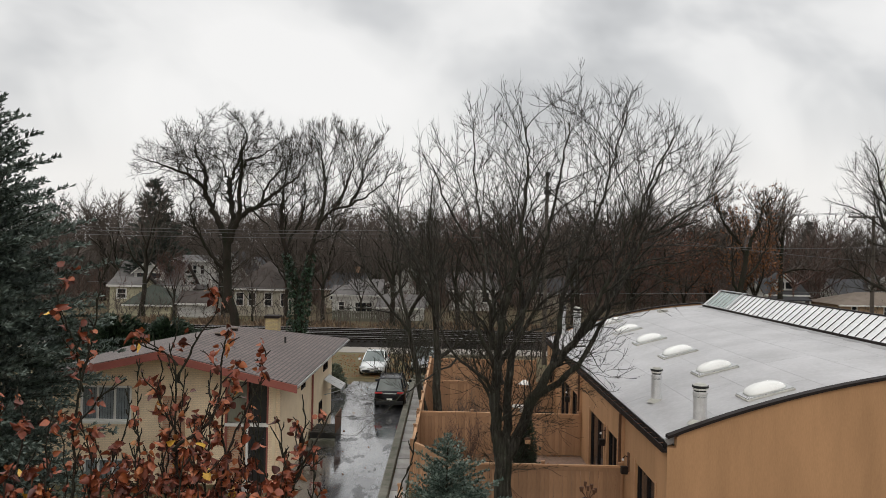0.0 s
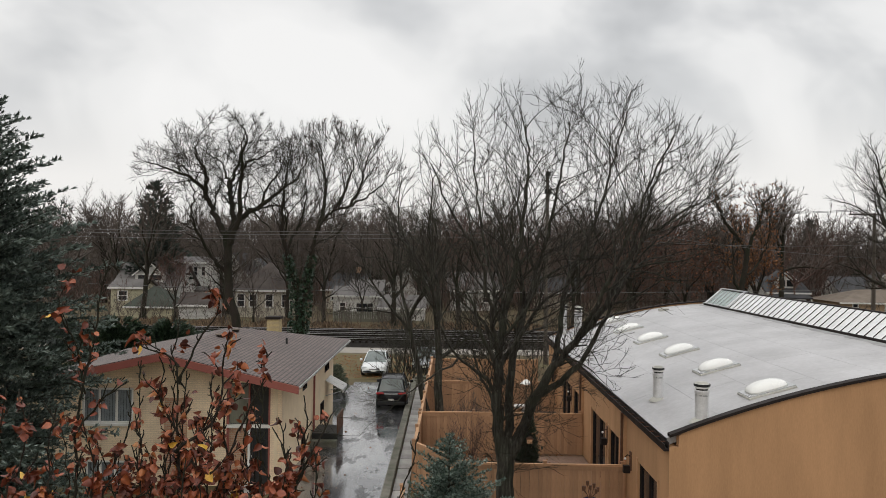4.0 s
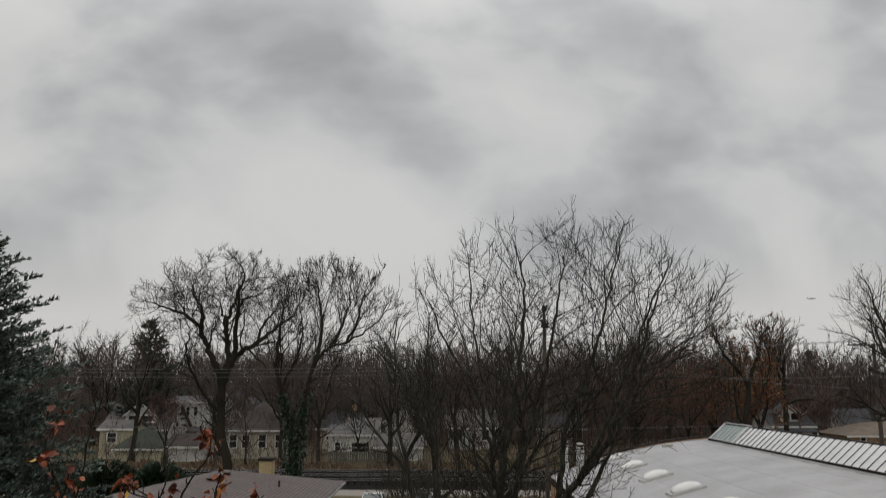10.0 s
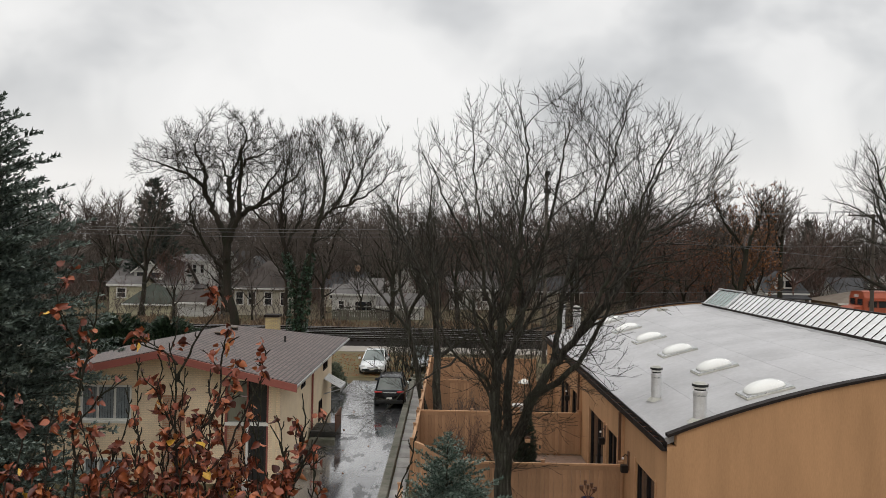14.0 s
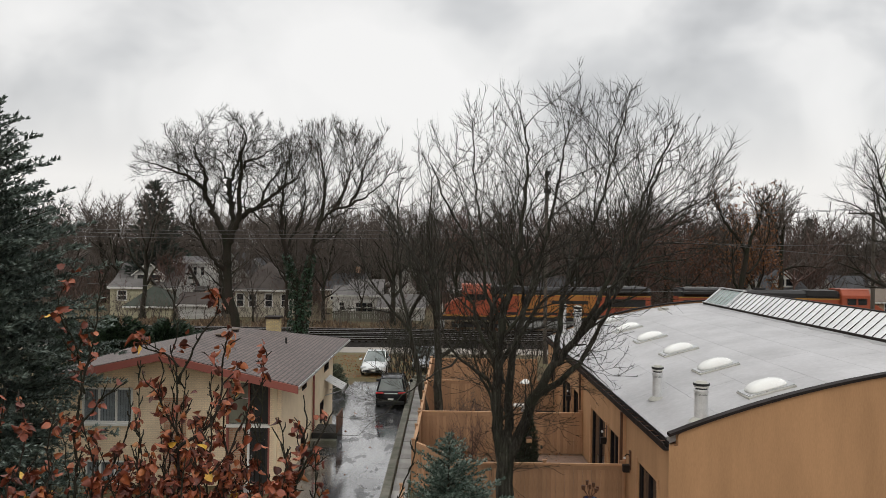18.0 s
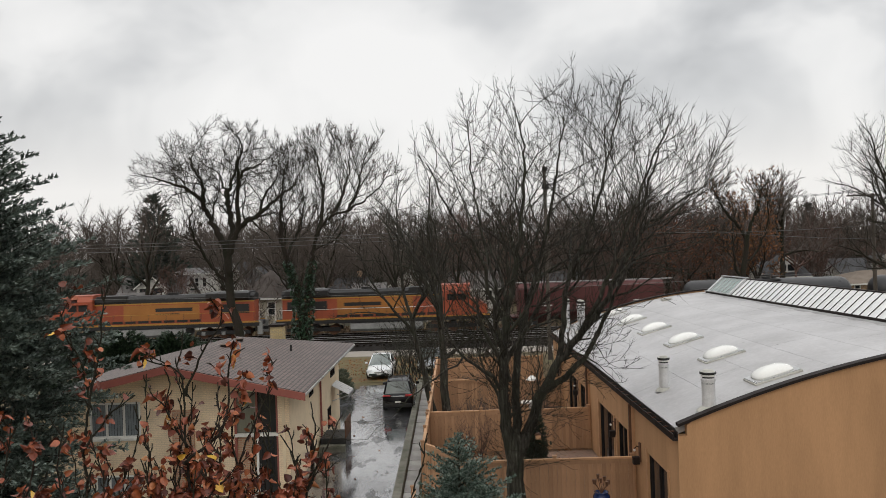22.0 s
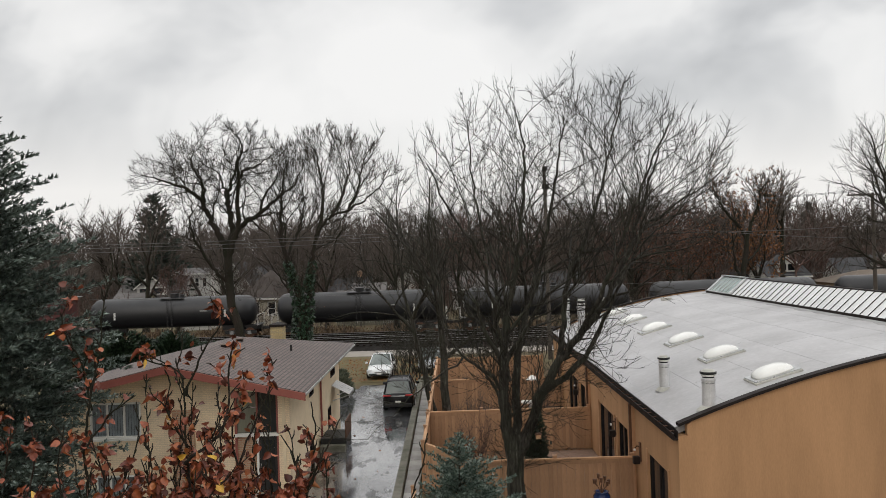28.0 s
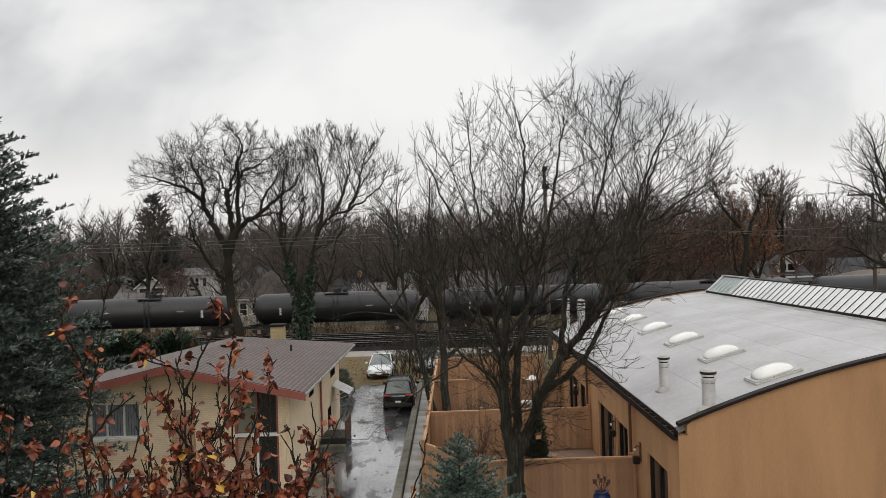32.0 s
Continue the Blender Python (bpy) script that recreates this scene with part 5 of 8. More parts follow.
# the spreading oak and its ivy-clad neighbour by the alley
GNARLED = dict(seg=[0.5, 0.42, 0.34, 0.26], wiggle=[0.12, 0.21, 0.26, 0.26], lift=[0, 0.25, 0.15, 0.1], taper=[0.2, 0.3, 0.4, 0.7], gap=[0.55, 0.42, 0.30, 0.2], spread=[52, 52, 50, 40],
               reach=[3.6, 2.0, 0.95, 0.5], thin=[0.42, 0.5, 0.6, 0.7], min=0.011, least=0.15, rise=0.12, lowest=-0.5, jit=0.06, fall=1.0)
limb_tree("oak_tree", -18.3, 63.0, (0.37, 0.31, [(1.75, 0, 0), (1.6, 0, 2.0), (1.4, 0, 3.4), (0.93, 0, 4.98), (0.8, 0, 7.23), (0.75, 0, 9.0)]), [
    (0.30, 0.03, 0.3, [(0.75, 0, 8.8), (0.5, 0, 9.9), (-0.14, 0.2, 11.09), (-1.03, 0.3, 12.79), (-1.64, 0.2, 13.95), (-3.6, -0.2, 14.9), (-5.6, -0.5, 15.5)]),
    (0.28, 0.03, 0.3, [(0.78, 0, 8.8), (0.9, 0.2, 9.9), (1.08, 0.4, 11.11), (0.66, 1.0, 13.77), (1.21, 1.5, 15.94), (1.39, 1.8, 18.06)]),
    (0.26, 0.03, 0.3, [(0.8, 0, 9.0), (1.3, -0.2, 10.2), (1.8, -0.5, 11.4), (1.89, -1.1, 13.56), (2.66, -1.6, 15.47), (4.09, -2.0, 16.0), (5.25, -2.3, 16.7)]),
    (0.28, 0.03, 0.3, [(0.85, 0, 9.2), (1.67, 0, 11.13), (3.22, 0.4, 12.15), (4.51, 0.8, 13.35), (6.06, 1.0, 14.59), (6.62, 1.1, 15.69)]),
    (0.16, 0.03, 0.3, [(0.8, 0, 6.6), (-0.3, -0.5, 8.0), (-1.05, -1.0, 9.4), (-1.73, -1.5, 11.55), (-1.39, -1.8, 12.78), (-1.92, -2.2, 14.39)]),
    (0.16, 0.03, 0.2, [(-1.2, 0.3, 13.1), (-0.9, -0.4, 14.6), (-1.6, -0.9, 16.2), (-1.3, -1.1, 17.6)]),
    (0.14, 0.03, 0.2, [(0.9, 0.8, 12.8), (0.1, 1.9, 14.4), (-0.6, 2.8, 15.8), (-2.0, 3.2, 16.8)]),
    (0.14, 0.03, 0.2, [(2.2, -1.3, 14.4), (2.4, -2.2, 15.9), (2.9, -2.8, 17.2), (2.5, -3.0, 18.2)]),
    (0.12, 0.03, 0.2, [(3.3, 0.4, 12.2), (3.6, 1.2, 13.8), (4.4, 2.2, 15.2), (4.2, 2.8, 16.6)])],
    GNARLED, crown_room((0.1, 0, 14.2), (6.7, 5.4, 5.6)), 21, "broad gnarled bare oak beside the alley", M_OLDBARK, (0.40, 0.5, 0.019), 11.0)
FORKED = dict(GNARLED, wiggle=[0.08, 0.13, 0.16, 0.16], lift=[0, 0.4, 0.35, 0.3], spread=[42, 42, 42, 40], gap=[0.6, 0.46, 0.34, 0.2], reach=[4.2, 2.3, 1.1, 0.5], rise=0.25, lowest=-0.2)
ivy, ivy_limbs, ivy_twigs = limb_tree("ivy_clad_tree", -12.0, 63.5, (0.34, 0.25, [(0.15, 0, 0), (0.12, 0, 3.34), (0.0, 0, 5.0), (-0.16, 0, 5.97), (-0.3, 0, 6.6)]), [
    (0.26, 0.03, 0.3, [(-0.2, 0, 6.2), (-0.79, 0.2, 7.82), (-1.48, 0.5, 10.48), (-1.4, 0.8, 13.21), (-1.14, 1.0, 15.94)]),
    (0.25, 0.03, 0.45, [(0.2, 0, 1.6), (0.4, 0, 3.6), (0.62, 0, 5.2), (0.92, -0.2, 7.35), (1.7, -0.4, 10.55), (2.9, -0.7, 11.8), (4.35, -1.0, 12.33), (6.01, -1.2, 13.31), (7.6, -1.4, 14.75)]),
    (0.18, 0.03, 0.2, [(1.65, -0.4, 10.3), (2.14, 0.3, 13.73), (1.6, 0.7, 16.44), (1.3, 0.9, 17.6)]),
    (0.15, 0.03, 0.2, [(2.9, -0.7, 11.8), (3.6, 0.3, 13.4), (4.1, 1.0, 15.3), (4.2, 1.4, 17.2)]),
    (0.12, 0.03, 0.2, [(4.3, -1.0, 12.3), (5.2, -1.9, 13.8), (5.6, -2.4, 15.6), (6.2, -2.6, 16.8)]),
    (0.12, 0.03, 0.2, [(-1.0, 0.3, 8.7), (-0.3, 1.4, 10.6), (0.2, 2.0, 13.0), (0.0, 2.3, 15.2)])],
    FORKED, crown_room((3.0, 0, 13.6), (5.6, 4.4, 5.5)), 22, "bare forked tree with an ivy-clad trunk and few dry leaves", M_OLDBARK, (0.40, 0.5, 0.019), 11.0)
rng_ = np.random.default_rng(7)
twig_leaves(ivy_twigs, ivy, M_BUD, rng_, 0.16, 0.13, level=3, flop=0.2)
a_, z_ = rng_.random(2600) * 6.283, 8.4 * rng_.random(2600) ** 1.25
r_ = (0.44 + 0.20 * rng_.random(2600) + 0.10 * np.sin(a_ * 3 + z_ * 1.7)) * (1.06 - 0.075 * z_)
x_ = np.interp(z_, [0, 3.3, 5.0, 6.0, 7.8, 8.6], [0.05, -0.05, -0.15, -0.22, -0.79, -1.0])
x_ = np.where(np.arange(2600) % 2, x_, np.interp(z_, [0, 3.3, 5.2, 7.4, 8.4], [0.2, 0.42, 0.62, 0.92, 1.15]))
out_ = np.stack([np.cos(a_), np.sin(a_), -0.8 * np.ones(2600)], 1)
v_, f_ = cards(np.stack([x_ + np.cos(a_) * r_, np.sin(a_) * r_, z_], 1), out_, 0.16 + 0.12 * rng_.random(2600), rng_, 0.9)
tagged(part("ivy", raw_mesh("ivy", v_, f_, M_IVY), M_IVY, ivy, "dark green ivy"), kind="stuff")


def standard_mains(rng, h, n=6, wide=1.0):
    return [(i * 360 / n + rng.normal(0, 18), 62 + rng.normal(0, 9) - 16 * (wide - 1) - (14 if i % 3 == 0 else 0), h * 0.50 * (0.8 + 0.4 * rng.random()), 0.018 * h * (0.7 + 0.4 * rng.random()), h * (0.24 + 0.14 * rng.random())) for i in range(n)]


FARTREE = dict(GNARLED, seg=[0.7, 0.6, 0.5], wiggle=[0.1, 0.13, 0.16], lift=[0, 0.35, 0.25], gap=[0.75, 0.62, 0.5], reach=[4.2, 2.1, 1.0], spread=[44, 46, 46], rise=0.16, min=0.02, lowest=-0.3)
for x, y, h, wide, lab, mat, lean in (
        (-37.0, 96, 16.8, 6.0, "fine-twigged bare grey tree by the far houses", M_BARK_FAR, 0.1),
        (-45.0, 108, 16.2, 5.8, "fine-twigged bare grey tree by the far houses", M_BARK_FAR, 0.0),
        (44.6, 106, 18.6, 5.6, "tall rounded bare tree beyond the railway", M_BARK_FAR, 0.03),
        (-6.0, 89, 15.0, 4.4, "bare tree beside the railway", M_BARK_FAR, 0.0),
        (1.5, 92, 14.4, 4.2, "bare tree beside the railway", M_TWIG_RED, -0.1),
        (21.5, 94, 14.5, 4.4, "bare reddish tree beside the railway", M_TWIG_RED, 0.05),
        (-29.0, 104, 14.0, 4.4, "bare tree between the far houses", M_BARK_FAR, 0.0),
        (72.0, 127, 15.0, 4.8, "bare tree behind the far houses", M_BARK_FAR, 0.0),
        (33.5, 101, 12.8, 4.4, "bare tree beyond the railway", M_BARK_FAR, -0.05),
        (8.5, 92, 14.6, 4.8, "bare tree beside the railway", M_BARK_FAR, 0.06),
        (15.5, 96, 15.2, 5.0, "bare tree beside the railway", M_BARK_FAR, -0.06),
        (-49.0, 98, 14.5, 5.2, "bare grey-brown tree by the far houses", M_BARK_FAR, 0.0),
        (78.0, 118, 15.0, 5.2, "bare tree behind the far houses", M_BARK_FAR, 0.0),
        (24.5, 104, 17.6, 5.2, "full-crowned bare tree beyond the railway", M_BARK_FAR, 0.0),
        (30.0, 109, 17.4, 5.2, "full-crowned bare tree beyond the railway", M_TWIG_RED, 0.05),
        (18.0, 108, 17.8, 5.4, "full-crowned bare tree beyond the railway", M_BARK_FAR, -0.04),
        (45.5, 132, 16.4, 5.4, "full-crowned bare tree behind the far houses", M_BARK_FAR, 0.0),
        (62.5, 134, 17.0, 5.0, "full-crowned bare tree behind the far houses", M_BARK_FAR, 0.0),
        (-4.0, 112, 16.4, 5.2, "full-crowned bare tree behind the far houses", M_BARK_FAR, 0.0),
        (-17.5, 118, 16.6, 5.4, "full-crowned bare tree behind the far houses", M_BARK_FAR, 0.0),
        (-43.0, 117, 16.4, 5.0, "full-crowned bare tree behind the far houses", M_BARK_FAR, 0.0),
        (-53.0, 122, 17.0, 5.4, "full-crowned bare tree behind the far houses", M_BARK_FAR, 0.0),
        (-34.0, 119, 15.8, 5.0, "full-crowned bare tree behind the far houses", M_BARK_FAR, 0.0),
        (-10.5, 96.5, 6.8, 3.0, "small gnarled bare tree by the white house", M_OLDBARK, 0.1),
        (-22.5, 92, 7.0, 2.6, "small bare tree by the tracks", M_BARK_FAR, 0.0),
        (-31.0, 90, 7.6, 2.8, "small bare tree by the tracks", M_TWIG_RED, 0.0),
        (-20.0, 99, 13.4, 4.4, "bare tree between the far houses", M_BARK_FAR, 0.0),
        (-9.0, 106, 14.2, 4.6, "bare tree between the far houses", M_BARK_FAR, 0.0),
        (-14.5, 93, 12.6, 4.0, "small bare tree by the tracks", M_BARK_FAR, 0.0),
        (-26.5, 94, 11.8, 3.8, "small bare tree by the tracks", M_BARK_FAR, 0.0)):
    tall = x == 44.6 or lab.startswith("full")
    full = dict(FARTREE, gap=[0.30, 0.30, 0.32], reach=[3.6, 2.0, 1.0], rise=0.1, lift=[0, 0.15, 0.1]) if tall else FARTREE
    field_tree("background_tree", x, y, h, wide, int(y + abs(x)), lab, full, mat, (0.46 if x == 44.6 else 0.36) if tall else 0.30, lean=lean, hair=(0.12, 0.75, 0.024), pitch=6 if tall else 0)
field_tree("background_tree", 32.6, 55, 17.2, 5.6, 87, "spreading bare tree beyond the barrel-roofed building", dict(YARD, seg=[0.6, 0.5, 0.4], gap=[0.42, 0.36, 0.34], reach=[4.6, 2.4, 1.0]), M_OLDBARK, 0.34, hair=(0.17, 0.75, 0.016), lean=-0.12)
for x, y, h, wide, s, lab, share, size in (
        (27.6, 92, 13.6, 4.0, 39, "tree with clinging rust-brown leaves", 0.4, 0.22), (37.0, 95, 14.6, 4.2, 41, "tree with clinging orange-brown leaves", 0.55, 0.22),
        (31.8, 95, 12.4, 3.8, 42, "tree with clinging rust-brown leaves", 0.5, 0.22), (23.6, 100, 13.0, 3.8, 43, "tree with a few clinging rust-brown leaves", 0.2, 0.22)):
    field_tree("background_tree", x, y, h, wide, s, lab, dict(FARTREE, gap=[0.6, 0.5, 0.5]), M_BARK_FAR, 0.22, M_OAKLEAF if s == 41 else M_RUSTLEAF, share, size * 1.15, hair=(0.11, 0.9, 0.026))


# the dark forked tree beyond the tracks, its last leaves russet
forked, _, forked_twigs = limb_tree("background_tree", 32.9, 88.5, (0.36, 0.27, [(-0.2, 0, 0), (-0.1, 0, 3.0), (0.0, 0, 5.4), (0.35, 0, 7.4), (0.56, 0, 9.1)]), [
    (0.24, 0.05, 0.25, [(0.5, 0, 8.8), (0.9, 0, 10.2), (1.5, 0.1, 11.6), (2.0, 0.2, 12.6), (2.5, 0.4, 14.6), (4.0, 0.6, 15.6)]),
    (0.22, 0.05, 0.25, [(0.5, 0, 8.7), (0.1, 0.1, 9.9), (-0.7, 0.2, 11.0), (-1.5, 0.4, 12.0), (-2.5, 0.5, 13.8), (-3.0, 0.7, 15.8)]),
    (0.16, 0.05, 0.3, [(-0.2, 0, 4.2), (-1.0, -0.3, 6.4), (-1.2, -0.5, 8.6), (-1.3, -0.6, 10.6)]),
    (0.14, 0.05, 0.3, [(0.1, 0, 6.0), (1.6, 0.4, 7.4), (2.8, 0.7, 9.4), (3.4, 0.8, 11.6)])],
    dict(FORKED, gap=[0.8, 0.62, 0.45, 0.2], min=0.02), crown_room((0.4, 0, 11.6), (5.0, 4.2, 4.6)), 52, "dark forked tree with a few russet leaves", M_OLDBARK, (0.3, 0.7, 0.026))
twig_leaves(forked_twigs, forked, M_OAKLEAF, np.random.default_rng(53), 0.35, 0.24, level=3, flop=-0.2)


# woods that fill the distance
def woods():
    rng = np.random.default_rng(90)
    kinds = []
    low = dict(OAK, kids=[1, 5, 6], min=0.03, segs=[3, 4, 3], taper=[0.6, 0.12, 0.25], wiggle=[0.05, 0.16, 0.22], lift=[0, 0.4, 0.35], shrink=[1, 1, 0.5])
    for i in range(14):
        limbs = []
        far = i >= 7
        pts = np.array([[0.01 * math.sin(k + i), 0, 0.42 * k / 4] for k in range(5)])
        limbs.append((pts * 15, np.array([0.22, 0.18, 0.15, 0.12, 0.10]), 0))
        r2 = np.random.default_rng(200 + i)
        for az, pitch, length, r, at in standard_mains(r2, 15, 7, 1.0 + 0.35 * r2.random()):
            a, b = radians(az), radians(pitch)
            grow(r2, limbs, np.array([0, 0, min(at, 6.2)]), np.array([math.cos(a) * math.cos(b), math.sin(a) * math.cos(b), math.sin(b)]), length * (0.75 + 0.5 * r2.random()), r * 0.5, 1, low)
        kinds.append(with_slivers(limbs, (5, 4, 3), 3, 0.15 if far else 0.095, 1.5 if far else 1.15, 0.065 if far else 0.038, r2))
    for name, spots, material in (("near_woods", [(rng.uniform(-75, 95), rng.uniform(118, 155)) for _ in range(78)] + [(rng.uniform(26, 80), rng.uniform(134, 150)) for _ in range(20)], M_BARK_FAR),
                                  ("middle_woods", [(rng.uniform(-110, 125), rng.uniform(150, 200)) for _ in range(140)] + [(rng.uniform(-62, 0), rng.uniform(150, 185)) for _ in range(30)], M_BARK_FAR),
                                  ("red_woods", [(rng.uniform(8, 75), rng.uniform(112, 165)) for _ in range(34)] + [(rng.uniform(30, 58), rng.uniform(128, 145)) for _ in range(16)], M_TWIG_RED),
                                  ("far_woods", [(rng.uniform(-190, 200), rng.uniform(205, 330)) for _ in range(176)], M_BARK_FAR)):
        vs, fs, k = [], [], 0
        for x, y in spots:
            v, f = kinds[rng.integers(7) if name in ("near_woods", "red_woods") else rng.integers(7, 14)]
            s, a = (0.52 + 0.76 * rng.random() ** 2.0 + 0.0012 * (y - 110)) * (0.93 if x > 0.40 * y else 1.0), rng.random() * 6.28
            c, d, w = math.cos(a), math.sin(a), s * (0.85 + 0.5 * rng.random())
            vs.append(np.stack([(v[:, 0] * c - v[:, 1] * d) * w + x, (v[:, 0] * d + v[:, 1] * c) * w + y, v[:, 2] * s], 1))
            fs.append(f + k)
            k += len(v)
        ob = new(name, raw_mesh(name, np.concatenate(vs), np.concatenate(fs), material))
        tagged(ob, "dense bare grey-brown woodland in the distance", "woods", kind="stuff")
    # brush and saplings under the trees
    n, each = 1500, 44
    y = 117 + 110 * rng.random(n) ** 1.2
    x = (rng.random(n) - 0.48) * (y * 1.45)
    P = np.repeat(np.stack([x, y, np.full(n, -0.1)], 1), each, 0)
    tall = np.repeat(2.5 + 5.5 * rng.random(n), each)
    up = rng.random(n * each)
    P += np.stack([rng.normal(0, 1.5, n * each), rng.normal(0, 1.5, n * each), tall * 0.75 * up ** 1.3], 1)
    d = np.stack([rng.normal(0, 0.45, n * each), rng.normal(0, 0.45, n * each), np.ones(n * each)], 1)
    u = np.cross(d, rng.normal(0, 1, P.shape))
    u /= np.linalg.norm(u, axis=1)[:, None]
    wd = np.repeat(0.0005 * y, each)[:, None]
    v = np.stack([P - u * wd, P + u * wd, P + d * (tall * (0.25 + 0.35 * rng.random(n * each)))[:, None]], 1).reshape(-1, 3)
    tagged(new("undergrowth", raw_mesh("undergrowth", v, np.arange(len(v)).reshape(-1, 3), M_BARK_FAR)), "dense bare undergrowth below the distant trees", "undergrowth", kind="stuff")


woods()


def thicket(name, x0, x1, y0, y1, n, h, seed, material, label):
    """Bare brushwood: upright thin stems with side twigs."""
    rng = np.random.default_rng(seed)
    limbs = []
    cfg = dict(OAK, kids=[1, 5], segs=[4, 4], wiggle=[0.12, 0.2], lift=[0.1, 0.3], spread=[0, 40], shrink=[1, 0.5], thin=[1, 0.6], taper=[0.4, 0.5], min=0.011)
    cfg["from"] = [0.25, 0.2, 0.2]
    for _ in range(n):
        p = np.array([rng.uniform(x0, x1), rng.uniform(y0, y1), -0.05])
        grow(rng, limbs, p, np.array([rng.normal(0, 0.25), rng.normal(0, 0.25), 1.0]), h * (0.5 + 0.8 * rng.random()), 0.03, 0, cfg)
    v, f = with_slivers(limbs, (4, 3), 2, 0.14, 0.65, 0.0003 * (y0 + y1) * 0.6, rng)
    return tagged(new(name, raw_mesh(name, v, f, material)), label, "thicket", kind="stuff")


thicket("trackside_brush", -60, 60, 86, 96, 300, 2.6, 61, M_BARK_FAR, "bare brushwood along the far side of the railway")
thicket("trackside_brush", -55, 40, 97, 116, 300, 4.2, 62, M_TWIG_RED, "reddish bare brushwood between the far houses")
thicket("bare_hedge", -3.6, -1.3, 52.5, 60, 55, 3.2, 63, M_BARK, "bare bushes beside the parked cars")
thicket("alley_brush", -1.0, 26, 56, 64, 110, 2.2, 64, M_BARK_FAR, "bare brushwood between the yards and the alley")

rng_ = np.random.default_rng(65)
n_ = 17000
clump_ = np.stack([rng_.uniform(-62, 62, 900), 84.0 + 9.0 * rng_.random(900) ** 1.2], 1)
c_ = clump_[rng_.integers(0, 900, n_)] + rng_.normal(0, 0.55, (n_, 2))
p_ = np.stack([c_[:, 0], np.maximum(c_[:, 1], 83.9), np.full(n_, -0.05)], 1)
tall_ = (0.25 + 0.55 * rng_.random(n_)) * (0.6 + 0.7 * (np.sin(c_[:, 0] * 0.9) * 0.5 + 0.5))
v_, f_ = cards(p_, np.stack([rng_.normal(0, 0.45, n_), rng_.normal(0, 0.45, n_), np.ones(n_)], 1), tall_, rng_, 0.2, 0.15)
tagged(new("dry_grass", raw_mesh("dry_grass", v_, f_, M_STRAW)), "tall dry straw-coloured grass beside the railway", "grass", kind="stuff")


# ---- evergreens ----
def spruce(name, x, y, h, base, seed, material, label, whorls=26, gap=0.5, shoot=0.22, dense=1.0, droop=-0.25, fine=10, slim=0.75, flare=0.42, most=99.0):
    """A conifer: a mast, drooping boughs in whorls and bristling shoots along them."""
    rng = np.random.default_rng(seed)
    ob = thing(name, x, y, -0.05, label=label, category="tree", group="evergreens")
    part("trunk", Mesh().tube([(0, 0, 0), (0, 0, h * 0.5), (0, 0, h * 0.98)], [h * 0.016, h * 0.010, 0.012], 8), M_BARK, ob)
    limbs, pts, ways = [], [], []
    for w in range(whorls):
        f = w / (whorls - 1)
        z = gap + (h - gap) * f ** 0.92
        reach = min(base * (1 - f) ** slim, most * (0.80 + 0.20 * min(1.0, z / (0.45 * h)))) + 0.10
        k = int(5 + 4 * (1 - f))
        for j in range(k):
            a = 6.283 * (j + rng.random() * 0.7) / k + w
            L = reach * (0.66 + 0.46 * rng.random())
            zb = z + rng.normal(0, 0.035 * base)
            n = max(3, int(L / 0.30))
            d0 = np.array([math.cos(a), math.sin(a), 0.0])
            sag = droop * (0.75 + 0.5 * rng.random())
            line = np.array([d0 * L * s + np.array([0, 0, zb + (0.28 + 0.45 * f) * L * s + sag * 1.7 * L * s * s * (1 - 0.5 * f) + 0.10 * L * max(0, s - 0.6)]) for s in np.linspace(0, 1, n + 1)])
            limbs.append((line, np.linspace(0.03 * (1.1 - f), 0.006, n + 1), 1))
            # flat sprays of side twigs, set with shoots
            step = shoot * 1.05 / dense
            run = 0.12 * L
            while run < L:
                s = run / L
                i = min(int(s * n), n - 1)
                q = line[i] + (line[i + 1] - line[i]) * (s * n - i)
                ax = line[i + 1] - line[i]
                ax = ax / np.linalg.norm(ax)
                flat = np.cross(ax, [0, 0, 1])
                for side in (-1, 1):
                    reach2 = (0.42 * L * (1.06 - s) + shoot * 0.8) * (0.55 + 0.6 * rng.random())
                    e = ax * 0.85 + flat * side * (0.8 + 0.3 * rng.random()) + np.array([0, 0, rng.normal(-0.05 + 0.25 * f, 0.26)])
                    e /= np.linalg.norm(e)
                    m = max(1, int(reach2 / (shoot * 0.62)))
                    for g in range(m):
                        x = (g + rng.random() * 0.6) / m
                        pts.append(q + e * reach2 * x + np.array([0, 0, -0.12 * reach2 * x * x]))
                        ways.append(e * 0.9 + flat * side * rng.normal(0, 0.35) + np.array([0, 0, 0.22 + rng.normal(0, 0.22)]))
                run += step * (0.6 + 0.8 * rng.random())
            pts.append(line[-1])
            ways.append(line[-1] - line[-2] + np.array([0, 0, 0.1]))
    for _ in range(10):
        pts.append(np.array([0, 0, h * (0.95 + 0.04 * rng.random())]))
        ways.append(np.array([rng.normal(0, 0.3), rng.normal(0, 0.3), 1]))
    wood("bough_wood", limbs, M_BARK, ob, (4, 4))["kind"] = "stuff"
    v, f = shoots(pts, ways, shoot * (0.7 + 0.6 * rng.random(len(pts))), rng, fine, flare, 0.55 / fine)
    tagged(part("needles", raw_mesh("needles", v, f, material), material, ob), kind="stuff")
    return ob


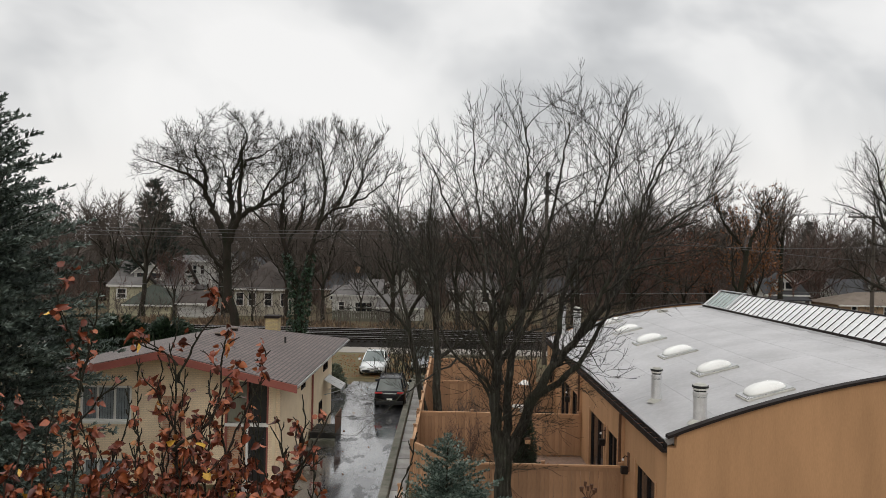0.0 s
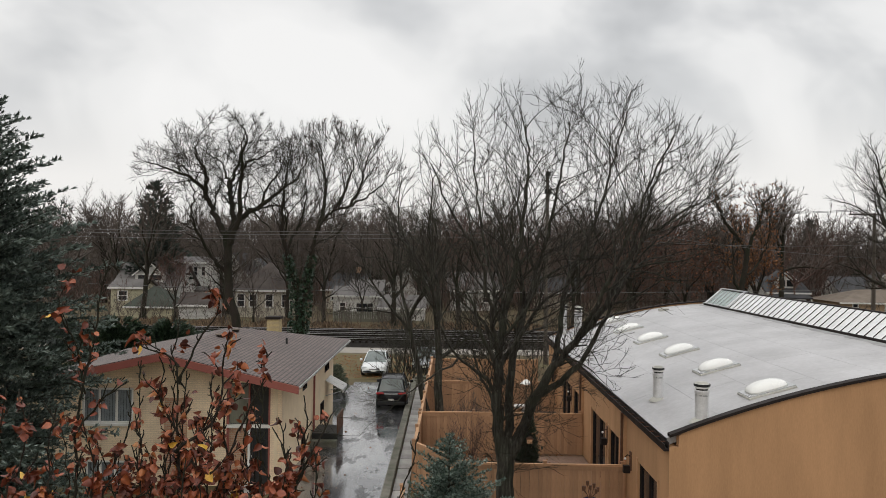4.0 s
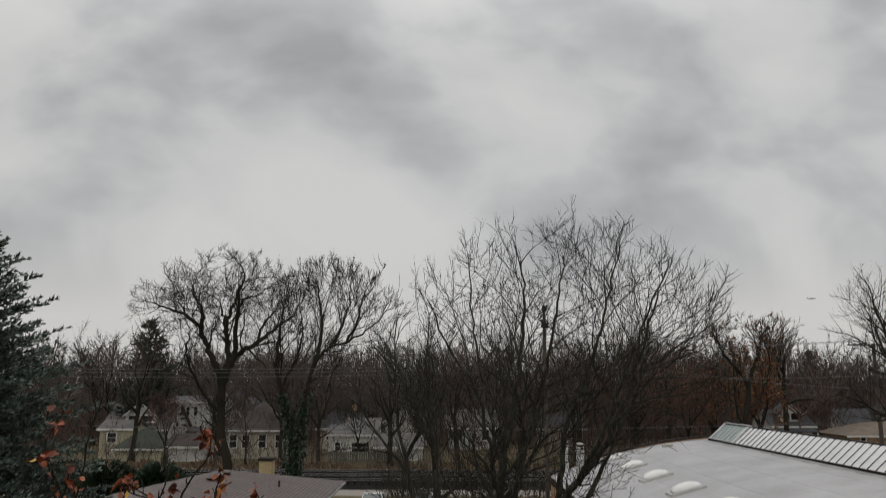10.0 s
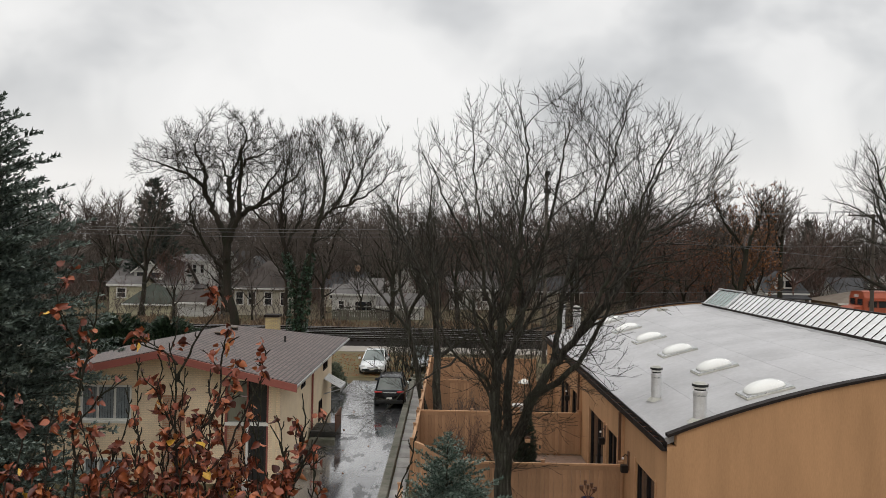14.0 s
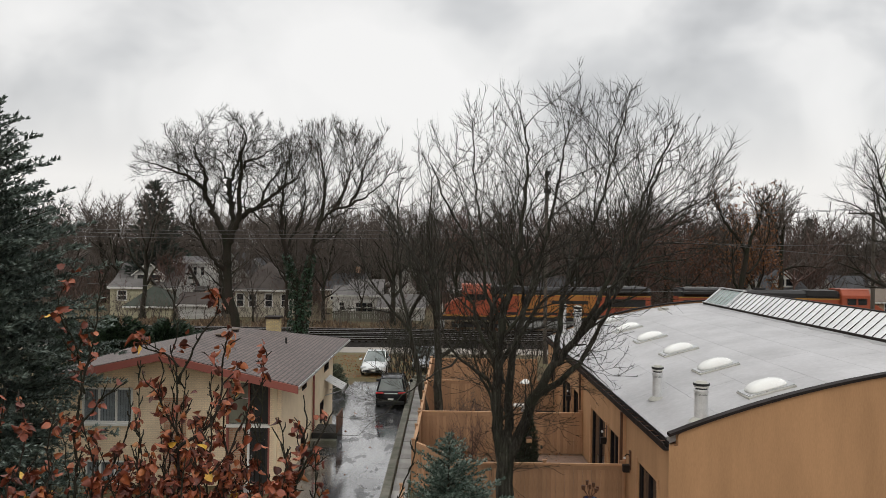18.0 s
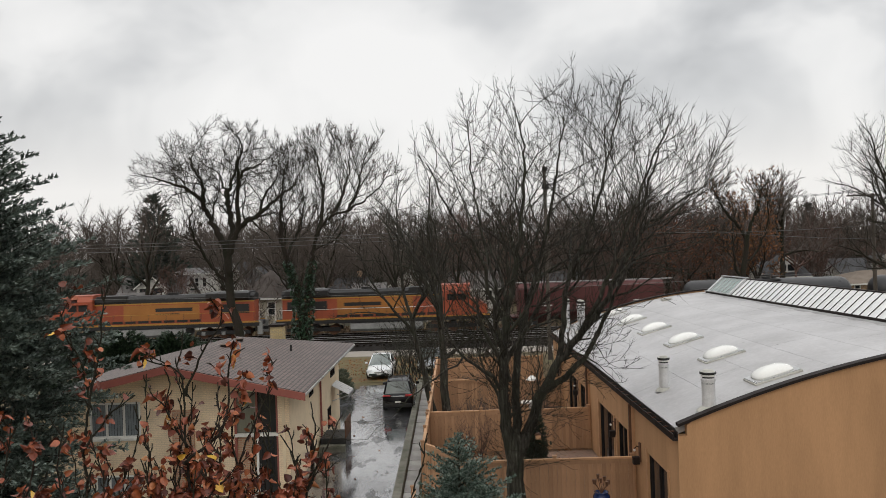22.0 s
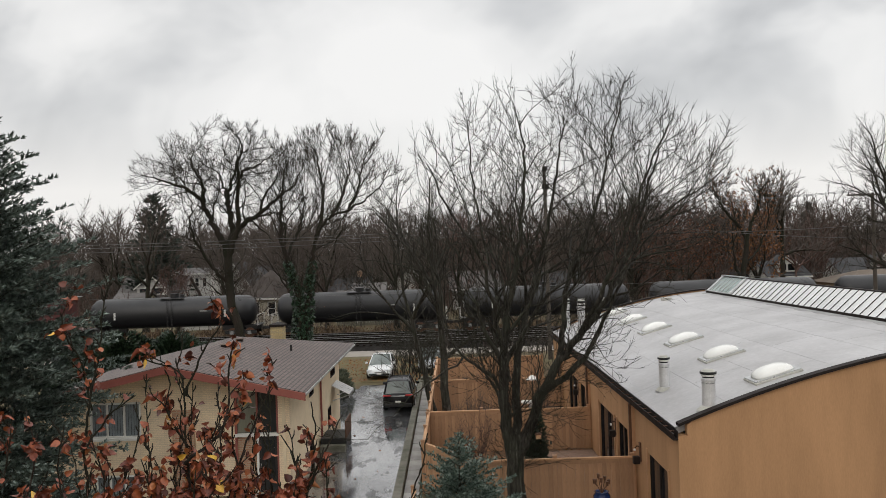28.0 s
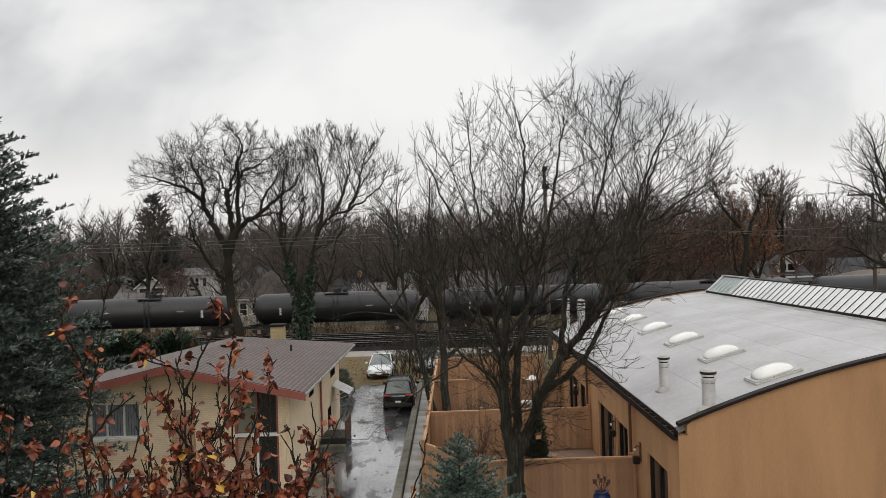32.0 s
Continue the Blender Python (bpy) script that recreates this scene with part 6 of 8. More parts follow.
spruce("blue_spruce", -12.8, 22.0, 13.0, 5.0, 71, M_NEEDLE, "tall blue spruce beside the cream house", 54, 0.6, 0.16, 0.85, droop=-0.20, fine=9, slim=0.80, flare=0.62, most=3.2)
spruce("blue_spruce", -16.6, 24.6, 11.4, 2.9, 72, M_NEEDLE, "blue spruce standing close behind a taller one", 22, 0.6, 0.22, 0.8, fine=8, flare=0.6)
spruce("young_blue_spruce", 0.12, 21.4, 3.75, 2.15, 73, M_NEEDLE_LT, "young blue spruce with pale needles in the yard", 19, 0.25, 0.085, 1.45, -0.10, fine=10, slim=0.88, flare=0.6)
spruce("pine_tree", -40.0, 108, 17.0, 4.4, 74, M_PINE, "dark conifer behind the far houses", 24, 3, 0.9, 1.0)
spruce("pine_tree", 66.5, 146, 14.5, 2.4, 75, M_PINE, "dark conifer behind the far houses", 20, 2, 0.8, 1.0, slim=0.9)
spruce("arborvitae", 3.05, 29.2, 2.6, 0.50, 76, M_YEW, "small dark green conifer beside the tree trunk", 30, 0.1, 0.15, 1.3, -0.02)


def evergreen_hedge(x, y, rx, ry, h, seed, label, green=M_YEW):
    rng = np.random.default_rng(seed)
    ob = thing("evergreen_shrub", x, y, 0, label=label, category="shrub", group="evergreen shrubs")
    n = int(1500 * rx * h / 4)
    a, u = rng.random(n) * 6.283, rng.random(n)
    rad = np.sqrt(1 - u ** 2.4) * (0.72 + 0.33 * rng.random(n)) * (1 + 0.12 * np.sin(a * 5 + u * 7))
    p = np.stack([np.cos(a) * rad * rx, np.sin(a) * rad * ry, u * h * (0.92 + 0.12 * np.sin(a * 3))], 1)
    v, f = shoots(p, np.stack([np.cos(a), np.sin(a), 0.6 + 0.5 * rng.random(n)], 1), 0.30 + 0.2 * rng.random(n), rng, 7, 0.5, 0.11)
    part("stem", Mesh().tube([(0, 0, -0.05), (0.05, 0, h * 0.5)], [0.08, 0.03], 6), M_BARK, ob)
    tagged(part("foliage", raw_mesh("foliage", v, f, green), green, ob), kind="stuff")


for x, y, rx, h, s in ((-19.5, 47, 2.2, 4.3, 1), (-17.0, 48.5, 2.0, 4.0, 2), (-22.3, 48, 2.0, 3.9, 3), (-15.3, 50, 1.6, 3.2, 4)):
    evergreen_hedge(x, y, rx, rx * 0.8, h, 80 + s, "dense dark green shrub behind the house")
evergreen_hedge(-7.2, 48.5, 0.9, 0.9, 1.5, 86, "pale grey-green shrub at the corner of the lawn", M_SAGE)

rng_ = np.random.default_rng(66)
for x, y, h, n, lab in ((0.95, 31.2, 2.3, 14, "bare many-stemmed shrub inside the fence"), (1.5, 38.0, 1.9, 18, "low bare shrub in the second yard"), (3.0, 39.5, 1.6, 16, "low bare shrub in the second yard"), (0.5, 36.6, 1.7, 14, "low bare shrub in the second yard"), (2.3, 36.0, 1.3, 12, "low bare shrub in the second yard"), (4.7, 40.6, 1.5, 12, "low bare shrub in the second yard"), (2.2, 45.5, 1.9, 16, "bare shrub behind the cross fence"), (0.9, 46.5, 1.7, 16, "bare shrub behind the cross fence"), (3.9, 36.2, 1.0, 8, "low bare shrub in the second yard")):
    ob = thing("bare_shrub", x, y, 0, label=lab, category="shrub", group="bare shrubs")
    limbs = []
    cfg = dict(OAK, kids=[1, 5, 3], segs=[4, 4, 3], wiggle=[0.1, 0.12, 0.15], lift=[0.1, 0.4, 0.2], spread=[0, 26, 40], shrink=[1, 0.45, 0.5], thin=[1, 0.6, 0.7], taper=[0.4, 0.5, 0.6], min=0.006)
    cfg["from"] = [0.25, 0.2, 0.2]
    for _ in range(n):
        grow(rng_, limbs, np.array([rng_.normal(0, 0.12), rng_.normal(0, 0.12), -0.03]), np.array([rng_.normal(0, 0.3), rng_.normal(0, 0.3), 1.0]), h * (0.6 + 0.4 * rng_.random()), 0.018, 0, cfg)
    wood("brushwood", limbs, M_BARK_FAR if y > 34 else M_TWIG_RED, ob, (4, 3, 3))["kind"] = "stuff"


# ---- the russet tree before the window ----
def smooth_line(points, step):
    """A soft curve through a few points, in short steps."""
    P = np.array(points, float)
    P = np.concatenate([[2 * P[0] - P[1]], P, [2 * P[-1] - P[-2]]])
    out = []
    for i in range(1, len(P) - 2):
        k = max(2, int(np.linalg.norm(P[i + 1] - P[i]) / step))
        for t in np.arange(k) / k:
            out.append(0.5 * (2 * P[i] + (P[i + 1] - P[i - 1]) * t + (2 * P[i - 1] - 5 * P[i] + 4 * P[i + 1] - P[i + 2]) * t * t + (3 * P[i] - P[i - 1] - 3 * P[i + 1] + P[i + 2]) * t ** 3))
    return np.array(out + [P[-2]])


def pear_leaf(i):
    """A rounded, dry, cupped leaf on a short stalk, growing along +x."""
    m = Mesh()
    L, w, curl = 0.074, 0.033 + 0.004 * (i % 3), (0.12, 0.28, 0.5, 0.35, 0.2, 0.7)[i]
    rows = []
    for s, ww in ((0.0, 0.12), (0.07, 0.58), (0.22, 0.95), (0.45, 1.0), (0.68, 0.78), (0.87, 0.40), (1.0, 0.03)):
        drop, ripple = -curl * L * s * s * 1.5, 0.10 * w * math.sin(s * 11 + i)
        for side, fold in ((-1, 1.0), (-0.55, 0.35), (0, 0.0), (0.55, 0.35), (1, 1.35 if i % 2 else 0.6)):
            rows.append((L * s + 0.022, side * w * ww * (1 - 0.28 * curl * abs(side)), drop + w * ww * curl * fold + ripple * side))
    f = [(k * 5 + j, k * 5 + j + 1, k * 5 + j + 6, k * 5 + j + 5) for k in range(6) for j in range(4)]
    return m.add(rows, f).add([(0, -0.001, 0), (0, 0.001, 0), (0.024, 0.001, 0.0), (0.024, -0.001, 0.0)], [(0, 1, 2, 3)])


def russet_tree():
    rng = np.random.default_rng(101)
    ob = thing("ornamental_pear_tree", -2.0, 5.2, -0.05, label="ornamental pear tree with thinning russet autumn leaves", category="tree")
    part("trunk", Mesh().tube([(0, 0, 0), (0.05, 0, 2.2), (0.0, 0.05, 4.6), (0.05, 0.0, 5.6)], [0.17, 0.13, 0.09, 0.06], 10), M_BARK, ob)
    limbs, spots = [], []
    cfg = dict(OAK, kids=[1, 1, 3], segs=[4, 5, 3], wiggle=[0.05, 0.15, 0.22], lift=[0.1, 0.45, 0.3], spread=[0, 44, 50], shrink=[1, 1, 0.34], thin=[1, 1, 0.75], taper=[0.3, 0.6, 0.7], min=0.0022)
    cfg["from"] = [0.4, 0.15, 0.1]

    def leader(deep, r, points, leafy=1.0, rooted=True):
        """An upright shoot: deep is its place along y, points run across and up."""
        pts = [(x, deep - 5.2 + 0.02 * math.sin(i * 2.1), z) for i, (x, z) in enumerate(points)]
        if rooted:
            x, y, z = pts[0]
            pts = [(0.12 * x, 0.12 * y, 4.5), (x * 0.55, y * 0.55, 5.6)] + pts
        line = smooth_line(pts, 0.05)
        line[1:] += rng.normal(0, 0.004, line[1:].shape)
        rad = np.linspace(r * (2.1 if rooted else 1.35), 0.0036, len(line))
        limbs.append((line, rad, 0))
        spin = rng.random() * 6.28
        for i in range(2, len(line) - 1):
            if line[i][2] < 6.7:
                continue
            f = i / len(line)
            # stubby knobs and spurs at every node, longer shoots now and then
            spin += 2.4
            d = line[i + 1] - line[i - 1]
            d /= np.linalg.norm(d)
            out = np.array([math.cos(spin), math.sin(spin), 0.3])
            if rng.random() < 0.75:
                n = rng.uniform(0.012, 0.04)
                limbs.append((np.array([line[i], line[i] + (out + d) * n * 0.6, line[i] + (out * 0.8 + d * 1.3) * n]), np.array([0.0042, 0.0042, 0.0024]), 2))
            if rng.random() < 0.42 * (1.1 - 0.5 * f):
                got = []
                grow(rng, got, line[i].copy(), out + d * 1.1, rng.uniform(0.08, 0.26) * (1.15 - 0.5 * f), 0.0050, 1, cfg)
                limbs.extend(got)
                spots.extend((l, leafy) for l in got)
        spots.append(((line, rad, 0), leafy * 0.5))

    leader(4.9, 0.013, [(0.34, 7.09), (0.35, 7.44), (0.35, 7.65), (0.34, 7.86), (0.33, 8.04), (0.31, 8.19), (0.34, 8.33), (0.32, 8.40)])
    leader(4.9, 0.006, [(0.35, 8.0), (0.41, 8.17), (0.51, 8.35), (0.57, 8.43), (0.59, 8.54)], 1.5, False)
    leader(4.85, 0.005, [(0.36, 8.11), (0.27, 8.19), (0.18, 8.22), (0.12, 8.30)], 1.5, False)
    leader(4.8, 0.008, [(0.36, 7.60), (0.51, 7.73), (0.60, 7.80), (0.64, 7.96), (0.63, 8.12), (0.67, 8.24), (0.75, 8.29)], 1.0, False)
    leader(4.9, 0.006, [(0.35, 7.68), (0.28, 7.76), (0.23, 7.93), (0.25, 8.07), (0.21, 8.16)], 1.2, False)
    leader(5.1, 0.009, [(0.41, 7.01), (0.42, 7.38), (0.44, 7.63), (0.48, 7.81), (0.53, 7.96)])
    leader(5.2, 0.011, [(-0.42, 7.0), (-0.43, 7.41), (-0.43, 7.63), (-0.39, 7.93), (-0.33, 8.23), (-0.28, 8.52), (-0.22, 8.76), (-0.23, 8.91)], 0.5)
    leader(5.1, 0.006, [(-0.41, 7.62), (-0.25, 7.82), (-0.14, 7.91), (-0.05, 7.98)], 0.9, False)
    leader(5.3, 0.006, [(-0.42, 7.85), (-0.50, 8.18), (-0.57, 8.34), (-0.60, 8.49), (-0.53, 8.66)], 0.9, False)
    leader(4.6, 0.009, [(0.01, 7.21), (0.04, 7.51), (0.12, 7.67), (0.17, 7.85), (0.15, 8.02)], 1.1)
    leader(4.7, 0.008, [(-0.08, 7.18), (-0.10, 7.55), (-0.13, 7.72), (-0.16, 7.82)], 1.3)
    leader(4.9, 0.010, [(0.61, 7.08), (0.63, 7.40), (0.68, 7.59), (0.77, 7.82), (0.86, 8.02), (0.88, 8.14), (0.92, 8.20)], 0.8)
    leader(5.0, 0.006, [(0.64, 7.45), (0.59, 7.69), (0.63, 7.83), (0.75, 8.01)], 0.8, False)
    leader(5.0, 0.008, [(0.97, 7.0), (1.0, 7.32), (0.99, 7.53), (0.95, 7.78)], 0.9)
    leader(5.0, 0.007, [(1.0, 7.2), (1.09, 7.42), (1.20, 7.63), (1.30, 7.83)], 0.55, False)
    leader(5.05, 0.007, [(1.0, 7.25), (1.07, 7.40), (1.12, 7.71), (1.09, 7.91)], 0.6, False)
    leader(4.3, 0.009, [(-0.37, 7.33), (-0.33, 7.61), (-0.28, 7.82), (-0.32, 8.01)], 1.1)
    leader(4.4, 0.008, [(-0.20, 7.29), (-0.21, 7.57), (-0.20, 7.76), (-0.17, 7.94)], 1.0)
    leader(4.2, 0.008, [(-0.49, 7.40), (-0.42, 7.67), (-0.36, 7.88), (-0.34, 8.09)], 1.0)
    leader(4.7, 0.007, [(0.28, 7.0), (0.24, 7.3), (0.27, 7.5), (0.22, 7.66)], 1.4)
    leader(4.6, 0.007, [(0.52, 7.0), (0.50, 7.3), (0.56, 7.5), (0.53, 7.68)], 1.4)
    # the leafy lower crown
    for i in range(26):
        x, y, z = -0.5 + 1.62 * (i + rng.random()) / 26, rng.uniform(4.2, 5.2), rng.uniform(7.42, 7.72) + (0.22 * rng.random() if i % 3 == 0 and 8 < i < 20 else 0.0) - (0.12 if i > 20 or 4 < i < 9 else 0.0)
        leader(y, 0.0060, [(x, 6.75), (x + rng.normal(0, 0.03), 7.05), (x + rng.normal(0, 0.06), 7.3), (x + rng.normal(0, 0.09), z)], 1.25)
    leader(4.6, 0.006, [(1.64, 7.06), (1.73, 7.39), (1.81, 7.60), (1.85, 7.79)], 0.08)
    # thin bare shoots between the leafy ones
    for i in range(12):
        x, y = 0.0 + 1.2 * (i + rng.random()) / 12, rng.uniform(4.5, 5.3)
        leader(y, 0.0048, [(x, 6.9), (x + rng.normal(0, 0.04), 7.3), (x + rng.normal(0, 0.06), 7.6), (x + rng.normal(0, 0.09), rng.uniform(7.75, 8.15) - (0.2 if i > 9 else 0.0))], 0.25)
    wood("branch_wood", limbs, M_OLDBARK, ob, (6, 5, 4))
    pts, ways = [], []

    def tuft(q, n):
        for _ in range(n):
            pts.append(q + rng.normal(0, 0.008, 3))
            ways.append(np.array([0, 0, -0.55]) + rng.normal(0, 0.6, 3))
    for (p, r, lv), leafy in spots:
        for i in range(1, len(p)):
            z = p[i][2]
            if z < 6.85:
                continue
            dense = 0.62 if z < 7.60 else (0.46 if z < 7.9 else 0.19)
            if rng.random() < dense * leafy * (0.9 if lv else 0.35):
                tuft(p[i], int(rng.integers(1, 4)))
    # where the last thick bunches hang
    for x, y, z in ((0.44, -0.3, 8.54), (0.56, -0.3, 8.50), (0.27, -0.3, 8.30), (0.06, -0.35, 8.31), (0.14, -0.35, 8.28), (0.67, -0.4, 8.22), (0.77, -0.4, 8.20), (0.77, -0.25, 7.80),
                    (-0.61, 0.1, 8.38), (-0.53, 0.1, 8.66), (-0.34, 0.0, 8.24), (-0.27, -0.1, 7.87), (0.15, -0.3, 7.94), (0.16, -0.4, 7.79), (0.54, -0.3, 7.95), (0.30, -0.5, 7.68)):
        near = [l[0][np.argmin(((l[0] - (x, y, z)) ** 2).sum(1))] for l, k in spots]
        q = min(near, key=lambda w: ((w - (x, y, z)) ** 2).sum())
        for _ in range(5):
            tuft(q + rng.normal(0, 0.028, 3), int(rng.integers(1, 3)))
    shapes = [pear_leaf(i) for i in range(6)]
    datas = [m.data("leaf", M_REDLEAF, True) for m in shapes]
    order = sorted(range(len(pts)), key=lambda i: -pts[i][2])
    joined = Mesh()
    for n, i in enumerate(order):
        d = Vector(ways[i]).normalized()
        mat = Matrix.Translation(pts[i]) @ d.to_track_quat("X", "Z").to_matrix().to_4x4() @ pose(0, 0, 0, rng.uniform(-180, 180)) @ Matrix.Scale(0.40 + 0.36 * rng.random(), 4)
        k = int(rng.integers(6))
        if n < 290:
            lf = new("leaf", datas[k])
            lf.parent = ob
            lf.matrix_basis = mat
        else:
            joined.add([mat @ Vector(q) for q in shapes[k].v], shapes[k].f)
    me = bpy.data.meshes.new("foliage")
    me.from_pydata(joined.v, [], joined.f)
    me.polygons.foreach_set("use_smooth", [True] * len(me.polygons))
    me.materials.append(M_REDLEAF)
    tagged(part("foliage", me, M_REDLEAF, ob), kind="stuff")
    # rain drops under the twigs, the sky's glint put into their colour
    drops = Mesh()
    for p, r, lv in limbs:
        for i in range(1, len(p)):
            if p[i][2] > 6.9 and rng.random() < (0.10 if lv == 0 else 0.05):
                c, q = p[i] - np.array([0, 0, r[i] + 0.002]), rng.uniform(0.0016, 0.0026)
                drops.add([c + (q, 0, 0), c - (q, 0, 0), c + (0, q, 0), c - (0, q, 0), c + (0, 0, q), c - (0, 0, q * 1.3)],
                          [(0, 2, 4), (2, 1, 4), (1, 3, 4), (3, 0, 4), (2, 0, 5), (1, 2, 5), (3, 1, 5), (0, 3, 5)])
    tagged(part("rain_drops", drops, M_DROP, ob, "hanging rain drops", smooth=True), kind="stuff")


russet_tree()


# ---- houses beyond the railway ----
def far_house(name, x, y, w, d, wall, top, along, walls, roof, label, wins=(), rz=0, dormer=None, porch=False, eave=0.5, chimney=False):
    """A small house: w across, d deep, eaves at wall, ridge at top; along: the axis of the ridge. wins: (x, z, width, height) on the front."""
    ob = thing(name, x, y, -0.05, rz, label=label, category="house", group="houses beyond the railway")
    hx, t = w / 2, 0.2
    holes = [(a - b / 2, a + b / 2, z, z + c) for a, z, b, c in wins]
    part("front_wall", Mesh().wall("x", 0, t, -hx, hx, 0, wall, [q for q in holes if q[3] < wall]), walls, ob)
    part("back_wall", Mesh().box(-hx, hx, d - t, d, 0, wall), walls, ob)
    for s in (-1, 1):
        part("side_wall", Mesh().box(min(s * hx, s * (hx - t)), max(s * hx, s * (hx - t)), t, d - t, 0, wall), walls, ob)
    e = eave
    th = 0.14
    if along == "y":
        slope = (top - wall) / hx
        g = Mesh().prism([(-hx, wall), (hx, wall), (0, top - 0.05)], "y", 0.0, t)
        part("gable_wall", g, walls, ob)
        for s in (-1, 1):
            x1, z1 = s * (hx + e), wall - slope * e
            part("roof_slope", Mesh().prism([(0, top), (x1, z1), (x1, z1 + th), (0, top + th)], "y", -e, d + e), roof, ob)
            part("rake_board", Mesh().prism([(0, top - 0.12), (x1, z1 - 0.12), (x1, z1 + th), (0, top + th)], "y", -e - 0.05, -e), M_OLDWHITE, ob)
    elif along == "x":
        slope = (top - wall) / (d / 2)
        for s, yy in ((-1, -e), (1, d + e)):
            z1 = wall - slope * e
            part("roof_slope", Mesh().prism([(d / 2, top), (yy, z1), (yy, z1 + th), (d / 2, top + th)], "x", -hx - e, hx + e), roof, ob)
        for s in (-1, 1):
            part("gable_wall", Mesh().prism([(0, wall), (d, wall), (d / 2, top - 0.05)], "x", s * hx - (t if s > 0 else 0), s * hx + (0 if s > 0 else t)), walls, ob)
        part("eaves_board", Mesh().box(-hx - e, hx + e, -e - 0.06, -e, wall - slope * e - 0.1, wall - slope * e + th), M_OLDWHITE, ob)
    else:
        r = max(0.2, (w - d) / 2)
        v = [(-hx - e, -e, wall), (hx + e, -e, wall), (hx + e, d + e, wall), (-hx - e, d + e, wall), (-r, d / 2, top), (r, d / 2, top)]
        part("hip_roof", Mesh().add(v, [(0, 1, 5, 4), (1, 2, 5), (2, 3, 4, 5), (3, 0, 4), (3, 2, 1, 0)]), roof, ob)
        part("eaves_board", Mesh().box(-hx - e, hx + e, -e - 0.05, -e, wall - 0.2, wall), M_OLDWHITE, ob)
    for a, z, b, c in wins:
        inset = 0.0 if z + c < wall else -0.06
        wd = part("window", Mesh().box(a - b / 2, a + b / 2, 0.07 + inset, 0.09 + inset, z, z + c), M_WINDOW, ob)
        fr = Mesh()
        for p, q, r2, s2 in ((a - b / 2 - 0.1, a - b / 2 + 0.04, z - 0.1, z + c + 0.1), (a + b / 2 - 0.04, a + b / 2 + 0.1, z - 0.1, z + c + 0.1), (a - b / 2, a + b / 2, z - 0.1, z + 0.04), (a - b / 2, a + b / 2, z + c - 0.04, z + c + 0.1), (a - b / 2, a + b / 2, z + c / 2 - 0.03, z + c / 2 + 0.03)):
            fr.box(p, q, -0.04 + inset, 0.05 + inset, r2, s2)
        part("window_frame", fr, M_OLDWHITE, wd)
    if dormer:
        a, z, b, c = dormer
        dm = part("dormer", Mesh().box(a - b / 2, a + b / 2, 0.6, d * 0.45, z, z + c).prism([(a - b / 2, z + c), (a + b / 2, z + c), (a, z + c + b * 0.4)], "y", 0.6, d * 0.45), walls, ob)
        for s in (-1, 1):
            part("dormer_roof", Mesh().prism([(a, z + c + b * 0.4), (a + s * (b / 2 + 0.3), z + c - 0.24), (a + s * (b / 2 + 0.3), z + c - 0.12), (a, z + c + b * 0.4 + 0.13)], "y", 0.3, d * 0.46), roof, dm)
            part("dormer_rake", Mesh().prism([(a, z + c + b * 0.4 - 0.06), (a + s * (b / 2 + 0.3), z + c - 0.30), (a + s * (b / 2 + 0.3), z + c - 0.12), (a, z + c + b * 0.4 + 0.13)], "y", 0.24, 0.3), M_OLDWHITE, dm)
        for s in (-0.22, 0.22):
            part("dormer_window", Mesh().box(a + s * b - 0.25 * b / 1.5, a + s * b + 0.25 * b / 1.5, 0.55, 0.6, z + 0.25, z + c - 0.1), M_WINDOW, dm)
        part("dormer_trim", Mesh().box(a - b / 2, a + b / 2, 0.54, 0.59, z + c - 0.1, z + c + 0.02).box(a - b / 2, a + b / 2, 0.54, 0.59, z + 0.1, z + 0.25), M_OLDWHITE, dm)
    if porch:
        pr = part("porch_roof", Mesh().prism([(-2.2, 2.5), (0.1, 3.1), (0.1, 3.2), (-2.2, 2.65)], "x", -hx, hx), roof, ob)
        for i in range(4):
            px = -hx + 0.2 + (w - 0.4) * i / 3
            part("porch_post", Mesh().box(px - 0.09, px + 0.09, -2.15, -1.97, 0, 2.55), M_OLDWHITE, ob)
        part("porch_floor", Mesh().box(-hx, hx, -2.2, 0, 0, 0.35), M_OLDCONC, ob)
    if chimney:
        part("chimney", Mesh().box(hx * 0.4, hx * 0.4 + 0.7, d * 0.5, d * 0.5 + 0.7, wall, top + 1.1), M_REDBRICK, ob)
    return ob


far_house("cottage", -40.35, 99.5, 4.1, 4.2, 3.65, 4.5, "x", M_YELSIDING, M_GREYROOF, "pale yellow sided outbuilding with a grey roof", [(-0.55, 2.0, 1.1, 1.15)], eave=0.3)
far_house("garage", -36.3, 96.2, 5.6, 5, 1.5, 3.9, "hip", M_YELSIDING, M_GREENROOF, "low garage with a mossy dark green roof", [], eave=0.3)
far_house("garage", -30.7, 96.5, 4.2, 5, 1.75, 3.0, "x", M_GREYSIDING, M_BROWNROOF, "low pale garage with a brown roof", [], eave=0.25)
far_house("bungalow", -40.0, 104.4, 8.2, 9, 3.45, 6.3, "x", M_GREYSIDING, M_GREYROOF, "grey bungalow with a white-trimmed gable dormer", [(2.0, 1.3, 1.0, 1.4)], dormer=(0.4, 4.05, 3.9, 1.05), eave=0.4)
far_house("two_storey_house", -37.0, 114.2, 5.4, 8, 6.55, 7.25, "x", M_PALEWALL, M_GREYROOF, "pale two-storey house with a low grey roof", [(0.6, 4.7, 0.55, 1.25), (1.7, 4.7, 0.55, 1.25), (-1.4, 1.3, 1.0, 1.4)], porch=True, eave=0.3)
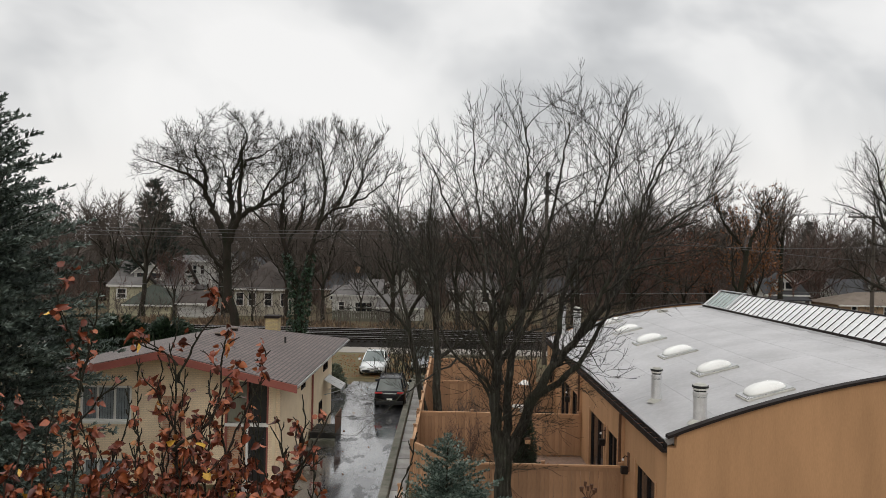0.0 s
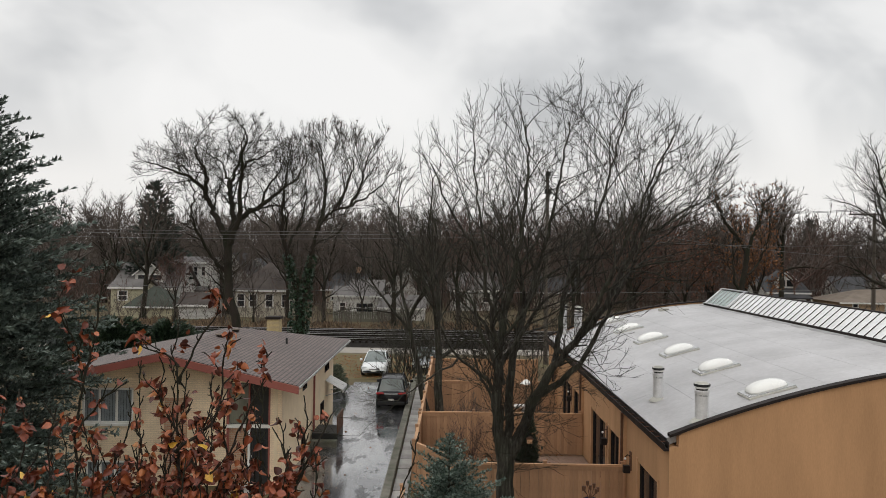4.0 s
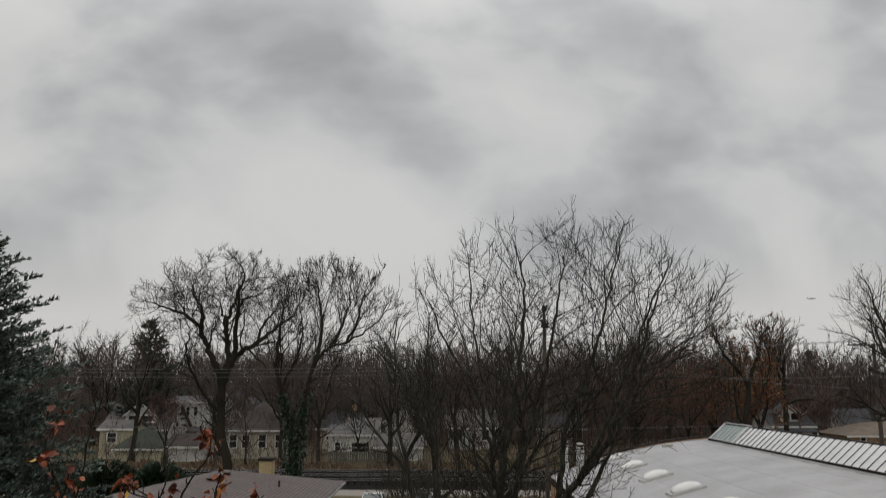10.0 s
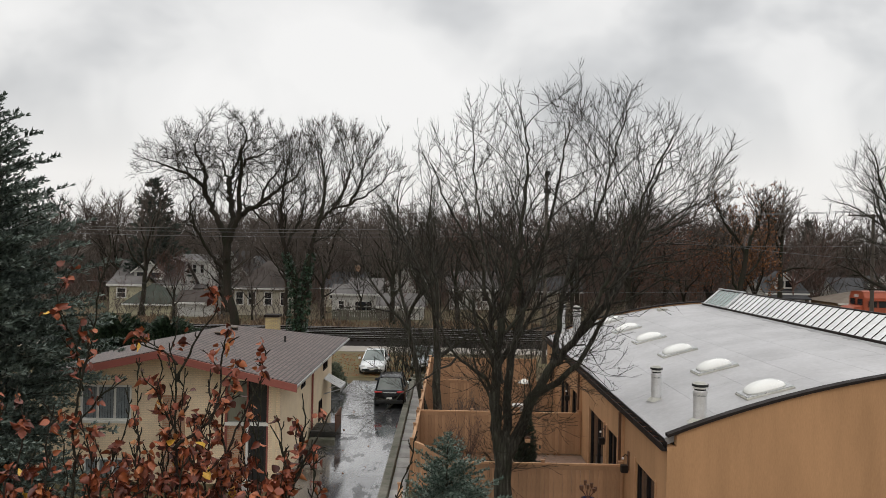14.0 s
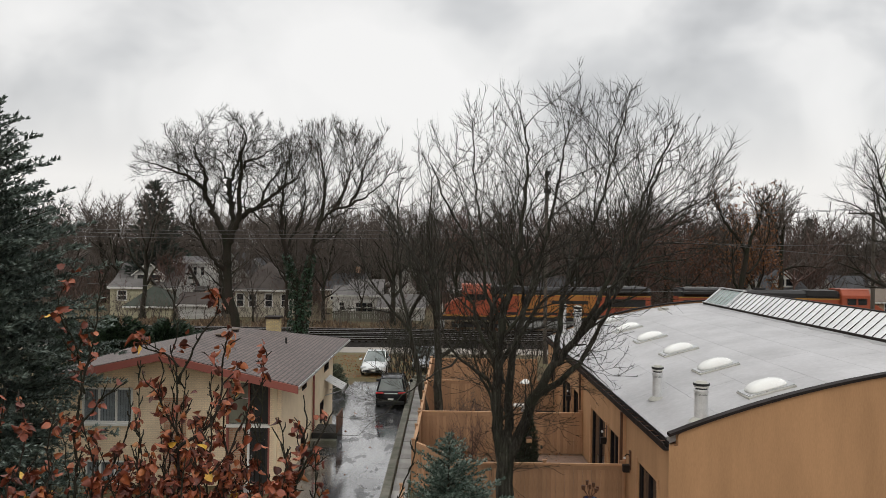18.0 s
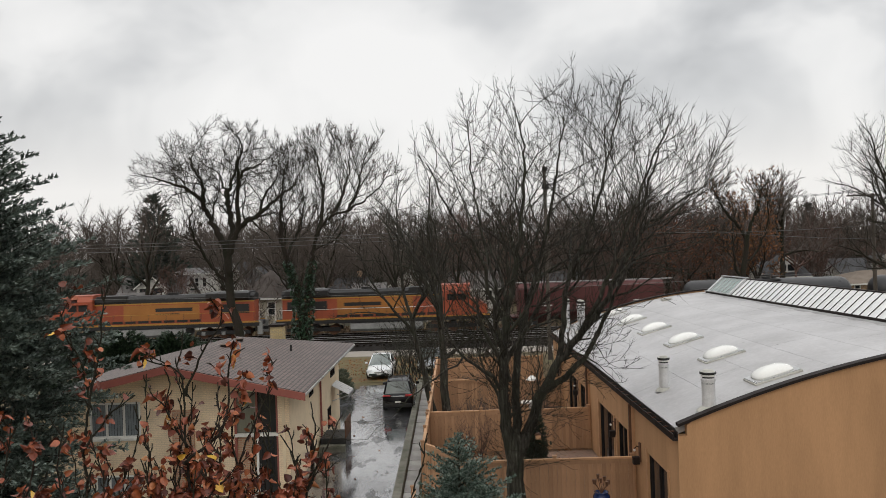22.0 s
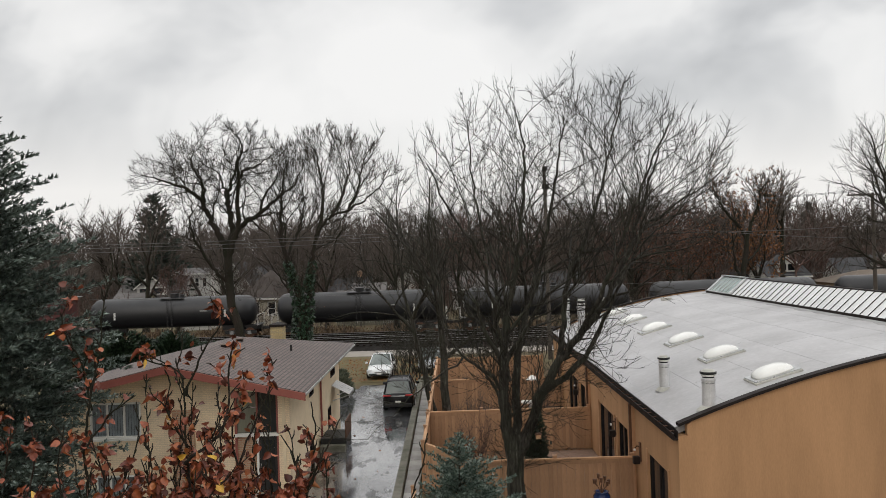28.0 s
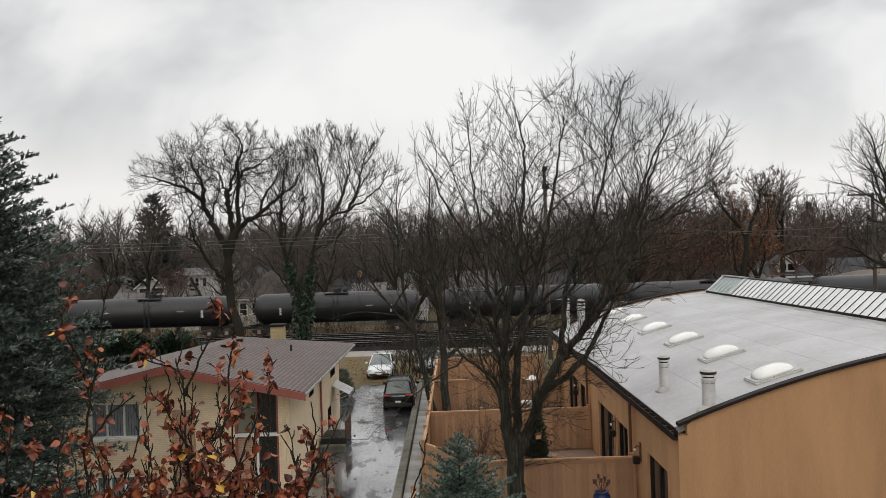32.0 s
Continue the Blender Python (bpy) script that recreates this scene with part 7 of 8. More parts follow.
far_house("white_gabled_house", -33.7, 124, 5.2, 9, 4.2, 7.8, "y", M_PALEWALL, M_DARKROOF, "white gabled house with tall white trim", [(0.2, 5.2, 0.9, 1.5), (-1.8, 1.5, 1.0, 1.5), (1.8, 1.5, 1.0, 1.5)], porch=True)
far_house("white_gabled_house", -32.4, 134, 3.6, 9, 4.8, 6.9, "y", M_PALEWALL, M_DARKROOF, "white gabled house with tall white trim", [(0.0, 4.9, 0.8, 1.2)])
far_house("stucco_house", -23.3, 100, 7.0, 8, 3.5, 6.85, "hip", M_STUCCOFAR, M_BROWNROOF, "cream stucco house with a steep brown hipped roof", [(-2.8, 1.35, 0.9, 1.6), (-1.25, 1.35, 0.9, 1.6), (0.8, 1.35, 0.9, 1.6), (2.85, 1.35, 0.9, 1.6)], eave=0.5)
far_house("white_cottage", -10.3, 100, 3.9, 6, 3.0, 4.75, "x", M_PALEWALL, M_GREYROOF, "small white sided cottage with a triple window", [(-0.82, 0.85, 0.66, 1.15), (-0.1, 0.85, 0.66, 1.15), (0.62, 0.85, 0.66, 1.15)], eave=0.3)
far_house("shed", -13.4, 100.8, 2.2, 4, 2.9, 3.9, "x", M_GREYSIDING, M_GREYROOF, "narrow pale shed beside the white cottage", [(0.1, 1.0, 0.7, 1.0)], eave=0.2)
far_house("garage", -5.6, 98, 5.6, 5, 1.65, 3.0, "x", M_GREYSIDING, M_GREYROOF, "low pale garage with a grey roof", [], eave=0.25)
far_house("white_gabled_house", -5.9, 121, 6.2, 9, 3.7, 6.2, "y", M_PALEWALL, M_GREYROOF, "white gabled house behind bare trees", [(0.0, 4.0, 0.9, 1.1)])
far_house("bungalow", -15.0, 116, 6.0, 8, 3.0, 5.0, "x", M_STUCCOFAR, M_DARKROOF, "beige bungalow behind bare trees", [(-1.5, 1.3, 1.0, 1.4), (1.2, 1.3, 1.0, 1.4)], chimney=True)
far_house("bungalow", 4.0, 116, 7.0, 8, 3.2, 5.4, "x", M_GREYSIDING, M_GREYROOF, "grey sided bungalow behind bare trees", [(-2, 1.3, 1.0, 1.4), (1.8, 1.3, 1.0, 1.4)])
far_house("bungalow", 17.0, 121, 7.0, 8, 2.8, 4.8, "x", M_STUCCOFAR, M_DARKROOF, "pale bungalow behind bare trees", [(-2, 1.3, 1.0, 1.4), (1.8, 1.3, 1.0, 1.4)])
far_house("tan_house", 60.2, 108, 13.0, 9, 2.5, 4.1, "hip", M_TANWALL, M_TANROOF, "tan brick ranch house with a hipped tan roof", [(-4.6, 1.3, 0.7, 1.0), (0.2, 1.0, 1.5, 1.3), (3.6, 1.0, 1.2, 1.3)], eave=0.5)
far_house("dark_roofed_house", 65.0, 121, 9, 10, 3.0, 5.4, "x", M_PALEWALL, M_DARKROOF, "house with a charcoal roof and a white dormer", [], dormer=(2.2, 3.7, 3.0, 1.3))
far_house("porch_house", 50.2, 117, 5.6, 9, 3.4, 5.4, "x", M_PALEWALL, M_DARKROOF, "dark-roofed house with a white porch and dormer", [(-1.5, 1.2, 0.9, 1.5), (0.3, 1.2, 0.9, 1.5)], dormer=(0.0, 3.9, 2.8, 1.3), porch=True)
plank = Mesh().box(-0.09, 0.09, -0.015, 0.015, 0, 1.25).data("picket", M_OLDCONC)
pf = thing("picket_fence", -13.6, 95.5, 0, label="weathered grey picket fence below the white cottage", category="fence")
for i in range(44):
    piece("picket", plank, pf, i * 0.21, 0, 0)
part("rail", Mesh().box(-0.1, 9.2, 0.015, 0.06, 0.9, 1.0), M_OLDCONC, pf)


# ---- poles and wires ----
def utility_pole(x, y, h, arms, label):
    ob = thing("utility_pole", x, y, -0.1, label=label, category="utility pole", group="utility poles")
    part("pole", Mesh().tube([(0, 0, 0), (0, 0, h)], [0.17, 0.12], 10), M_POLE, ob)
    for z, x0, x1 in arms:
        part("crossarm", Mesh().box(x0, x1, -0.17, -0.06, z - 0.06, z + 0.06), M_POLE, ob)
        for s in (0.05, 0.5, 0.95):
            xx = x0 + (x1 - x0) * s
            part("insulator", Mesh().cyl(xx, -0.11, z + 0.06, z + 0.24, 0.05, 8, 0.03), M_BLACK, ob)
    return ob


p1 = utility_pole(7.75, 62, 15.2, [], "tall dark utility pole seen behind the bare tree")
part("cable_box", Mesh().box(-0.25, 0.3, -0.28, -0.1, 13.4, 13.8), M_BLACK, p1, bevel=0.03)
part("top_bracket", Mesh().box(-0.18, 0.2, -0.25, -0.1, 14.8, 15.15), M_BLACK, p1, bevel=0.03)
part("transformer", Mesh().cyl(0.0, -0.42, 8.2, 9.3, 0.24, 14), M_POLE, p1)
utility_pole(32.5, 60.5, 12.2, [(12.05, -2.0, 0.3)], "weathered utility pole with a side crossarm")
utility_pole(-52.0, 62, 12.0, [(11.3, -1.0, 1.0)], "weathered utility pole beside the alley")
utility_pole(68.0, 60.5, 12.0, [(11.6, -1.0, 1.0)], "weathered utility pole beside the alley")


def wire(a, b, sag, label="thin dark overhead cable", r=0.016):
    pts = [Vector(a).lerp(Vector(b), i / 24) - Vector((0, 0, sag * 4 * (i / 24) * (1 - i / 24))) for i in range(25)]
    solid("overhead_cable", Mesh().tube(pts, r, 5), M_WIRE, label, "cable", group="overhead cables")


for z, s in ((10.6, 0.55), (10.3, 0.5), (10.05, 0.6)):
    wire((-52, 62, z), (7.75, 62, z), s)
wire((7.75, 62, 11.6), (32.9, 60.5, 8.6), 0.5)
wire((7.75, 62, 10.3), (32.9, 60.5, 9.7), 0.5)
wire((7.75, 62, 12.2), (31.0, 60.4, 12.3), 0.35)
wire((7.75, 62, 12.2), (32.3, 60.4, 12.3), 0.4)
wire((32.9, 60.5, 12.3), (68, 60.5, 11.9), 0.5)
wire((32.9, 60.5, 9.6), (68, 60.5, 9.5), 0.5)
wire((-30, 66, 5.6), (32.9, 60.5, 6.3), 0.5)


# ---- parked cars ----
def car(name, x, y, rz, paint, label, length=4.8, width=1.82, height=1.46, suv=False):
    """A parked car, its nose towards its own +x."""
    ob = thing(name, x, y, 0.02, rz, label=label, category="car", group="parked cars")
    L, W, H = length, width / 2, height
    belt = 0.62 * H if not suv else 0.60 * H
    # lower body: stations from tail to nose (x, half width, top of side, bottom)
    st = [(-0.50, 0.80, belt * 0.80, 0.34), (-0.485, 0.93, belt * 0.97, 0.26), (-0.40, 0.98, belt * 1.02, 0.22), (-0.2, 1.0, belt, 0.2), (0.1, 1.0, belt * 0.985, 0.2),
          (0.25, 0.99, belt * 0.95, 0.2), (0.36, 0.96, belt * 0.90, 0.22), (0.455, 0.90, belt * 0.80, 0.24), (0.49, 0.80, belt * 0.68, 0.27), (0.50, 0.70, belt * 0.55, 0.34)]
    rings = []
    for s, w, zt, zb in st:
        w *= W
        rings.append([(s * L, -w * 0.90, zb), (s * L, -w, zb + 0.12), (s * L, -w, zt * 0.62), (s * L, -w * 0.965, zt * 0.88), (s * L, -w * 0.86, zt), (s * L, -w * 0.4, zt + 0.035),
                      (s * L, w * 0.4, zt + 0.035), (s * L, w * 0.86, zt), (s * L, w * 0.965, zt * 0.88), (s * L, w, zt * 0.62), (s * L, w, zb + 0.12), (s * L, w * 0.90, zb)])
    body = part("body", Mesh().loft(rings), paint, ob, smooth=True)
    # cabin: (x, half width at the belt, height above)
    rear = -0.47 if suv else -0.36
    cab = [(rear, 0.86, belt), (rear + 0.06 if suv else -0.23, 0.84, H - 0.05), (-0.12, 0.85, H), (-0.03, 0.85, H - 0.01), (0.25, 0.87, belt * 0.98)]
    gl = []
    for s, w, z in cab:
        wt = 0.70 if z > belt + 0.1 else 0.86
        gl.append([(s * L, -W * w, belt - 0.03), (s * L, -W * wt, max(z - 0.03, belt - 0.02)), (s * L, -W * wt * 0.5, z), (s * L, W * wt * 0.5, z), (s * L, W * wt, max(z - 0.03, belt - 0.02)), (s * L, W * w, belt - 0.03)])
    part("glasshouse", Mesh().loft(gl), M_CARGLASS, ob, "car windows, reflected sky put into their pale colour", smooth=False)
    r0, r1 = (rear + 0.055, -0.02) if suv else (-0.235, -0.02)
    rf = []
    for s, dz in ((r0, -0.045), (r0 + 0.05, 0.0), (-0.06, 0.012), (r1 - 0.03, 0.0), (r1, -0.02)):
        rf.append([(s * L, -W * 0.72, H - 0.06 + dz), (s * L, -W * 0.62, H + 0.01 + dz), (s * L, 0, H + 0.03 + dz), (s * L, W * 0.62, H + 0.01 + dz), (s * L, W * 0.72, H - 0.06 + dz)])
    part("roof_panel", Mesh().loft(rf, False, False), paint, ob, smooth=True)
    for s in (-1, 1):
        part("pillar", Mesh().tube([(-0.02 * L, s * W * 0.70, H - 0.04), (0.25 * L, s * W * 0.87, belt)], 0.035, 6), paint, ob)
        part("pillar", Mesh().tube([(r0 * L, s * W * 0.70, H - 0.06), (rear * L, s * W * 0.86, belt)], 0.05, 6), paint, ob)
        part("pillar", Mesh().tube([(-0.09 * L, s * W * 0.72, H - 0.04), (-0.09 * L, s * W * 0.88, belt)], 0.03, 6), M_BLACK, ob)
        part("wing_mirror", Mesh().box(0.15 * L, 0.18 * L, s * W * 1.12 - 0.09, s * W * 1.12 + 0.09, belt + 0.02, belt + 0.16), paint, ob, bevel=0.03)
        part("headlight", Mesh().box(0.455 * L, 0.492 * L, s * W * 0.70 - 0.22, s * W * 0.70 + 0.16, belt * 0.60, belt * 0.78), M_CLEARLIGHT, body, bevel=0.03)
        part("tail_light", Mesh().box(-0.505 * L, -0.478 * L, s * W * 0.70 - 0.21, s * W * 0.70 + 0.21, belt * 0.86, belt * 0.96), M_REDLIGHT, body, bevel=0.03)
        for xx in (-0.29, 0.30):
            wh = part("wheel", Mesh().tube([(xx * L, s * (W - 0.22), 0.33), (xx * L, s * (W + 0.01), 0.33)], 0.33, 20), M_TYRE, ob)
            part("rim", Mesh().tube([(xx * L, s * (W - 0.05), 0.33), (xx * L, s * (W + 0.018), 0.33)], [0.22, 0.19], 14), M_ALU, wh)
    part("grille", Mesh().box(0.485 * L, 0.506 * L, -W * 0.34, W * 0.34, belt * 0.55, belt * 0.64), M_GREYTANK, ob, bevel=0.02)
    part("lower_grille", Mesh().box(0.485 * L, 0.505 * L, -W * 0.5, W * 0.5, belt * 0.30, belt * 0.37), M_BLACK, ob, bevel=0.02)
    part("number_plate", Mesh().box(0.50 * L, 0.515 * L, -0.15, 0.15, belt * 0.42, belt * 0.52), M_WHITE, ob)
    part("number_plate", Mesh().box(-0.515 * L, -0.50 * L, -0.15, 0.15, *((belt * 0.52, belt * 0.63) if suv else (belt * 0.66, belt * 0.80))), M_WHITE, ob)
    part("tailgate_strip", Mesh().box(-0.512 * L, -0.495 * L, -W * 0.42, W * 0.42, belt * 0.87, belt * 0.91), M_ALU, ob, "bright tailgate strip")
    part("rear_bumper", Mesh().box(-0.51 * L, -0.47 * L, -W * 0.85, W * 0.85, 0.3, 0.5), M_BLACK if suv else paint, ob, bevel=0.04)
    if suv:
        for s in (-1, 1):
            part("roof_rail", Mesh().tube([(rear * L + 0.35, s * W * 0.62, H + 0.04), (-0.1 * L, s * W * 0.64, H + 0.07), (0.0, s * W * 0.62, H + 0.04)], 0.02, 6), M_BLACK, ob)
    return ob


car("sedan", -4.98, 56.6, -90, M_WHITECAR, "white sedan parked on the wet drive, nose outwards")
car("suv", -2.97, 45.4, 90, M_BLACKCAR, "black compact SUV parked at the end of the drive", 4.65, 1.74, 1.70, True)
car("hatchback", -1.55, 58.6, -90, M_SILVERCAR, "pale silver car half hidden behind bare branches", 4.4, 1.78, 1.5)


# ---- yard things ----
lamp = thing("feeder_pole", 3.75, 37.0, 0, label="black garden pole with pale hanging bird feeders", category="bird feeder")
part("pole", Mesh().cyl(0, 0, 0, 2.75, 0.025, 8), M_BLACK, lamp)
part("baffle", Mesh().cyl(0, 0, 2.62, 2.80, 0.30, 14, 0.08), M_WHITE, lamp, "white domed feeder roof")
part("hook", Mesh().tube([(0, 0, 1.9), (-0.25, 0, 2.0), (-0.45, 0, 1.85)], 0.012, 5), M_BLACK, lamp)
part("tray", Mesh().box(-0.55, 0.15, -0.2, 0.2, 1.52, 1.62), M_WHITE, lamp, "white feeder tray", bevel=0.02)
part("feeder", Mesh().cyl(-0.1, 0, 1.2, 1.5, 0.10, 10), M_ALU, lamp)
bf = thing("hanging_feeder", 2.6, 24.35, 2.9, label="small wooden bird feeder hung on the tree trunk", category="bird feeder")
part("house_box", Mesh().box(-0.08, 0.08, -0.06, 0.06, 0.0, 0.13), M_TRIMWOOD, bf)
part("roof", Mesh().prism([(-0.11, 0.13), (0.11, 0.13), (0.0, 0.2)], "y", -0.09, 0.09), M_RUST, bf)
part("hanger", Mesh().tube([(0, 0, 0.19), (-0.2, 0.1, 0.7)], 0.008, 5), M_BLACK, bf)
table = thing("patio_table", 4.35, 23.6, 0, label="dark patio stand beneath the planter", category="table")
part("top", Mesh().box(-0.55, 0.55, -0.35, 0.35, 1.02, 1.07), M_RUST, table, bevel=0.01)
for sx in (-0.48, 0.48):
    for sy in (-0.28, 0.28):
        part("leg", Mesh().box(sx - 0.03, sx + 0.03, sy - 0.03, sy + 0.03, 0, 1.02), M_RUST, table)
pot = thing("planter", 4.35, 23.6, 1.07, label="glazed blue pot with withered brown plant", category="planter")
prof = [(0.13, 0.0), (0.21, 0.06), (0.26, 0.18), (0.25, 0.28), (0.19, 0.36), (0.215, 0.39), (0.17, 0.39), (0.16, 0.33)]
part("pot", Mesh().loft([[(r * math.cos(a), r * math.sin(a), z) for a in (j * math.pi / 10 for j in range(20))] for r, z in prof]), M_BLUEPOT, pot, smooth=True)
rng_ = np.random.default_rng(5)
for i in range(7):
    a = i * 0.9
    tip = (0.22 * math.cos(a), 0.22 * math.sin(a), 0.62 + 0.06 * (i % 3))
    st_ = part("stem", Mesh().tube([(0, 0, 0.3), (0.1 * math.cos(a), 0.1 * math.sin(a), 0.5), tip], 0.012, 5), M_RUST, pot)
    part("seed_head", Mesh().cyl(tip[0], tip[1], tip[2] - 0.02, tip[2] + 0.11, 0.035, 8, 0.05), M_RUST, st_)
bench = thing("patio_bench", 5.0, 38.6, 0.05, label="dark patio bench beside the doors", category="bench")
part("seat", Mesh().box(-0.5, 0.4, -0.25, 0.25, 0.42, 0.47), M_BLACK, bench)
part("back", Mesh().box(-0.5, 0.4, 0.22, 0.27, 0.47, 0.9), M_BLACK, bench)
for sx in (-0.45, 0.35):
    part("leg", Mesh().box(sx - 0.03, sx + 0.03, -0.2, 0.2, 0, 0.42), M_BLACK, bench)


# fallen leaves
rng_ = np.random.default_rng(55)
for nm, x0, x1, y0, y1, n, z in (("leaf_litter", -12, -1.5, 53.7, 64.8, 1800, 0.05), ("leaf_litter", -0.9, 5.8, 26.4, 42.4, 2200, 0.02), ("leaf_litter", -5.6, -2.3, 20, 53, 36, 0.024)):
    p = np.stack([rng_.uniform(x0, x1, n), rng_.uniform(y0, y1, n), np.full(n, z)], 1)
    v, f = cards(p, np.stack([rng_.normal(0, 1, n), rng_.normal(0, 1, n), rng_.normal(0.1, 0.15, n)], 1), 0.09 + 0.06 * rng_.random(n), rng_, 0.7, 0.1)
    tagged(new(nm, raw_mesh(nm, v, f, M_OAKLEAF)), "scattered brown fallen leaves on the ground", "leaves", kind="stuff")


# ---- the train ----
def bogie(parent, x, axles, gap, black=None):
    b = part("bogie", Mesh().box(x - gap * (axles - 1) / 2 - 0.7, x + gap * (axles - 1) / 2 + 0.7, -1.12, -0.98, 0.42, 0.78).box(x - gap * (axles - 1) / 2 - 0.7, x + gap * (axles - 1) / 2 + 0.7, 0.98, 1.12, 0.42, 0.78).box(x - 0.3, x + 0.3, -1.1, 1.1, 0.55, 1.0), M_LOCOBLACK, parent)
    for i in range(axles):
        xx = x + (i - (axles - 1) / 2) * gap
        for s in (-1, 1):
            part("wheel", Mesh().tube([(xx, s * 0.78, 0.5), (xx, s * 0.92, 0.5)], 0.5, 16), M_RUST, b)
        part("axle_box", Mesh().box(xx - 0.16, xx + 0.16, -1.2, -1.12, 0.36, 0.7), M_GREYTANK, b)


def locomotive(label):
    """Nose towards its own -x; the rail's top is z = 0."""
    ob = thing("locomotive", label=label, category="locomotive", group="train")
    part("underframe", Mesh().box(-10.7, 10.7, -1.5, 1.5, 1.2, 1.62), M_LOCOBLACK, ob, bevel=0.03)
    part("fuel_tank", Mesh().prism([(-1.45, 0.55), (-1.2, 0.32), (1.2, 0.32), (1.45, 0.55), (1.45, 1.15), (-1.45, 1.15)], "x", -3.9, 3.3), M_GREYTANK, ob, "grey fuel tank")
    for x in (-7.0, 7.0):
        bogie(ob, x, 3, 2.0)
    hood = part("long_hood", Mesh().prism([(-0.98, 1.62), (0.98, 1.62), (0.98, 3.75), (-0.98, 3.75)], "x", -5.9, 10.1), M_ORANGE, ob, "orange engine hood", bevel=0.04)
    part("hood_roof", Mesh().prism([(-0.99, 3.752), (0.99, 3.752), (0.99, 4.2), (0.7, 4.48), (-0.7, 4.48), (-0.99, 4.2)], "x", -5.9, 10.12), M_LOCOBLACK, ob, "black hood roof")
    part("radiator_wing", Mesh().prism([(-1.5, 4.05), (-1.1, 3.8), (1.1, 3.8), (1.5, 4.05), (1.5, 4.5), (1.2, 4.62), (-1.2, 4.62), (-1.5, 4.5)], "x", 5.4, 9.7), M_LOCOBLACK, ob)
    cabp = part("cab", Mesh().prism([(-1.52, 1.62), (1.52, 1.62), (1.52, 4.1), (1.15, 4.66), (-1.15, 4.66), (-1.52, 4.1)], "x", -8.7, -5.9), M_ORANGE, ob, "orange driver's cab", bevel=0.04)
    part("cab_roof_edge", Mesh().prism([(-1.2, 4.662), (1.2, 4.662), (1.0, 4.72), (-1.0, 4.72)], "x", -8.75, -5.85), M_ORANGE, cabp)
    for s in (-1, 1):
        for x0, x1 in ((-8.35, -7.45), (-7.3, -6.4)):
            part("side_window", Mesh().box(x0, x1, min(s * 1.5, s * 1.54), max(s * 1.5, s * 1.54), 3.15, 3.75), M_WINDOW, cabp)
        part("windscreen", Mesh().box(-8.76, -8.69, s * 0.7 - 0.45, s * 0.7 + 0.45, 3.35, 3.95), M_WINDOW, cabp)
        part("sunshade", Mesh().box(-8.4, -6.3, min(s * 1.5, s * 1.8), max(s * 1.5, s * 1.8), 3.82, 3.87), M_ORANGE, cabp)
    part("nose", Mesh().prism([(-8.7, 1.62), (-8.7, 3.3), (-9.5, 3.15), (-10.35, 2.55), (-10.35, 1.62)], "y", -1.25, 1.25), M_ORANGE, ob, "orange low nose", bevel=0.05)
    part("headlight", Mesh().box(-8.8, -8.69, -0.3, 0.3, 4.1, 4.35), M_CLEARLIGHT, cabp)
    part("plough", Mesh().prism([(-10.7, 1.2), (-10.7, 0.2), (-11.1, 0.25), (-10.8, 1.0)], "y", -1.4, 1.4), M_LOCOBLACK, ob)
    for x in (-11.3, 10.7):
        part("coupler", Mesh().box(x, x + 0.6, -0.15, 0.15, 0.75, 1.05), M_LOCOBLACK, ob)
    for y in (-1.51, 1.47):
        part("sill_stripe", Mesh().box(-10.6, 10.6, y, y + 0.04, 1.55, 1.72), M_YELLOW, ob, "yellow sill stripe")
    for y in (-1.0, 0.97):
        part("roofline_stripe", Mesh().box(-5.9, 10.1, y - 0.01, y + 0.04, 3.62, 3.75), M_YELLOW, ob)
        part("emblem_panel", Mesh().box(-3.0, 4.6, y - 0.006, y + 0.036, 2.0, 3.55), M_GOLD, ob, "gold side panel")
        part("emblem", Mesh().box(0.2, 3.9, y - 0.014, y + 0.044, 2.85, 3.2), M_LOCOBLACK, ob, "plain dark emblem bar")
        part("emblem", Mesh().box(0.2, 2.6, y - 0.014, y + 0.044, 2.55, 2.66), M_LOCOBLACK, ob, "plain dark emblem bar")
        for i in range(8):
            part("hood_door", Mesh().box(-5.5 + i * 1.3, -4.4 + i * 1.3, y - 0.004, y + 0.034, 1.75, 1.98), M_LOCOBLACK, ob)
        part("louvre", Mesh().box(5.6, 9.6, y - 0.012, y + 0.04, 2.5, 3.4), M_LOCOBLACK, ob)
    for s in (-1.45, 1.45):
        rail = Mesh().tube([(-5.8, s, 2.62), (10.3, s, 2.62)], 0.025, 5)
        part("handrail", rail, M_YELLOW if s < 0 else M_WHITE, ob)
        for i in range(10):
            part("stanchion", Mesh().tube([(-5.6 + i * 1.75, s, 1.6), (-5.6 + i * 1.75, s, 2.62)], 0.02, 5), M_LOCOBLACK, ob)
        for x in (-10.9, 10.5):
            part("step_well", Mesh().box(x, x + 0.45, min(s, s * 0.75), max(s, s * 0.75), 0.35, 1.6), M_GREYTANK, ob)
            part("grab_rail", Mesh().tube([(x + 0.2, s, 1.6), (x + 0.2, s, 2.7)], 0.03, 5), M_WHITE, ob)
    for x in (6.4, 7.6, 8.8):
        part("radiator_fan", Mesh().cyl(x, 0, 4.62, 4.70, 0.5, 16), M_GREYTANK, ob)
    part("exhaust_stack", Mesh().box(1.2, 2.2, -0.3, 0.3, 4.48, 4.68), M_LOCOBLACK, ob)
    part("dynamic_brake_box", Mesh().box(-5.6, -2.6, -1.15, 1.15, 3.9, 4.55), M_LOCOBLACK, ob, bevel=0.05)
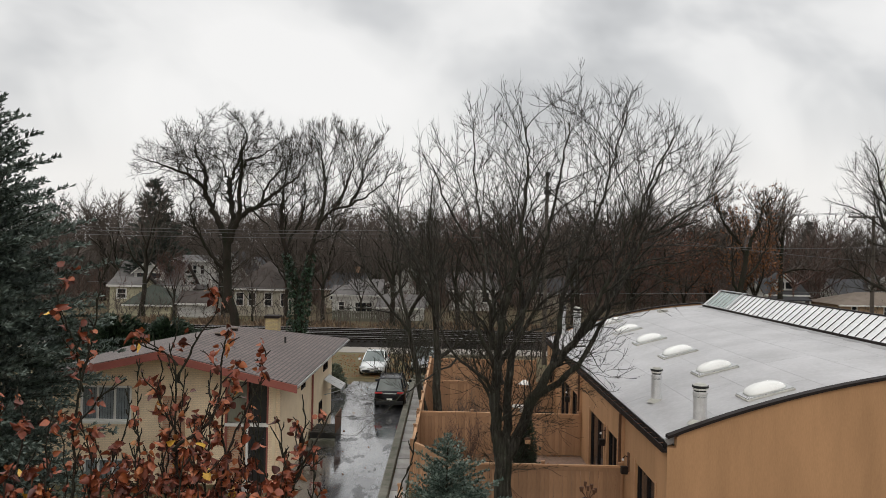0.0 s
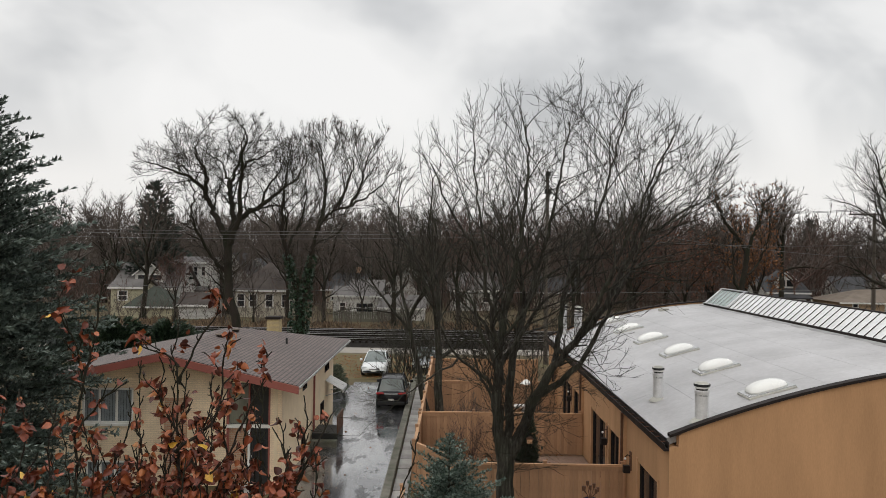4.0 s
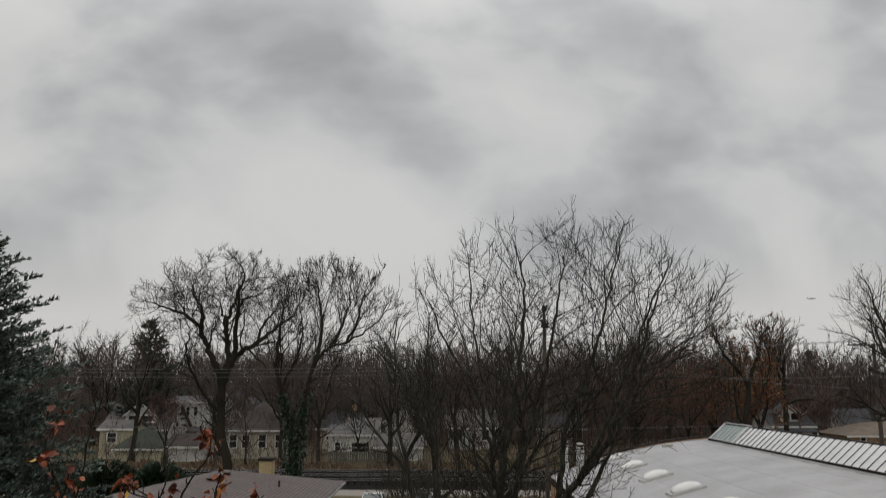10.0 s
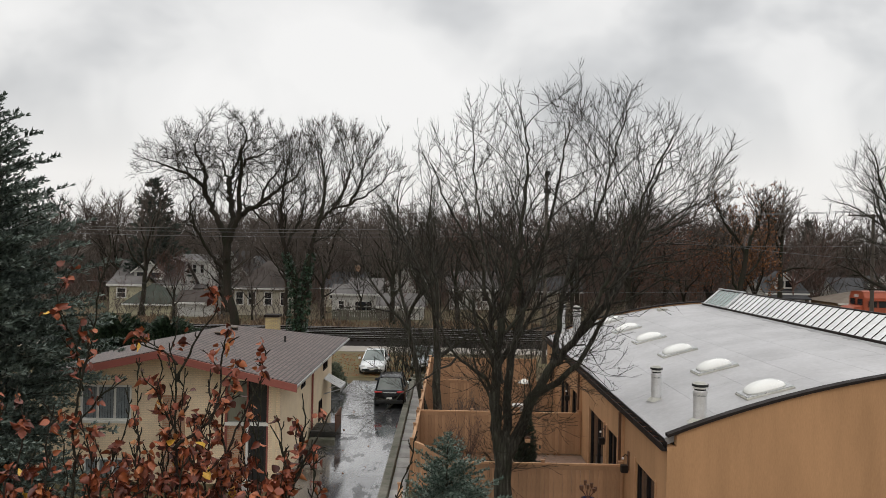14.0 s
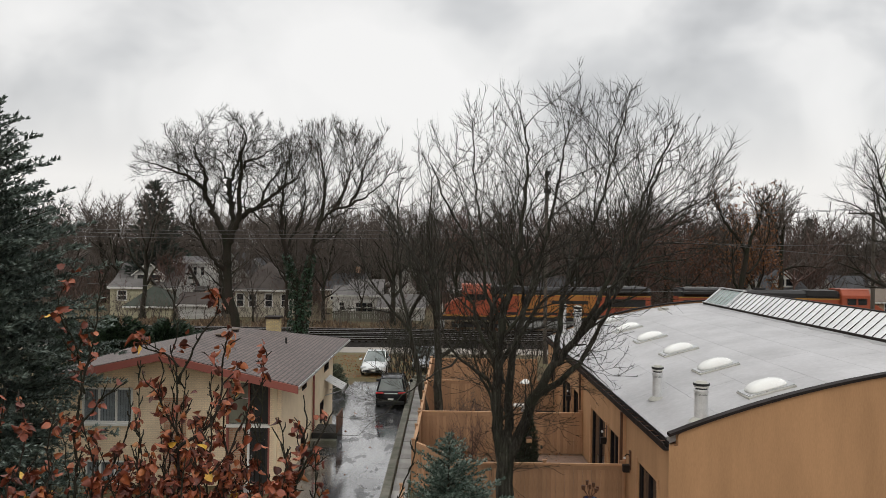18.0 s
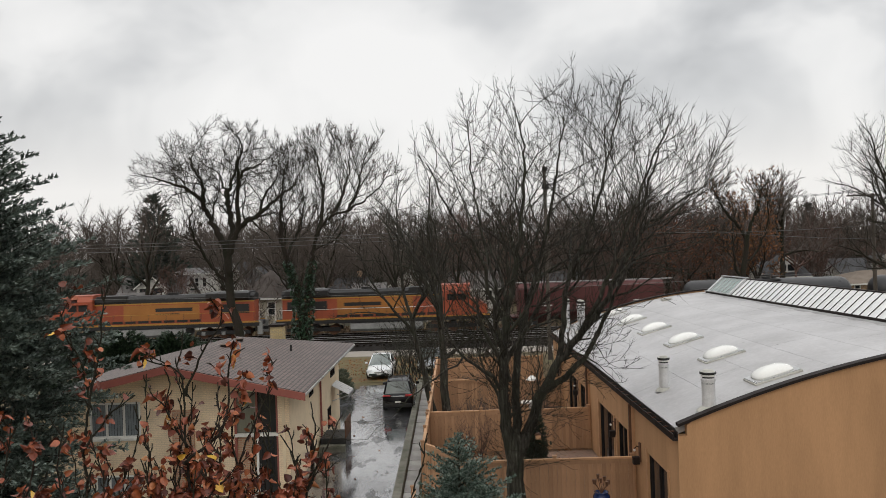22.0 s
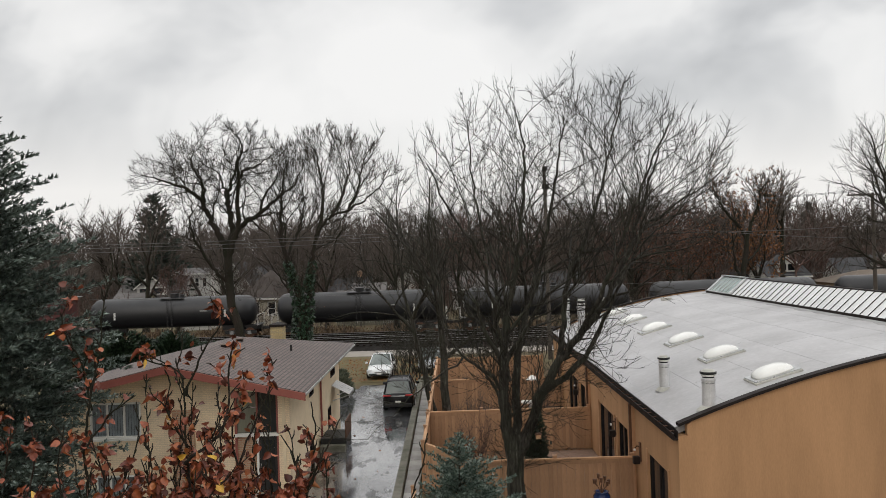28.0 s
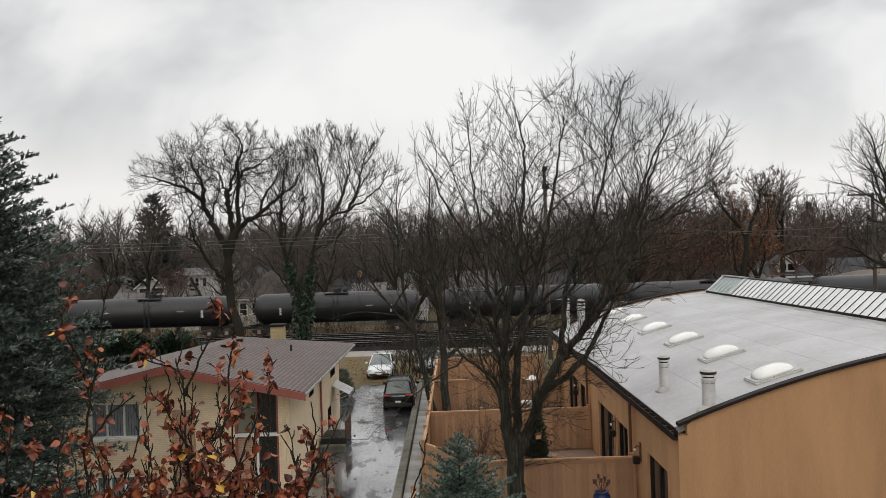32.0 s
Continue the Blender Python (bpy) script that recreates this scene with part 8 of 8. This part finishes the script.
    part("horn", Mesh().cyl(-4.0, 0.3, 4.55, 4.8, 0.08, 8), M_GREYTANK, ob)
    return ob


def hopper():
    ob = thing("hopper_wagon", label="maroon covered hopper wagon with ribbed sides", category="wagon", group="train")
    part("body", Mesh().prism([(-1.5, 1.6), (-1.2, 1.2), (1.2, 1.2), (1.5, 1.6), (1.5, 4.1), (1.2, 4.5), (-1.2, 4.5), (-1.5, 4.1)], "x", -7.2, 7.2), M_MAROON, ob, bevel=0.03)
    for i in range(4):
        x = -5.4 + i * 3.6
        part("discharge_gate", Mesh().add([(x - 1.6, -1.2, 1.2), (x + 1.6, -1.2, 1.2), (x + 1.6, 1.2, 1.2), (x - 1.6, 1.2, 1.2), (x - 0.4, -0.4, 0.45), (x + 0.4, -0.4, 0.45), (x + 0.4, 0.4, 0.45), (x - 0.4, 0.4, 0.45)],
                                          [(0, 1, 5, 4), (1, 2, 6, 5), (2, 3, 7, 6), (3, 0, 4, 7), (4, 5, 6, 7)]), M_MAROON, ob)
    for i in range(13):
        x = -7.1 + i * 1.183
        for y in (-1.56, 1.5):
            part("side_rib", Mesh().box(x - 0.05, x + 0.05, y, y + 0.06, 1.6, 4.1), M_MAROON, ob)
    part("centre_sill", Mesh().box(-8.9, 8.9, -0.25, 0.25, 0.8, 1.2), M_LOCOBLACK, ob)
    part("running_board", Mesh().box(-8.4, 8.4, -0.4, 0.4, 4.56, 4.62), M_GREYTANK, ob)
    for s in (-1, 1):
        part("end_platform", Mesh().box(min(s * 7.2, s * 8.9), max(s * 7.2, s * 8.9), -1.4, 1.4, 1.15, 1.3), M_MAROON, ob)
        part("end_ladder", Mesh().box(s * 8.7 - 0.04, s * 8.7 + 0.04, -1.45, -1.38, 1.2, 4.4).box(s * 8.2 - 0.04, s * 8.2 + 0.04, -1.45, -1.38, 1.2, 4.4), M_MAROON, ob)
        bogie(ob, s * 6.9, 2, 1.75)
        for z0, w0 in ((2.55, 0.35), (2.25, 0.55), (1.75, 0.2)):
            part("marking", Mesh().box(s * 4.5 - w0, s * 4.5 + w0, -1.575, -1.562, z0, z0 + 0.13), M_OLDCONC if z0 < 2 else M_GREYSIDING, ob, "faded white marking bar")
    for x in (-9.3, 8.9):
        part("coupler", Mesh().box(x, x + 0.4, -0.12, 0.12, 0.75, 1.0), M_LOCOBLACK, ob)
    return ob


def tank_wagon():
    ob = thing("tank_wagon", label="black cylindrical tank wagon with a top manway", category="wagon", group="train")
    rings = []
    for x, r in ((-8.35, 0.05), (-8.3, 0.6), (-8.1, 1.1), (-7.75, 1.42), (-7.3, 1.52), (-2.5, 1.53), (2.5, 1.53), (7.3, 1.52), (7.75, 1.42), (8.1, 1.1), (8.3, 0.6), (8.35, 0.05)):
        rings.append([(x, r * math.cos(a), 2.72 + r * math.sin(a)) for a in (j * math.pi / 16 for j in range(32))])
    part("tank", Mesh().loft(rings), M_TANKBLACK, ob, "black tank barrel", smooth=True)
    part("manway", Mesh().cyl(0, 0, 4.15, 4.62, 0.45, 16), M_TANKBLACK, ob)
    part("valve_housing", Mesh().cyl(0.8, 0, 4.15, 4.5, 0.25, 12), M_TANKBLACK, ob)
    part("top_platform", Mesh().box(-1.2, 1.2, -0.95, 0.95, 4.1, 4.16), M_LOCOBLACK, ob)
    for y in (-0.95, 0.95):
        part("platform_rail", Mesh().tube([(-1.2, y, 4.16), (-1.2, y, 4.85), (1.2, y, 4.85), (1.2, y, 4.16)], 0.025, 5), M_LOCOBLACK, ob)
    part("ladder", Mesh().box(-0.25, -0.19, -1.66, -1.58, 0.9, 4.1).box(0.19, 0.25, -1.66, -1.58, 0.9, 4.1), M_LOCOBLACK, ob)
    for s in (-1, 1):
        part("stub_sill", Mesh().box(min(s * 4.9, s * 8.8), max(s * 4.9, s * 8.8), -0.35, 0.35, 0.8, 1.25), M_LOCOBLACK, ob)
        part("end_platform", Mesh().box(min(s * 8.2, s * 8.8), max(s * 8.2, s * 8.8), -1.4, 1.4, 1.2, 1.28), M_LOCOBLACK, ob)
        part("end_rail", Mesh().tube([(s * 8.7, -1.4, 1.25), (s * 8.7, -1.4, 2.3), (s * 8.7, 1.4, 2.3), (s * 8.7, 1.4, 1.25)], 0.03, 5), M_WHITE, ob)
        part("saddle", Mesh().prism([(-1.3, 1.9), (-0.6, 1.2), (0.6, 1.2), (1.3, 1.9)], "x", s * 6.9 - 0.5, s * 6.9 + 0.5), M_LOCOBLACK, ob)
        bogie(ob, s * 6.9, 2, 1.75)
        part("reflector_bar", Mesh().box(s * 5.5 - 0.06, s * 5.5 + 0.06, -1.56, -1.50, 2.2, 2.9), M_WHITE, ob)
        part("coupler", Mesh().box(min(s * 8.8, s * 9.38), max(s * 8.8, s * 9.38), -0.12, 0.12, 0.75, 1.0), M_LOCOBLACK, ob)
    part("marking", Mesh().box(3.0, 3.7, -1.56, -1.52, 2.80, 2.92), M_GREYTANK, ob, "plain faded marking bar")
    return ob


# how far behind the leading nose each vehicle's middle runs, and its heading
TRAIN = []
loco = locomotive("orange and black diesel locomotive with yellow stripes, leading")
TRAIN.append((loco, 11.2, 0))
TRAIN.append((tagged(copy_thing(loco, pose(0, 0, 0)), "orange and black diesel locomotive running cab rearwards"), 34.2, 180))
TRAIN.append((hopper(), 54.9, 0))
tank = tank_wagon()
for i in range(8):
    TRAIN.append((tank if i == 0 else copy_thing(tank, pose(0, 0, 0)), 72.8 + 18.8 * i, 0))


# ---- the airliner ----
def airliner():
    ob = thing("airliner", label="distant grey jet airliner climbing under the clouds", category="aeroplane")
    m = surf("airliner_skin", (0.20, 0.20, 0.22), 0.4, 0.15, 0.1, 1, 0.0)
    rings = [[(x, r * math.cos(a), r * math.sin(a) + dz) for a in (j * math.pi / 8 for j in range(16))] for x, r, dz in ((-19, 0.3, 1.2), (-14, 1.3, 0.7), (-8, 1.95, 0.1), (10, 1.95, 0), (16, 1.6, -0.2), (19, 0.3, -0.6))]
    part("fuselage", Mesh().loft(rings), m, ob, smooth=True)
    for s in (-1, 1):
        part("wing", Mesh().add([(5, s * 1.5, -0.8), (-1.5, s * 1.5, -0.8), (-7, s * 17, 0.6), (-5.5, s * 17, 0.6), (5, s * 1.5, -0.3), (-1.5, s * 1.5, -0.4), (-7, s * 17, 0.8), (-5.5, s * 17, 0.8)],
                                [(0, 1, 2, 3), (4, 7, 6, 5), (0, 4, 5, 1), (1, 5, 6, 2), (2, 6, 7, 3), (3, 7, 4, 0)]), m, ob)
        part("tailplane", Mesh().add([(-14.5, s * 0.6, 1.2), (-17.8, s * 0.6, 1.2), (-19.5, s * 6.5, 1.8), (-18.3, s * 6.5, 1.8), (-14.5, s * 0.6, 1.5), (-17.8, s * 0.6, 1.5), (-19.5, s * 6.5, 1.95), (-18.3, s * 6.5, 1.95)],
                                     [(0, 1, 2, 3), (4, 7, 6, 5), (0, 4, 5, 1), (1, 5, 6, 2), (2, 6, 7, 3), (3, 7, 4, 0)]), m, ob)
        part("engine", Mesh().tube([(4.5, s * 5.8, -1.6), (0.5, s * 5.8, -1.5)], [1.05, 0.7], 12), m, ob)
    part("fin", Mesh().prism([(-12.5, 1.8), (-18.0, 1.6), (-19.8, 7.5), (-17.2, 7.5)], "y", -0.2, 0.2), m, ob)
    return ob


PLANE = airliner()


# ---- what moves ----
RAIL_TOP = 0.67


def nose_at(t):
    return 4.05 - 9.97 * (t - 17.5)


def motions():
    ticks = [0.0, 0.1] + [float(i) for i in range(1, 32)] + [31.9, 32.0]
    walk(CLOUDS, [(t, pose(-230 + 14.5 * t, 0, 0)) for t in ticks])
    for ob, back, heading in TRAIN:
        walk(ob, [(t, pose(nose_at(t) + back, TRACK_Y, RAIL_TOP, 0, 0, heading)) for t in ticks])
    walk(PLANE, [(t, pose(1479 + 107.5 * (t - 9.5), 3300, 371 + 5.0 * (t - 9.5), 0, -2.7, 0)) for t in ticks])


motions()
